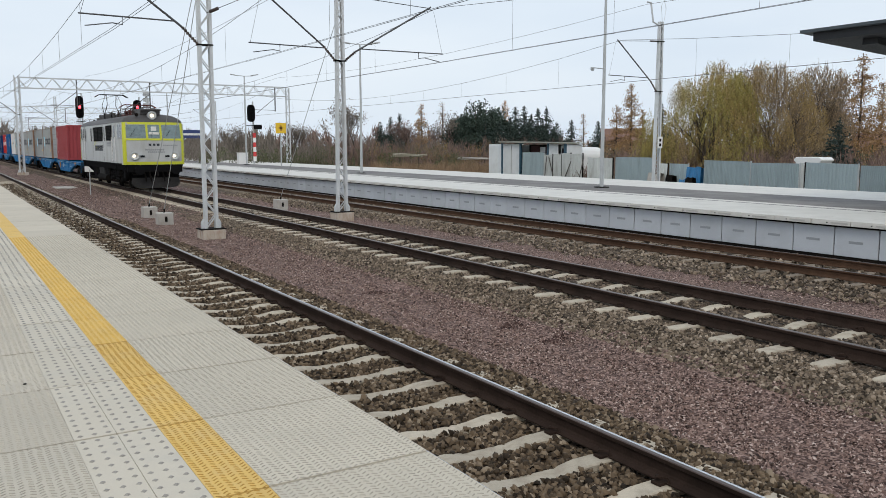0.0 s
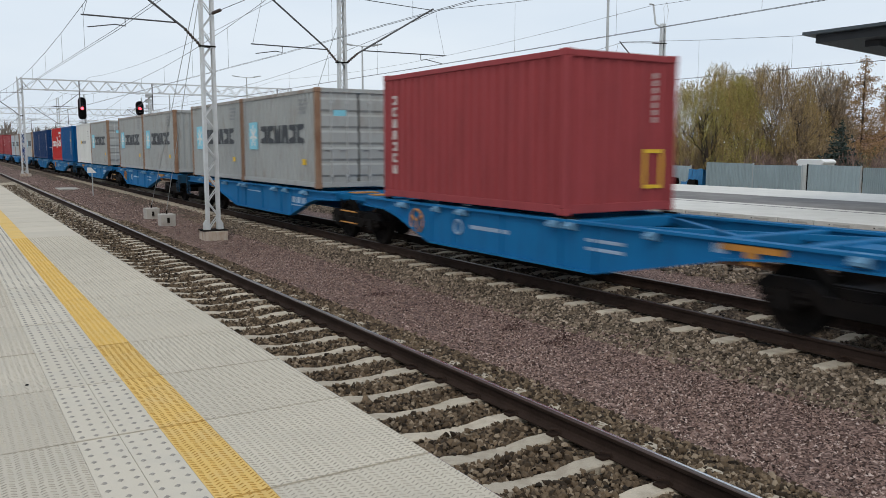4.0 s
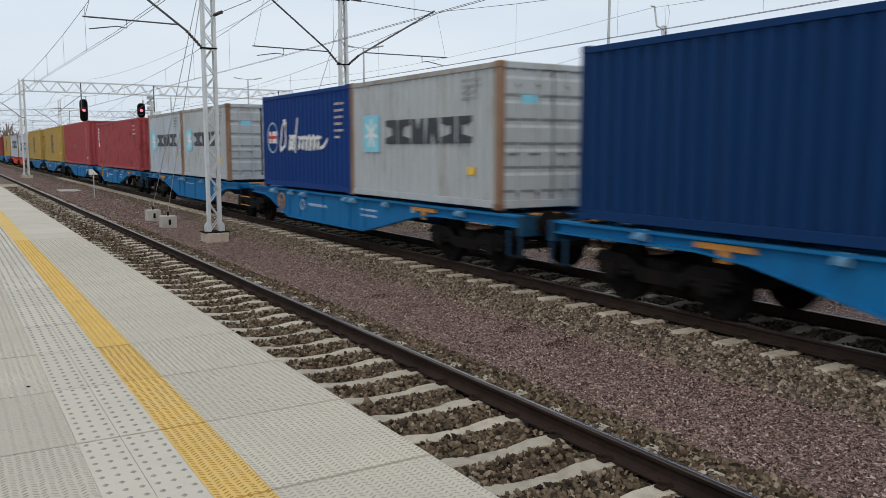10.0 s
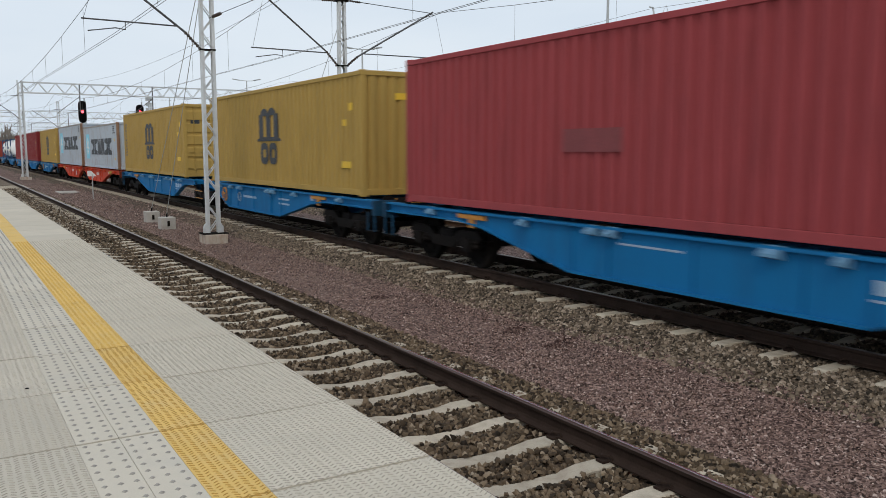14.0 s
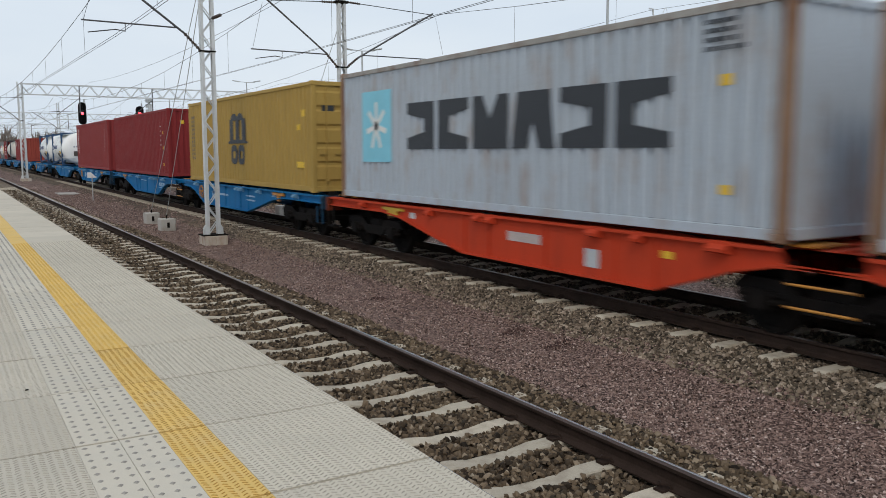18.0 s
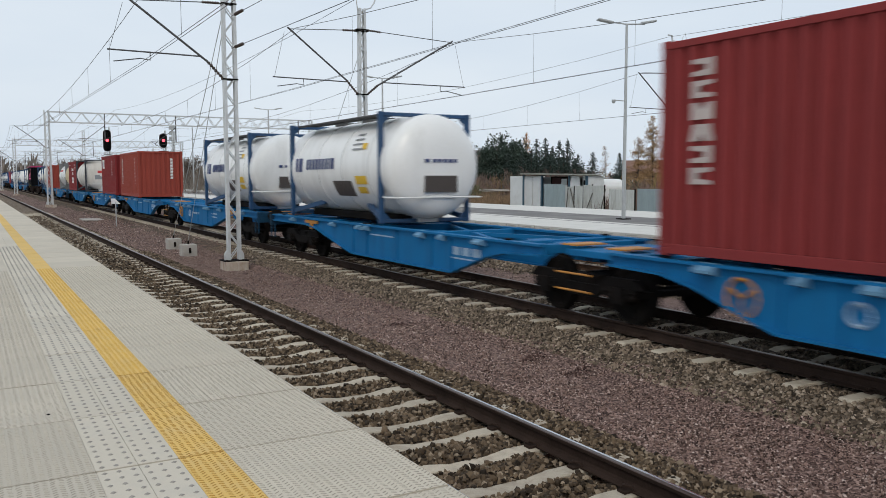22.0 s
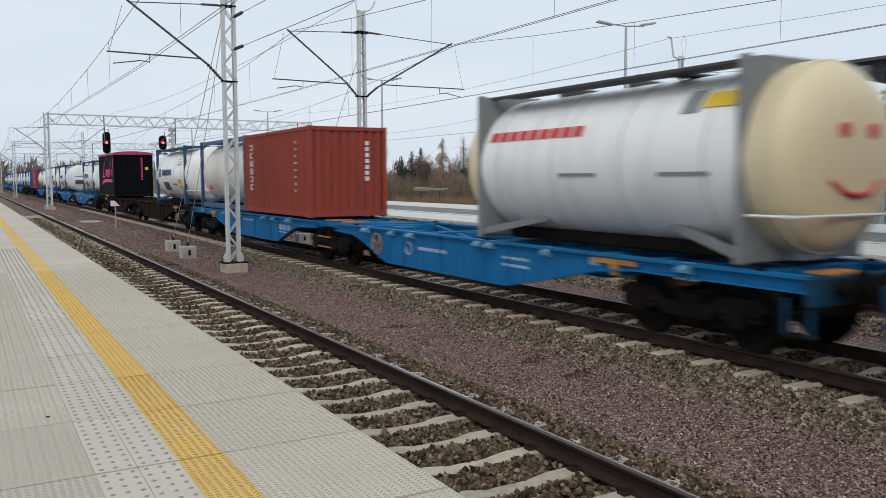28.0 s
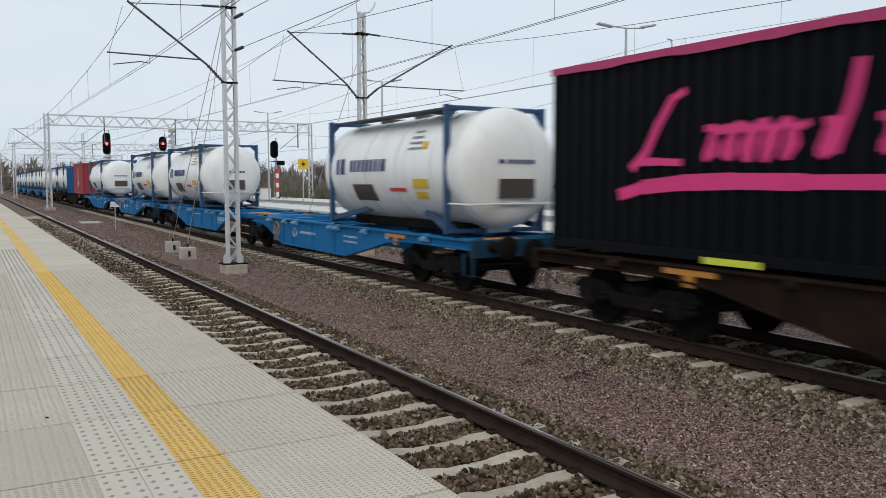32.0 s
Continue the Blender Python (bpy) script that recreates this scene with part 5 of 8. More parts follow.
red_oxide = mat("roof_gear_dark_brown", (0.03, 0.016, 0.014), 0.6, 0, 0.2)
oxide_red = mat("roof_gear_red_oxide", (0.10, 0.02, 0.018), 0.7, 0, 0.25, 3, 25, 0.002, (0.03, 0.02, 0.018), 0.6)
lamp_glow = mat("lit_headlamp", (0.9, 0.85, 0.7), 0.3, glow=(1.0, 0.88, 0.68, 1.2))
loco = thing("locomotive", "silver-white and lime electric locomotive with lit headlamps", "locomotive")
LEN = 14.3
plough_grey = mat("dull_plough_steel", (0.035, 0.034, 0.034), 0.8, 0, 0.3, 3, 30, 0.002, (0.015, 0.013, 0.012), 0.6, spec=0.1)


def hull(z0, zs):
    """Plan outline of the body, ends drawn in towards the middle, at the given heights with inset per height."""
    g = Geo()
    plan = [(-0.95, 0.0), (-1.42, 0.09), (-LW, 0.2), (-LW, LEN - 0.2), (-1.42, LEN - 0.09), (-0.95, LEN), (0.95, LEN), (1.42, LEN - 0.09), (LW, LEN - 0.2), (LW, 0.2), (1.42, 0.09), (0.95, 0.0)]
    n = len(plan)
    for z, ix, iy in zs:
        for x, y in plan:
            sx = max(0.0, abs(x) - ix) * (1 if x > 0 else -1)
            k = iy * (1 - min(1, y / 0.6)) if y < LEN / 2 else -iy * (1 - min(1, (LEN - y) / 0.6))
            g.v.append((sx, y + k, z))
    for i in range(len(zs) - 1):
        g.f += [(i * n + k, i * n + (k + 1) % n, (i + 1) * n + (k + 1) % n, (i + 1) * n + k) for k in range(n)]
    g.f += [tuple(range(n)), tuple(range((len(zs) - 1) * n, len(zs) * n))]
    return g


part("body", hull(1.25, [(1.28, 0, 0), (2.48, 0, 0), (3.36, 0.03, 0.18), (3.42, 0.05, 0.2)]), loco_white, loco, smooth=True)
part("roof", hull(3.42, [(3.42, 0.02, 0.18), (3.58, 0.12, 0.3), (3.74, 0.4, 0.55), (3.83, 0.85, 0.9), (3.86, 1.3, 1.2)]), loco_roof, loco, "dark grey curved roof", smooth=True)
part("underframe", hull(1.0, [(1.0, 0.12, 0.1), (1.28, 0.06, 0.05)]), black, loco)


def lean(z):
    return 0.18 * max(0.0, (z - 2.48) / 0.88)


for yf, s in ((0.0, 1), (LEN, -1)):
    g = Geo()
    for x0, x1, z0, z1 in ((-1.38, 1.38, 1.285, 1.43),):
        g.prism([(x0, 0.07), (-0.95, -0.008), (0.95, -0.008), (x1, 0.07), (x1, 0.1), (x0, 0.1)], z0, z1, "z")
    for z0, z1 in ((2.50, 2.60), (3.3, 3.42)):
        a, c = lean(z0), lean(z1)
        for xa, xb, ya, yb in ((-0.95, 0.95, -0.012, -0.012), (-1.42, -0.95, 0.078, -0.012), (0.95, 1.42, -0.012, 0.078)):
            g.add([(xa, ya + a, z0), (xb, yb + a, z0), (xb, yb + c, z1), (xa, ya + c, z1), (xa, ya + a + .03, z0), (xb, yb + a + .03, z0), (xb, yb + c + .03, z1), (xa, ya + c + .03, z1)],
                  [(0, 1, 2, 3), (4, 7, 6, 5), (0, 4, 5, 1), (3, 2, 6, 7), (0, 3, 7, 4), (1, 5, 6, 2)])
    for x in (-0.34, 0.34):
        g.add([(x - .05, -.012, 2.55), (x + .05, -.012, 2.55), (x + .05, lean(3.35) - .012, 3.35), (x - .05, lean(3.35) - .012, 3.35), (x - .05, .03, 2.55), (x + .05, .03, 2.55), (x + .05, lean(3.35) + .03, 3.35), (x - .05, lean(3.35) + .03, 3.35)],
              [(0, 1, 2, 3), (4, 7, 6, 5), (0, 4, 5, 1), (3, 2, 6, 7), (0, 3, 7, 4), (1, 5, 6, 2)])
    for sx in (-1, 1):
        pts = [(1.35, 0.066), (1.425, 0.082), (LW + 0.008, 0.195), (LW + 0.008, 0.27), (1.35, 0.16)]
        vs = []
        for z in (1.285, 2.48, 3.40):
            vs += [(sx * (px - (0.03 if z > 3 else 0)), py + lean(z) * (1 - py / 0.6) - 0.006, z) for px, py in pts]
        g.add(vs, [(k + i * 5, (k + 1) % 5 + i * 5, (k + 1) % 5 + 5 + i * 5, k + 5 + i * 5) for i in range(2) for k in range(5)])
    o = part("front_trim", g, loco_lime, loco, "lime front trim", at=(0, yf, 0))
    o.rotation_euler.z = 0 if s > 0 else math.pi
    for x0, x1 in ((-1.34, -0.40), (-0.29, 0.29), (0.40, 1.34)):
        g = Geo()
        ya = 0.02 if abs(x0) > 1 or abs(x1) > 1 else -0.016
        vs = []
        cols = sorted({x0, x1} | ({-0.95} if x0 < -0.95 else set()) | ({0.95} if x1 > 0.95 else set()))
        for z in (2.62, 3.28):
            for x in cols:
                yy = -0.016 if abs(x) <= 0.95 else -0.016 + (abs(x) - 0.95) * 0.19
                vs += [(x, yy + lean(z), z), (x, yy + lean(z) + 0.02, z)]
        c2 = 2 * len(cols)
        for k in range(len(cols) - 1):
            g.add([vs[i] for i in (2 * k, 2 * k + 1, 2 * k + 2, 2 * k + 3, c2 + 2 * k, c2 + 2 * k + 1, c2 + 2 * k + 2, c2 + 2 * k + 3)], [(0, 2, 6, 4), (1, 5, 7, 3), (0, 4, 5, 1), (2, 3, 7, 6), (0, 1, 3, 2), (4, 6, 7, 5)])
        o = part("windscreen", g, loco_glass, loco, at=(0, yf, 0))
        o.rotation_euler.z = 0 if s > 0 else math.pi
        if s > 0:
            part("wiper", Geo().beam((x0 + 0.15, -0.03, 2.66), (x0 + 0.45 * (x1 - x0), 0.07, 3.05), 0.011, 0.011), black, o)
    for x in (-0.98, 0.98):
        lamp = part("headlamp", Geo().lathe([(0.12, 0.21), (-0.07, 0.21), (-0.09, 0.19), (-0.085, 0.165), (0.0, 0.1), (0.0, 0.0)], (0, 0, 0), "y", 22), steel_grey, loco, "round chrome headlamp", at=(x, yf - 0.0 * s, 1.72), smooth=True)
        lamp.rotation_euler.z = 0 if s > 0 else math.pi
        part("lamp_glass", Geo().lathe([(0.0, 0.082), (-0.03, 0.07), (-0.045, 0.0)], (-0.03, 0, 0), "y", 18), lamp_glow if s > 0 else glass_dark, lamp, smooth=True)
        mk = part("marker_lamp", Geo().box(-0.11, 0.11, -0.02, 0.03, -0.05, 0.05), glass_dark, loco, at=(x * 0.62, yf, 1.7))
        for z in (0.45,):
            o = part("buffer", cached(("lbuf", s), lambda: Geo().lathe([(0.1, 0.15), (-0.3 * s, 0.13), (-0.3 * s, 0.09), (-0.52 * s, 0.09), (-0.53 * s, 0.24), (-0.58 * s, 0.24), (-0.6 * s, 0.0)], (0, 0, 1.02), "y", 20).mesh("buffer", black, smooth=True)), None, loco, at=(x * 0.9, yf - 0.02 * s, 0))
    top = part("headlamp", Geo().lathe([(0.5, 0.12), (0.2, 0.2), (-0.1, 0.215), (-0.12, 0.19), (-0.12, 0.15), (-0.02, 0.14), (-0.02, 0)], (0, 0, 0), "y", 24), steel_grey, loco, "large round roof headlamp", at=(0, yf + 0.35 * s, 3.76), smooth=True)
    top.rotation_euler.z = 0 if s > 0 else math.pi
    part("lamp_glass", Geo().lathe([(-0.02, 0.095), (-0.05, 0.085), (-0.07, 0.0)], (0, 0, 0), "y", 18), lamp_glow if s > 0 else glass_dark, top, smooth=True)
    part("horn", Geo().lathe([(0, 0.03), (-0.3, 0.035), (-0.42, 0.09), (-0.43, 0)], (0, 0, 0), "y", 12), dark_steel, loco, at=(-0.75, yf + 0.7 * s, 3.78), smooth=True)
    g = Geo().box(-1.35, 1.35, -0.1, 0.1, 0.9, 1.26)
    o = part("snow_plough", Geo().prism([(-1.05, 0.16), (-0.7, 0.1), (0.7, 0.1), (1.05, 0.16), (1.2, 0.34), (1.15, 0.62), (-1.15, 0.62), (-1.2, 0.34)], -0.14 * s - 0.02, -0.14 * s + 0.02, "y"), plough_grey, loco, "dull grey snow plough", at=(0, yf + 0.12 * s, 0))
    o = part("buffer_beam", g, black, loco, at=(0, yf + 0.12 * s, 0))
    o.rotation_euler.z = 0 if s > 0 else math.pi
    g = Geo().tube([(0.0, 0, 1.0), (0, -0.4, 0.9), (0, -0.5, 0.7)], 0.05, 6)
    for x in (-0.55, -0.3, 0.35, 0.6):
        g.tube([(x, 0, 0.95), (x, -0.2, 0.6), (x + 0.05, -0.15, 0.45), (x + 0.08, 0, 0.7)], 0.028, 6)
    g.tube([(-1.15, -0.05, 0.85), (-1.15, -0.3, 0.8), (-0.75, -0.3, 0.8), (-0.75, -0.05, 0.85)], 0.018, 5)
    o = part("coupling", g, dark_steel, loco, at=(0, yf, 0))
    o.rotation_euler.z = 0 if s > 0 else math.pi
g = Geo()
for k in range(3):
    g.box(-0.28 + k * 0.2, -0.16 + k * 0.2, -0.006, 0.0, 2.22, 2.34)
part("front_number", g, INK["ink"], loco)
g = Geo()
for z, x0, n in ((1.99, -0.46, 10), (1.87, -0.34, 9), (2.23, 0.42, 8)):
    for k in range(n):
        g.box(x0 + k * 0.095, x0 + k * 0.095 + 0.06, -0.006, 0.0, z, z + (0.085 if z < 2.2 else 0.05))
tagged(part("lettering", g, INK["grey"], loco), kind="stuff")
part("cab_card", Geo().box(-0.13, 0.13, 0.055, 0.062, 2.98, 3.2), INK["white"], loco)
part("cab_card", Geo().box(-0.24, 0.24, 0.025, 0.032, 2.8, 2.92), INK["white"], loco)
# side fittings, the same on both long sides
for sx in (-1, 1):
    for y0, y1, z0, z1, nm in ((0.34, 0.82, 2.64, 3.30, "cab_window"), (0.88, 1.4, 2.64, 3.30, "cab_window"), (3.22, 4.68, 2.55, 3.27, "grille"), (5.1, 5.39, 2.5, 3.25, "window"), (5.93, 7.25, 2.52, 3.25, "grille"), (7.48, 8.81, 2.52, 3.25, "grille"), (9.45, 9.9, 2.5, 3.25, "window"), (11.7, 12.1, 2.5, 3.25, "window"), (13.1, 13.6, 2.62, 3.28, "cab_window")):
        w = part(nm, Geo().box(-0.006, 0.02, y0, y1, z0, z1), black if nm == "grille" else glass_dark, loco, at=(sx * LW - (0.0 if sx > 0 else 0.014), 0, 0))
        fr = Geo()
        for a, b, c, d in ((y0 - .04, y0, z0 - .04, z1 + .04), (y1, y1 + .04, z0 - .04, z1 + .04), (y0, y1, z0 - .04, z0), (y0, y1, z1, z1 + .04)):
            fr.box(-0.01, 0.028, a, b, c, d)
        part("window_frame", fr, black if nm == "grille" else steel_grey, w)
        if nm == "grille":
            q = Geo()
            for z in np.arange(z0 + 0.05, z1, 0.075):
                q.box(-0.008, 0.024, y0, y1, z, z + 0.02)
            part("louvre", q, bogie_mat, w)
    for y0, y1 in ((2.05, 2.78), (12.35, 13.0)):
        d = part("cab_door", Geo().box(-0.004, 0.012, y0, y1, 1.34, 3.4), loco_white, loco, at=(sx * LW, 0, 0), bevel=0.003)
        part("door_window", Geo().box(-0.012, 0.02, y0 + 0.18, y1 - 0.2, 2.6, 3.28), glass_dark, d)
        q = Geo()
        for yy in (y0 - 0.08, y1 + 0.08):
            q.tube([(0.05 * sx, yy, 1.4), (0.06 * sx, yy, 2.7)], 0.016, 5)
        part("handrail", q, white_line, d, "white grab rail")
        part("door_step", Geo().box(-0.15, 0.15, y0 + 0.1, y1 - 0.1, 0.62, 0.66).box(-0.15, 0.15, y0 + 0.1, y1 - 0.1, 0.92, 0.95).box(-0.02, 0.02, y0 + 0.1, y0 + 0.13, 0.62, 1.3).box(-0.02, 0.02, y1 - 0.13, y1 - 0.1, 0.62, 1.3), black, d)
    q = Geo()
    for k in range(8):
        a = 5.95 + k * 0.33
        q = Geo().box(-0.006, 0.004, a, a + 0.09, 1.95, 2.25).box(-0.006, 0.004, a + 0.18, a + 0.27, 1.95, 2.25).box(-0.006, 0.004, a + 0.09, a + 0.18, 2.19, 2.25).box(-0.006, 0.004, a + 0.09, a + 0.18, 1.95, 2.01)
        part("lettering", q, INK["ink"], loco, at=(sx * (LW + 0.003), 0, 0))
    for k in range(5):
        a = radians(20 + k * 42)
        part("emblem", Geo().beam((0, 8.45 + 0.22 * math.cos(a), 2.2 + 0.22 * math.sin(a)), (0, 8.45 + 0.36 * math.cos(a), 2.2 + 0.36 * math.sin(a)), 0.09, 0.008, (1, 0, 0)), loco_lime, loco, at=(sx * (LW + 0.002), 0, 0))
    part("lettering", Geo().box(-0.006, 0.004, 3.3, 4.65, 2.3, 2.42).box(-0.006, 0.004, 3.3, 4.65, 2.2, 2.26), INK["grey"], loco, at=(sx * (LW + 0.003), 0, 0))
    part("body_step", Geo().box(-0.02, 0.02, 0.6, LEN - 0.6, 1.26, 1.34), black, loco, at=(sx * LW, 0, 0))
for k, (y0, y1, h) in enumerate(((0.45, 2.1, 0.27), (3.5, 5.6, 0.14), (6.6, 9.0, 0.2), (13.0, 13.9, 0.16))):
    lift = 0.13 if k == 0 else 0.0
    part("roof_box", Geo().box(-0.5, 0.5, y0 + 2 * lift, y1 - 2 * lift, 3.8, 3.8 + h).box(-0.5, 0.5, y0, y1, 3.74 + h, 3.83 + h), loco_roof if k != 1 else oxide_red, loco, bevel=0.02)
for sx in (-1, 1):
    vent = part("roof_vent", Geo().box(-0.06, 0.06, 5.9, 10.3, 3.72, 4.06), loco_roof, loco, at=(sx * 0.86, 0, 0))
    for y0, y1 in ((6.0, 8.0), (8.2, 10.2)):
        for k in range(5):
            part("vent_slat", cached(("slat", y1 - y0), lambda: Geo().prism([(-0.10, 0.0), (-0.06, 0.035), (0.06, 0.035), (0.10, 0.0)], 0, y1 - y0, "y").mesh("vent_slat", loco_roof)), None, vent, at=(0, y0, 3.77 + k * 0.057))
        part("vent_end", Geo().box(-0.11, 0.11, y0 - 0.05, y0, 3.72, 4.07), black, vent)
    part("lettering", Geo().prism([(8.7, 2.32), (8.5, 2.42), (8.58, 2.32)], sx * LW - 0.006, sx * LW + 0.006, "x"), loco_lime, loco)
    for yy in (3.0, 5.65, 9.2, 12.2):
        part("panel_seam", Geo().box(-0.004, 0.004, yy - 0.012, yy + 0.012, 1.36, 3.36), cached("seam", lambda: mat("panel_seam_grime", (0.16, 0.16, 0.155), 0.8)), loco, at=(sx * (LW + 0.001), 0, 0))
g = Geo()
for x in (-0.5, 0.0, 0.5):
    g.tube([(x, 2.0, 4.2), (x, 5.0, 4.22), (x, 9.5, 4.2), (x, 11.8, 4.25)], 0.018, 5)
for y in (2.4, 4.4, 6.4, 8.4, 10.4):
    for x in (-0.5, 0.5):
        g.lathe([(3.82, 0.05), (3.9, 0.075), (3.96, 0.05), (4.02, 0.075), (4.08, 0.05), (4.2, 0.03)], (x, y, 0), "z", 8)
part("roof_busbar", g, red_oxide, loco, "dark brown busbars and insulators")


def pantograph(y, up, material):
    g = Geo()
    zt = 5.36 if up else 4.42
    zk, yk = (4.75, 0.95) if up else (4.28, 1.0)
    for x in (-0.45, 0.45):
        g.tube([(x, y, 4.1), (x * 0.9, y + yk, zk), (x * 0.7, y + (0.1 if up else -0.2), zt)], 0.022, 5)
        g.tube([(x, y, 4.1), (x * 0.9, y - yk, zk), (x * 0.7, y - (0.1 if up else -0.2), zt)], 0.022, 5)
    for dy in (-0.15, 0.15):
        g.tube([(-0.95, y + dy, zt - 0.15), (-0.7, y + dy, zt), (0.7, y + dy, zt), (0.95, y + dy, zt - 0.15)], 0.025, 6)
    g.box(-0.6, 0.6, y - 0.6, y + 0.6, 4.03, 4.1)
    for x in (-0.5, 0.5):
        for dy in (-0.5, 0.5):
            g.lathe([(3.8, 0.05), (3.88, 0.08), (3.93, 0.05), (3.98, 0.08), (4.03, 0.05)], (x, y + dy, 0), "z", 8)
    part("pantograph", g, material, loco, "raised pantograph" if up else "folded pantograph")


pantograph(3.6, False, oxide_red)
pantograph(11.3, True, dark_steel)
def loco_bogie_geo():
    g = Geo().box(-1.1, 1.1, -0.4, 0.4, 0.5, 0.95)
    for s in (-1, 1):
        g.prism([(-2.1, 0.75), (-1.9, 0.98), (1.9, 0.98), (2.1, 0.75), (1.9, 0.62), (0.7, 0.62), (0.5, 0.4), (-0.5, 0.4), (-0.7, 0.62), (-1.9, 0.62)], s * 1.12 - 0.07, s * 1.12 + 0.07, "x")
        for yy in (-1.52, 1.52):
            g.box(s * 1.12 - 0.16, s * 1.12 + 0.16, yy - 0.2, yy + 0.2, 0.4, 0.9)
            for dy in (-0.6, 0.6):
                g.lathe([(0.5, 0.09), (0.58, 0.12), (0.66, 0.09), (0.74, 0.12), (0.82, 0.09)], (s * 1.2, yy + dy, 0), "z", 10)
    return g


for y in (3.6, LEN - 3.6):
    b = part("bogie", cached("lbogie", lambda: loco_bogie_geo().mesh("bogie", black)), None, loco, at=(0, y, 0))
    for yy in (-1.52, 1.52):
        w = part("wheelset", cached("lwheels", lambda: wheelset_geo(1.36).mesh("wheelset", dark_steel, smooth=True)), None, b)
        w.matrix_parent_inverse = Matrix.Translation((0, yy, 0.625))
        LOCO_WHEELS.append(w)
part("equipment_box", Geo().box(-1.32, 1.32, 6.9, 8.6, 0.42, 1.06), plough_grey, loco, "dull grey equipment box under the frame", bevel=0.03)
part("equipment_box", Geo().box(-1.3, 1.3, 5.75, 6.75, 0.5, 1.05), black, loco, bevel=0.03)
for y in (0.9, 5.3, 9.0, 13.4):
    for x in (-1.22, 1.22):
        part("sand_box", Geo().prism([(-0.2, 1.1), (0.2, 1.1), (0.2, 0.72), (0.08, 0.55), (-0.08, 0.55), (-0.2, 0.72)], -0.12, 0.12, "x"), black, loco, at=(x, y, 0), bevel=0.02)
# black box added to close the see-through gaps between body and bogies
part("frame_skirt", Geo().box(-1.05, 1.05, 0.6, LEN - 0.6, 0.55, 1.02), black, loco)
for y in (2.1, 5.1, 9.2, 12.2):
    for x in (-1.3, 1.3):
        part("axle_spring", Geo().lathe([(0.62 + 0.06 * k, 0.10 if k % 2 else 0.075) for k in range(8)], (0, 0, 0), "z", 10), dark_steel, loco, at=(x, y, 0))
part("air_tank", Geo().lathe([(5.75, 0.0), (5.78, 0.2), (8.5, 0.2), (8.55, 0.0)], (-1.25, 0, 0.45), "y", 14), dark_steel, loco, smooth=True)
rolling(loco, LOCO_U)
# ---- masts, gantries and overhead line ----
wire_mat = mat("overhead_wire", (0.085, 0.085, 0.088), 0.6, 0.2, 0.1)
mast_mat = mat("painted_mast_steel", (0.58, 0.605, 0.625), 0.5, 0.0, 0.08, 2, 25, 0.001, (0.36, 0.35, 0.33), 0.4, 3)
arm_mat = mat("cantilever_steel", (0.10, 0.10, 0.105), 0.55, 0.4, 0.15)
insul_mat = mat("brown_insulator", (0.045, 0.028, 0.022), 0.3, 0, 0.2)
footing_mat = mat("rust_stained_footing", (0.52, 0.47, 0.41), 0.85, 0, 0.12, 3, 40, 0.005, (0.28, 0.15, 0.075), 0.85, 3.0, (1, 1, 0.35), bare=0.42)


def lattice(top, w=0.31, taper=1.0, pitch=0.40):
    """A mast of two channels laced with flat bars, standing on z = 0."""
    legs, lace = [], Geo()
    for s in (-1, 1):
        g = Geo()
        b0, b1 = s * w / 2, s * w / 2 * taper
        c = [(s * 0.045, -0.085), (s * 0.045, 0.085), (-s * 0.045, 0.085), (-s * 0.045, 0.073), (s * 0.033, 0.073), (s * 0.033, -0.073), (-s * 0.045, -0.073), (-s * 0.045, -0.085)]
        g.add([(b + u, v, z) for b, z in ((b0, 0), (b1, top)) for u, v in c], [(k, (k + 1) % 8, 8 + (k + 1) % 8, 8 + k) for k in range(8)] + [tuple(range(8)), tuple(range(8, 16))])
        legs.append(g)
    n = max(2, int(top / pitch))
    for yy in (-0.092, 0.092):
        for k in range(n):
            z0, z1 = top * k / n, top * (k + 1) / n
            s = 1 if k % 2 else -1
            f0, f1 = w / 2 * (1 + (taper - 1) * k / n), w / 2 * (1 + (taper - 1) * (k + 1) / n)
            lace.beam((s * f0, yy, z0), (-s * f1, yy, z1), 0.032, 0.01, (0, 1, 0))
    return legs, lace


def mast(name, x, y, top, zb, label, group="line masts", w=0.31, taper=1.0):
    m = thing(name, label, "mast", group, at=(x, y, zb))
    legs, lace = lattice(top - zb - 0.25, w, taper)
    for g in legs:
        part("leg", g, mast_mat, m, at=(0, 0, 0.25))
    if y < 40 and x < 20:
        for k in range(len(lace.f) // 6):
            part("lacing_bar", Geo().add(lace.v[8 * k:8 * k + 8], [tuple(i - 8 * k for i in f) for f in lace.f[6 * k:6 * k + 6]]), mast_mat, m, at=(0, 0, 0.25))
    else:
        tagged(part("lacing", lace, mast_mat, m, at=(0, 0, 0.25)), kind="stuff")
    part("base_plate", Geo().box(-0.36, 0.36, -0.3, 0.3, 0.22, 0.25), dark_steel, m)
    for s in (-1, 1):
        part("gusset", Geo().prism([(s * (w / 2 + 0.045), 0.25), (s * (w / 2 + 0.13), 0.25), (s * (w / 2 + 0.13), 0.42), (s * (w / 2 + 0.07), 0.52), (s * (w / 2 + 0.045), 0.52)], -0.05, 0.05, "y"), mast_mat, m)
    part("footing", Geo().box(-0.33, 0.33, -0.33, 0.33, -0.35, 0.22), footing_mat, m, "rust-stained concrete footing", bevel=0.015)
    return m


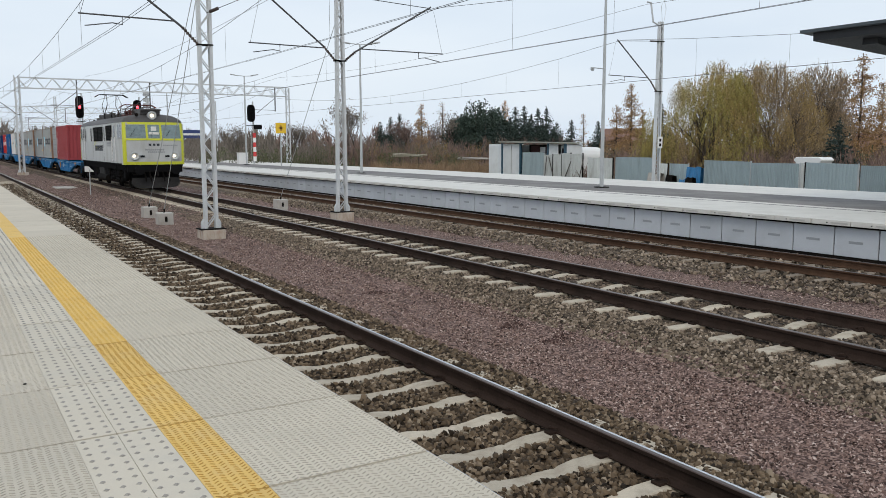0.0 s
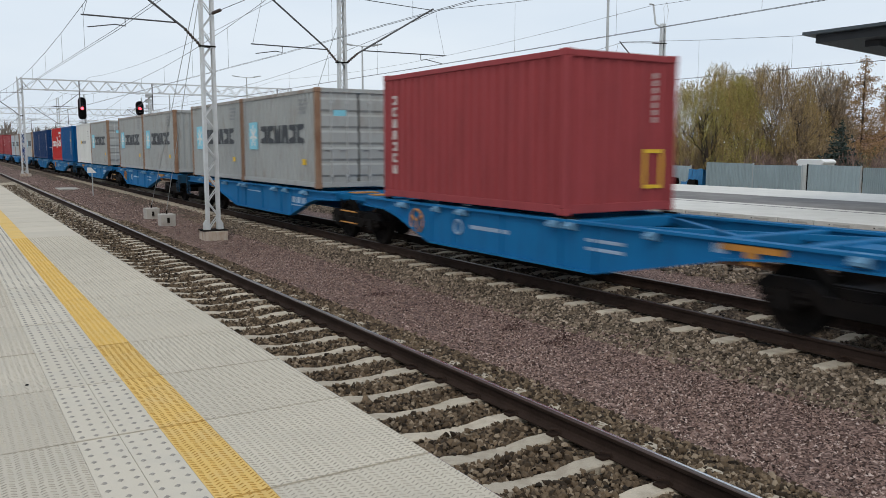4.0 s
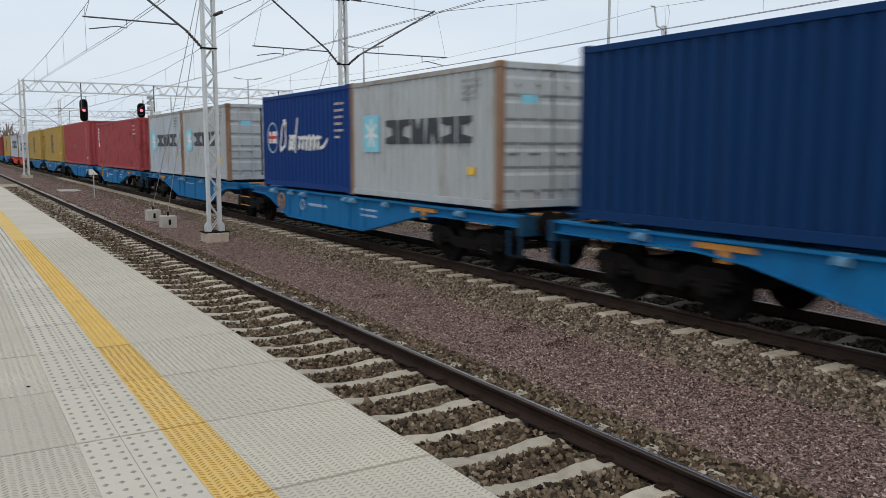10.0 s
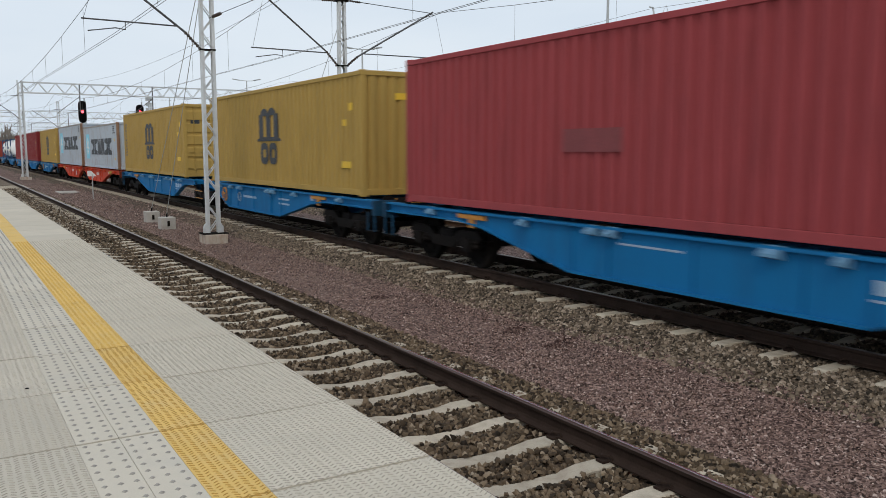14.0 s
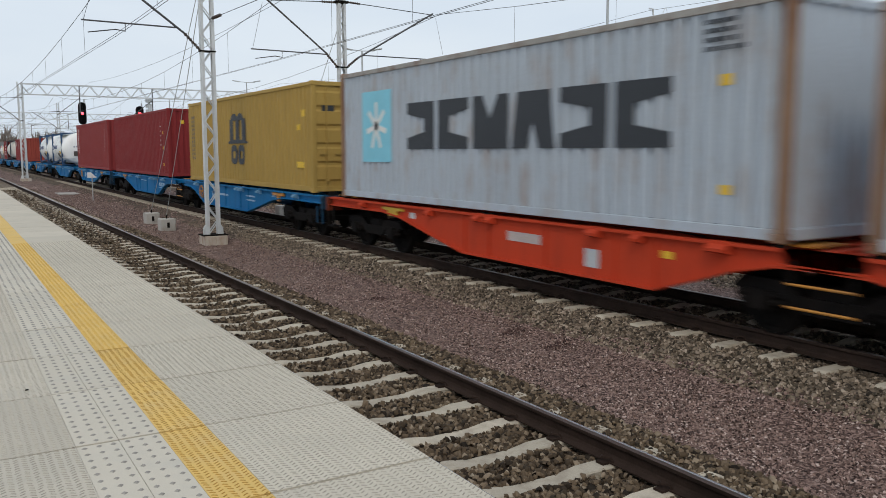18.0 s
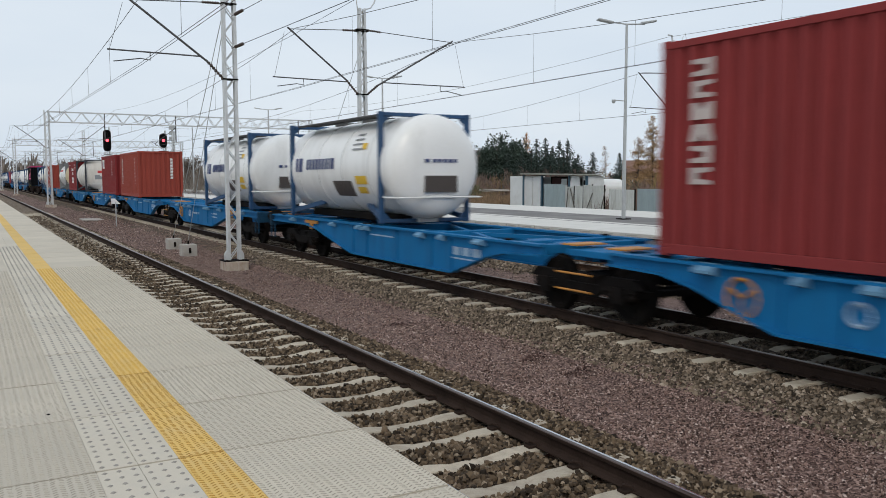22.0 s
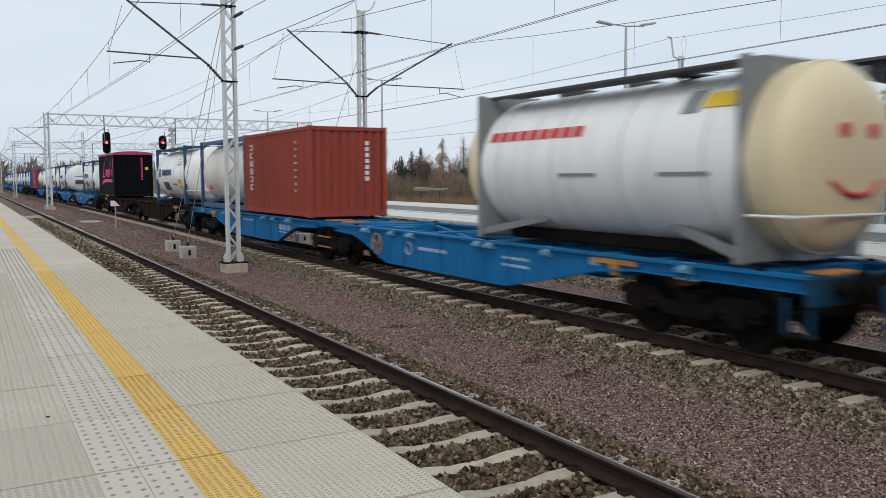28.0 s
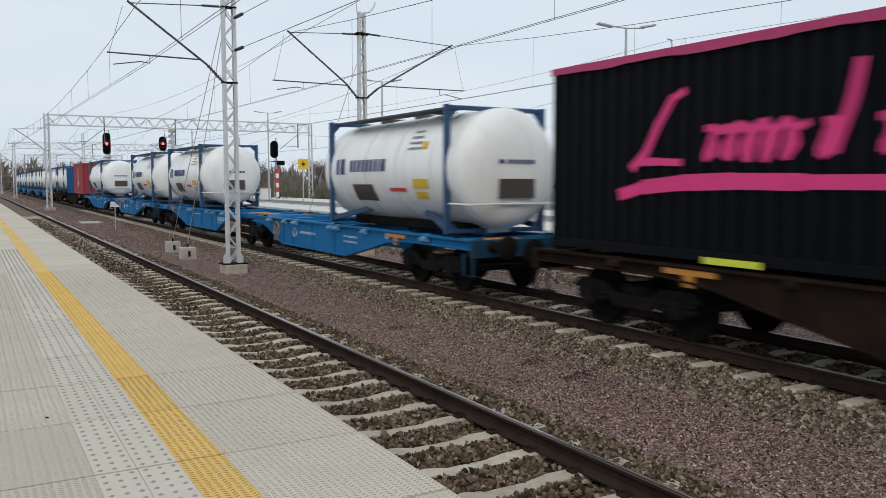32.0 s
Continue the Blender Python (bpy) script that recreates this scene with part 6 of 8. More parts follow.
def disc_chain(g, p, q, r=0.055):
    p, q = Vector(p), Vector(q)
    n = 7
    pts, rs = [], []
    for k in range(n * 2 + 1):
        pts.append(p.lerp(q, k / (2 * n)))
        rs.append(r if k % 2 else 0.022)
    return g.tube(pts, rs, 8)


def cantilever(m, mx, my, tx, zc, ztop, foot=5.15):
    """Bracket, steady tube, registration arm, tie and insulators from a mast at (mx, my) to the track at tx; in the mast's space."""
    zb = m.location.z
    d = 1 if tx > mx else -1
    def P(x, z):
        return (x - mx, 0, z - zb)
    g = Geo().tube([P(mx + d * 0.62, foot + (ztop - foot) * 0.62 / abs(tx - mx)), P(tx, ztop)], 0.032, 8)
    part("bracket_tube", g, arm_mat, m)
    g = disc_chain(Geo(), P(mx + d * 0.18, foot), P(mx + d * 0.62, foot + (ztop - foot) * 0.62 / abs(tx - mx)))
    part("insulator", g, insul_mat, m, "dark brown insulator")
    part("insulator", disc_chain(Geo(), P(mx + d * 0.25, ztop + 0.1), P(mx + d * 0.75, ztop + 0.08), 0.045), insul_mat, m, "dark brown insulator")
    part("tie_rod", Geo().tube([P(mx + d * 0.75, ztop + 0.08), P(tx - d * 0.1, ztop - 0.05)], 0.015, 5), arm_mat, m)
    zt = zc + 0.32
    xa = mx + d * (abs(tx - mx) * (zt - foot) / (ztop - foot))
    part("steady_tube", Geo().tube([P(xa, zt), P(tx + d * 0.55, zt + 0.02)], 0.022, 6), arm_mat, m)
    part("registration_arm", Geo().tube([P(tx - d * 0.55, zt), P(tx - d * 0.55, zt - 0.2), P(tx - d * 0.3, zt - 0.17), P(tx + d * 0.4, zc + 0.03)], 0.016, 6).tube([P(tx + d * 0.5, zt), P(tx + d * 0.12, ztop - 0.15)], 0.006, 4), arm_mat, m)
    for z in (foot, ztop + 0.1):
        part("collar", Geo().box(-0.215, 0.215, -0.11, 0.11, z - zb - 0.02, z - zb + 0.02), dark_steel, m)


mast_a = mast("line_mast", 6.69, 23.75, 9.6, -0.40, "pale grey lattice mast with a bracket over the near track")
cantilever(mast_a, 6.69, 23.75, 3.95, 5.35, 7.1, 5.07)
mast_b = mast("line_mast", 12.54, 27.4, 8.3, -0.40, "pale grey lattice mast with brackets to both sides", w=0.33, taper=0.55)
cantilever(mast_b, 12.54, 27.4, 9.75, 5.35, 7.4, 5.25)
cantilever(mast_b, 12.54, 27.4, 16.35, 5.4, 7.45, 5.25)
part("arcing_horn", Geo().tube([(0.05, 0, 8.65), (0.35, 0, 8.75), (0.5, 0, 8.95), (0.55, 0, 9.1)], 0.025, 6).tube([(-0.15, 0, 8.6), (-0.2, 0, 9.0)], 0.02, 5), mast_mat, mast_b)
mast_c = mast("line_mast", 32.4, 31.05, 8.6, -0.5, "pale grey tapering mast behind the other platform", w=0.40, taper=0.45)
cantilever(mast_c, 32.4, 31.05, 29.4, 5.4, 7.5, 5.05)
part("top_bracket", Geo().tube([(-0.05, 0, 8.9), (-0.55, 0, 9.05), (-0.75, 0, 10.0), (-1.0, 0, 10.0)], 0.05, 6).tube([(0.1, 0, 9.1), (0.0, 0, 9.9), (0.2, 0, 10.2), (0.35, 0, 9.8), (0.25, 0, 9.2)], 0.015, 5), mast_mat, mast_c)
part("number_plate_holder", Geo().box(-0.22, 0.12, -0.27, -0.25, 2.6, 3.2), white_line, mast_c, "small white kilometre plate")
part("kilometre_mark", Geo().box(-0.12, 0.02, -0.276, -0.272, 2.95, 3.1).box(-0.12, 0.02, -0.276, -0.272, 2.7, 2.85), black, mast_c)
# guy wires and their concrete anchors
guys = []
for (x, y), src, h in (((6.68, 31.9), (6.69, 23.75), 7.6), ((6.52, 28.8), (6.69, 23.75), 7.4), ((12.4, 33.35), (12.54, 27.4), 7.0)):
    a = thing("anchor_block", "pale concrete guy anchor with an iron eye", "concrete block", "guy anchors", at=(x, y, -0.46))
    part("block", Geo().box(-0.25, 0.25, -0.25, 0.25, -0.2, 0.42), concrete, a, bevel=0.02)
    part("anchor_eye", Geo().tube([(0, 0, 0.4), (0, -0.05, 0.55)], 0.03, 6), dark_steel, a)
    part("anchor_plate", Geo().box(-0.04, 0.04, -0.27, -0.245, 0.12, 0.3), dark_steel, a)
    part("guy_wire", Geo().tube([(0, 0, 0.5), (src[0] - x, src[1] - y, h + 0.46)], 0.011, 5), steel_grey, a, "taut steel guy wire")


def portal(y, x0, x1, zb0, zb1, z0, z1, label, droppers=()):
    """A lattice portal across the tracks."""
    p = thing("line_gantry", label, "gantry", "line gantries", at=(0, y, 0))
    for x, zb in ((x0, zb0), (x1, zb1)):
        legs, lace = lattice(z1 - zb, 0.42, 0.8, 0.8)
        for g in legs:
            part("leg", g, mast_mat, p, at=(x, 0, zb))
        tagged(part("lacing", lace, mast_mat, p, at=(x, 0, zb)), kind="stuff")
        part("footing", Geo().box(-0.45, 0.45, -0.45, 0.45, -0.3, 0.25), footing_mat, p, at=(x, 0, zb))
    n = int((x1 - x0) / 0.72)
    for yy in (-0.25, 0.25):
        for z in (z0, z1):
            part("chord", Geo().beam((x0, yy, z), (x1, yy, z), 0.09, 0.09), mast_mat, p)
        for k in range(n):
            st = (x1 - x0) / n
            part("lacing_bar", cached(("gl", k % 2), lambda: Geo().beam((0, 0, z0 if k % 2 else z1), (st, 0, z1 if k % 2 else z0), 0.05, 0.05).mesh("lacing_bar", mast_mat)), None, p, at=(x0 + st * k, yy, 0))
    for x in droppers:
        part("drop_post", Geo().beam((x, 0, z1), (x, 0, z0 - 1.6), 0.09, 0.09), arm_mat, p)
        part("drop_bracket", Geo().tube([(x, 0, z0 - 0.2), (x - 2.0, 0, z0 - 1.8)], 0.03, 6).tube([(x, 0, z0 - 1.5), (x - 2.3, 0, z0 - 1.45)], 0.02, 5), arm_mat, p)
    return p


GY = [84.3, 146, 208, 270, 332, 394]
for k, y in enumerate(GY):
    portal(y, 6.65, 32.4, -0.45, -0.5, 7.45, 8.39, "pale lattice gantry spanning all the tracks", (11.6, 18.2, 31.0))
    p = mast("line_mast", 6.65 - 0.001, y + 0.8, 8.6, -0.45, "slim grey lattice mast beside the gantry", w=0.36)
    cantilever(p, 6.65, y + 0.8, 3.95, 5.35, 7.1, 5.1)
for y in (115, 177, 239):
    for x in (13.2, 24.5, 33.5):
        m = mast("line_mast", x, y, 8.4, -0.45, "distant grey lattice mast among the wires", w=0.34, taper=0.7)
        cantilever(m, x, y, x - 3.0, 5.4, 7.2, 5.2)


def line_over(x_of, zc, zm, supports, label, step=5.0, double=True):
    """Contact wire, catenary wire and droppers of one track."""
    w = thing("overhead_line", label, "overhead line", "overhead lines")
    ends = list(zip(supports[:-1], supports[1:]))
    for dx in ((-0.045, 0.045) if double else (0.0,)):
        pts = []
        for k, s in enumerate(supports):
            pts.append((x_of + (0.3 if k % 2 else -0.3) + dx, s, zc))
        part("contact_wire", Geo().tube(pts, 0.0065, 5), wire_mat, w)
    pts = []
    drops = Geo()
    for i, (a, b) in enumerate(ends):
        n = max(2, round((b - a) / step))
        for k in range(n):
            t = k / n
            z = zm - 4 * t * (1 - t) * (zm - zc - 0.55)
            xx = x_of + (0.3 if i % 2 else -0.3) * (1 - 2 * t)
            pts.append((xx, a + (b - a) * t, z))
            if k:
                drops.tube([pts[-1], (xx, pts[-1][1], zc)], 0.005, 4)
    pts.append((x_of, supports[-1], zm))
    part("catenary_wire", Geo().tube(pts, 0.009, 5), wire_mat, w)
    tagged(part("droppers", drops, wire_mat, w), kind="stuff")
    return w


line_over(3.95, 5.35, 7.1, [-38, 23.75] + [y + 0.8 for y in GY], "thin dark overhead wires above the near track")
line_over(9.75, 5.35, 7.4, [-36, 27.4] + GY, "thin dark overhead wires above the middle track")
line_over(16.35, 5.4, 7.45, [-36, 27.4] + GY, "thin dark overhead wires above the far track")
line_over(29.4, 5.4, 7.5, [-32, 31.05] + GY, "thin dark overhead wires behind the other platform")
line_over(22.5, 5.6, 7.6, [84.3, 146, 208, 270], "thin dark overhead wires over more distant tracks")
w = thing("feeder_cable", "long bare feeder cable between the masts", "cable")
for x, z, ys in ((12.54, 8.75, [-40, 27.4, 84.3, 146, 208, 270]), (31.4, 9.4, [-40, 31.05, 84.3, 146, 208])):
    pts = []
    for a, b in zip(ys[:-1], ys[1:]):
        for k in range(8):
            t = k / 8
            pts.append((x, a + (b - a) * t, z - 4 * t * (1 - t) * 0.7))
    part("cable", Geo().tube(pts + [(x, ys[-1], z)], 0.009, 5), wire_mat, w)
# anchored wires that leave the near masts
w = thing("anchored_wire", "wires anchored at the lattice mast through insulators", "cable")
for p, q in (((6.75, 23.7, 6.85), (9.6, -20, 7.6)), ((6.75, 23.7, 5.95), (9.6, -22, 6.3))):
    d = (Vector(q) - Vector(p)).normalized()
    part("insulator", disc_chain(Geo(), Vector(p) + d * 0.3, Vector(p) + d * 0.95, 0.05), insul_mat, w)
    part("wire", Geo().tube([p, q], 0.009, 5), wire_mat, w)

# ---- signals, lamps and signs ----
red_glow = mat("red_signal_light", (0.5, 0.02, 0.02), 0.3, glow=(1.0, 0.05, 0.07, 7.0))


def light_signal(x, y, zb, z0, z1, label, lit=True, w=0.74):
    s = thing("light_signal", label, "signal", "light signals", at=(x, y, zb))
    h0, h1 = z0 - zb, z1 - zb
    part("post", Geo().tube([(0.25, 0.25, 0), (0.25, 0.25, h1 + 0.3)], 0.07, 10), steel_grey, s)
    n = 10
    oval = [(w / 2 * math.cos(a), h1 - w / 2 + w / 2 * math.sin(a)) for a in [math.pi * k / n for k in range(n + 1)]] + [(w / 2 * math.cos(a), h0 + w / 2 + w / 2 * math.sin(a)) for a in [math.pi + math.pi * k / n for k in range(n + 1)]]
    part("head", Geo().prism(oval, -0.05, 0.12, "y"), black, s, "black oval signal head")
    k = 5
    for i in range(k):
        z = h0 + (h1 - h0) * (i + 0.6) / (k + 0.2)
        ln = part("lamp", Geo().lathe([(-0.05, 0.155), (-0.2, 0.165), (-0.2, 0.15), (-0.07, 0.145), (-0.07, 0)], (0, 0, z), "y", 14), black, s)
        if lit and i == 2:
            part("lens", Geo().lathe([(-0.075, 0.0), (-0.075, 0.135), (-0.13, 0.12), (-0.15, 0.0)], (0, 0, z), "y", 14), red_glow, ln, "lit red lens")
    part("platform_step", Geo().box(-0.3, 0.5, 0.0, 0.6, h0 - 0.35, h0 - 0.3), dark_steel, s)
    part("ladder", Geo().tube([(0.1, 0.45, 0), (0.1, 0.45, h1)], 0.02, 5).tube([(0.4, 0.45, 0), (0.4, 0.45, h1)], 0.02, 5), steel_grey, s)
    return s


light_signal(12.45, 89.2, -0.45, 4.95, 7.15, "black light signal showing red on a grey post")
light_signal(17.3, 86.0, -0.45, 5.3, 6.75, "black light signal showing red behind the gantry")
s = light_signal(26.0, 77.3, 0.5, 4.5, 6.15, "unlit light signal standing on the platform", False)
part("side_lamp", Geo().box(0.3, 1.0, -0.1, 0.3, 3.3, 3.75), black, s)
g, h = Geo(), Geo()
for k in range(6):
    (g if k % 2 else h).box(0.12, 0.38, -0.1, 0.1, 0.25 + k * 0.45, 0.25 + (k + 1) * 0.45)
part("red_stripe", g, INK["red"], s), part("white_stripe", h, white_line, s)


def platform_lamp(x, y, top):
    l = thing("platform_lamp", "slim grey lamp post with two flat heads", "street lamp", "platform lamps", at=(x, y, 0.507))
    part("pole", Geo().tube([(0, 0, 0), (0, 0, top - 0.5)], [0.085, 0.05], 10), steel_grey, l)
    part("foot_plate", Geo().box(-0.22, 0.22, -0.22, 0.22, 0, 0.04), dark_steel, l)
    part("cross_arm", Geo().tube([(-0.9, 0.35, top - 0.42), (0, 0, top - 0.52), (0.7, -0.3, top - 0.5)], 0.03, 6), steel_grey, l)
    for s in (-1, 1):
        part("lamp_head", Geo().beam((s * 0.55, -s * 0.22, top - 0.47), (s * 1.15, -s * 0.45, top - 0.36), 0.3, 0.07), steel_grey, l, bevel=0.015)
    return l


for x, y in ((23.46, 25.5), (22.75, 46.7), (24.0, 73.0), (23.5, 100)):
    platform_lamp(x, y, 8.45)
cam_post = thing("platform_camera", "small dome camera on a lamp pole bracket", "camera", at=(23.46, 25.5, 5.35))
part("bracket", Geo().tube([(0, 0, 0), (-0.55, 0.1, 0.03)], 0.02, 6), steel_grey, cam_post)
part("dome", Geo().lathe([(-0.11, 0.0), (-0.09, 0.055), (-0.04, 0.08), (0.04, 0.08), (0.05, 0)], (-0.55, 0.1, 0), "z", 14), steel_grey, cam_post, smooth=True)
sg = thing("distance_sign", "short white trackside marker on a thin post", "sign", at=(7.08, 48.4, -0.46))
part("post", Geo().tube([(0, 0, 0), (0, 0, 1.4)], 0.03, 6), steel_grey, sg)
part("board", Geo().prism([(-0.24, 1.28), (0.24, 1.28), (-0.04, 1.58), (-0.24, 1.58)], -0.02, 0.0, "y"), white_line, sg)
ys = thing("yellow_sign", "square yellow notice on a platform post", "sign", at=(24.5, 65.5, 0.507))
part("post", Geo().tube([(0, 0, 0), (0, 0, 3.6)], 0.05, 8), steel_grey, ys)
part("board", Geo().box(-0.45, 0.45, -0.08, -0.05, 2.75, 3.6), INK["gold"], ys)
part("mark", Geo().box(-0.2, 0.2, -0.09, -0.082, 3.1, 3.25).box(-0.1, 0.1, -0.09, -0.082, 2.95, 3.4), mat("amber_mark", (0.5, 0.27, 0.03), 0.6), ys)
bs = thing("station_sign", "dark blue station name board on posts", "sign", at=(26.0, 99.3, 0.507))
for x in (-1.3, 1.3):
    part("post", Geo().tube([(x, 0, 0), (x, 0, 3.6)], 0.05, 8), steel_grey, bs)
part("board", Geo().box(-1.5, 1.5, -0.06, 0, 2.6, 3.6), INK["navy"], bs)
part("lettering", Geo().box(-1.2, 1.2, -0.07, -0.062, 2.95, 3.2), INK["white"], bs)
bx = thing("cable_cabinet", "small white cable cabinet on the platform", "cabinet", at=(24.6, 76.0, 0.507))
part("body", Geo().box(-0.45, 0.45, -0.3, 0.3, 0, 1.05), white_line, bx, bevel=0.02)
part("lid", Geo().box(-0.48, 0.48, -0.33, 0.33, 1.05, 1.12), concrete, bx)
cv = thing("cable_duct_lid", "flat concrete duct lid in the gravel", "concrete lid", at=(6.84, 57, -0.44))
part("slab", Geo().box(-0.6, 0.6, -1.2, 1.2, -0.1, 0.06), concrete, cv, bevel=0.015)
can = thing("platform_canopy", "dark platform canopy with a flat edge", "canopy", at=(0, 0, 0))
dark_clad = mat("canopy_dark_cladding", (0.02, 0.022, 0.026), 0.6, 0, 0.15, 1)
part("roof_plate", Geo().prism([(19.8, 5.2), (23.5, 5.02), (27.2, 5.2), (27.2, 5.28), (23.5, 5.1), (19.8, 5.28)], -30, 14.0, "y"), mat("canopy_edge_blue_grey", (0.055, 0.07, 0.082), 0.5), can)
part("fascia", Geo().prism([(19.95, 4.98), (23.5, 4.8), (27.1, 4.98), (27.1, 5.19), (23.5, 5.01), (19.95, 5.19)], -30, 13.7, "y"), dark_clad, can)
for y in (12.4, 7.5, 2.5):
    part("roof_beam", Geo().prism([(20.4, 4.8), (23.5, 4.45), (26.5, 4.8), (26.5, 4.97), (23.5, 4.79), (20.4, 4.97)], y - 0.2, y + 0.2, "y"), dark_clad, can)
for y in (7.5, 0.0):
    part("column", Geo().box(23.3, 23.7, y - 0.2, y + 0.2, 0.5, 4.5), dark_clad, can)
# ---- behind the other platform: fence, shed, trees ----
def spot(az, d):
    """A place at a bearing (degrees from the tracks towards x) and a distance from the platform's viewpoint."""
    return d * math.sin(radians(az)), d * math.cos(radians(az))


GROUND = -0.72
fence_mat = mat("galvanised_fence_sheet", (0.30, 0.375, 0.405), 0.6, 0.0, 0.1, 0.8, 20, 0.001, (0.22, 0.265, 0.28), 0.6, 1.2, (1, 2, 0.3), own=0.12)
fence_pale = mat("pale_fence_sheet", (0.55, 0.575, 0.565), 0.6, 0.1, 0.12, 0.8, 20, 0.001, (0.25, 0.24, 0.22), 0.7, 1.5, (1, 2, 0.4), own=0.15)
fence = thing("sheet_fence", "patchy grey corrugated sheet fence behind the platform", "fence")


def sheet_mesh(L, H, period, m):
    g = Geo()
    w = wave(0, L, period, 0.03)
    n = len(w)
    g.add([(d, y, z) for z in (0, H) for y, d in w] + [(0.045, y, z) for z in (0, H) for y, d in w],
          [(k, k + 1, n + k + 1, n + k) for k in range(n - 1)] + [(2 * n + k, 3 * n + k, 3 * n + k + 1, 2 * n + k + 1) for k in range(n - 1)])
    return g.mesh("sheet", m)


def fence_sheet(y0, y1, top, kind_, lean_=0.0, x=42.0):
    """One sheet between y0 and y1 with its top edge at the given height, and its post."""
    m, period = {"grey": (fence_mat, 0.11), "pale": (fence_pale, 0.24), "coarse": (fence_mat, 0.2)}[kind_]
    o = part("sheet", sheet_mesh(y1 - y0, top - GROUND, period, m), None, fence, at=(x, y0, GROUND))
    o.rotation_euler.x = lean_
    part("post", Geo().box(-0.035, 0.035, -0.035, 0.035, 0, top - GROUND + 0.05), dark_steel if kind_ == "pale" else steel_grey, fence, at=(x + 0.07, y0 - 0.05, GROUND))


for y0, y1, top, kind_, ln in ((52.6, 55.4, 1.68, "grey", 0.01), (51.5, 52.45, 1.52, "pale", -0.03), (50.4, 51.4, 1.56, "pale", 0.02), (49.3, 50.3, 1.66, "pale", 0.0), (47.9, 49.25, 1.62, "pale", -0.01), (44.6, 47.3, 1.33, "pale", 0.008),
                               (40.7, 44.25, 1.42, "grey", 0.0), (39.3, 39.95, 1.02, "pale", 0.03), (32.65, 36.15, 1.27, "grey", 0.012), (29.3, 32.55, 1.22, "grey", -0.006), (28.98, 29.2, 1.26, "pale", 0.0), (25.8, 28.9, 1.24, "coarse", 0.018),
                               (22.4, 25.6, 1.18, "grey", 0.0), (19.1, 22.3, 1.22, "grey", -0.01), (15.8, 19.0, 1.2, "coarse", 0.0), (12.5, 15.7, 1.22, "grey", 0.01), (9.2, 12.4, 1.2, "grey", 0.0), (5.9, 9.1, 1.2, "coarse", 0.0), (2.6, 5.8, 1.2, "grey", 0.0)):
    fence_sheet(y0, y1, top, kind_, ln)
fence_sheet(37.65, 39.25, 1.03, "coarse", 0.01, 42.15)
rng = random.Random(7)
bark_plank = mat("weathered_grey_plank", (0.11, 0.10, 0.09), 0.9)
for y0, z1, tilt in ((52.3, 1.4, 0.12), (51.0, 1.5, -0.35), (48.2, 1.45, 0.3), (50.0, 1.3, 0.5)):
    part("leaning_plank", Geo().box(-0.02, 0.02, -0.035, 0.035, 0, z1 - GROUND), bark_plank, fence, at=(41.9, y0, GROUND)).rotation_euler.x = tilt
tarp_blue = mat("blue_tarpaulin", (0.02, 0.16, 0.36), 0.5, 0, 0.25, 2, 20, 0.02, (0.10, 0.2, 0.3), 0.5, 2)
jk = thing("scrap_pile", "low sheets, blue tarpaulin and scrap behind the platform", "scrap pile", at=(41.9, 0, GROUND))
for x, y0, y1, h, m in ((0.1, 36.3, 37.5, 1.6, tarp_blue), (-0.4, 36.9, 37.7, 0.75, tarp_blue), (-0.3, 38.3, 39.0, 1.0, dark_steel), (-0.5, 39.2, 40.4, 1.1, concrete), (-0.6, 36.4, 37.0, 0.9, dark_steel)):
    g = Geo()
    n = 7
    for k in range(n + 1):
        yy = y0 + (y1 - y0) * k / n
        hh = h + rng.uniform(-0.06, 0.06)
        g.v += [(x - 0.2, yy, 0), (x + rng.uniform(-0.08, 0.08), yy, hh), (x + 0.3, yy, hh * 0.95), (x + 0.4, yy, 0)]
    g.f += [(k * 4 + j, k * 4 + j + 1, k * 4 + j + 5, k * 4 + j + 4) for k in range(n) for j in range(3)]
    part("scrap", g, m, jk)
shed = thing("site_shed", "white panelled site shed with a blue steel frame and flat roof", "shed", at=(42.6, 0, GROUND))
shed_white = mat("shed_white_panel", (0.66, 0.68, 0.69), 0.6, 0, 0.06, 0.8, 20, 0.001, (0.45, 0.45, 0.43), 0.4, 1.2, own=0.06)
shed_blue = mat("shed_blue_frame", (0.03, 0.085, 0.13), 0.5)
part("white_cabin", Geo().box(0.0, 2.4, 59.2, 61.2, 0, 3.08), shed_white, shed, bevel=0.02)
part("back_wall", Geo().box(1.7, 1.8, 50.6, 59.1, 0, 3.0), shed_white, shed)
part("side_wall", Geo().box(0.1, 1.7, 50.55, 50.65, 0, 3.05), shed_white, shed)
# near-black wall: the shade inside the open bay is put into its colour
part("inner_wall", Geo().box(0.9, 1.0, 52.8, 56.4, 0, 3.05), dark_steel, shed)
part("roof", Geo().prism([(50.35, 3.12), (59.25, 3.24), (59.25, 3.33), (50.35, 3.21)], -0.35, 1.95, "x"), mat("flat_roof_sheet", (0.28, 0.29, 0.25), 0.8, 0, 0.15, 1, 20, 0.002, (0.14, 0.15, 0.11), 0.5), shed)
for y0, y1 in ((57.85, 59.05), (56.55, 57.75), (51.5, 52.7)):
    part("panel", Geo().box(0.02, 0.1, y0, y1, 0.05, 3.08), shed_white, shed, bevel=0.01)
part("panel", Geo().box(0.3, 0.36, 50.7, 51.45, 0.05, 3.05), shed_white, shed)
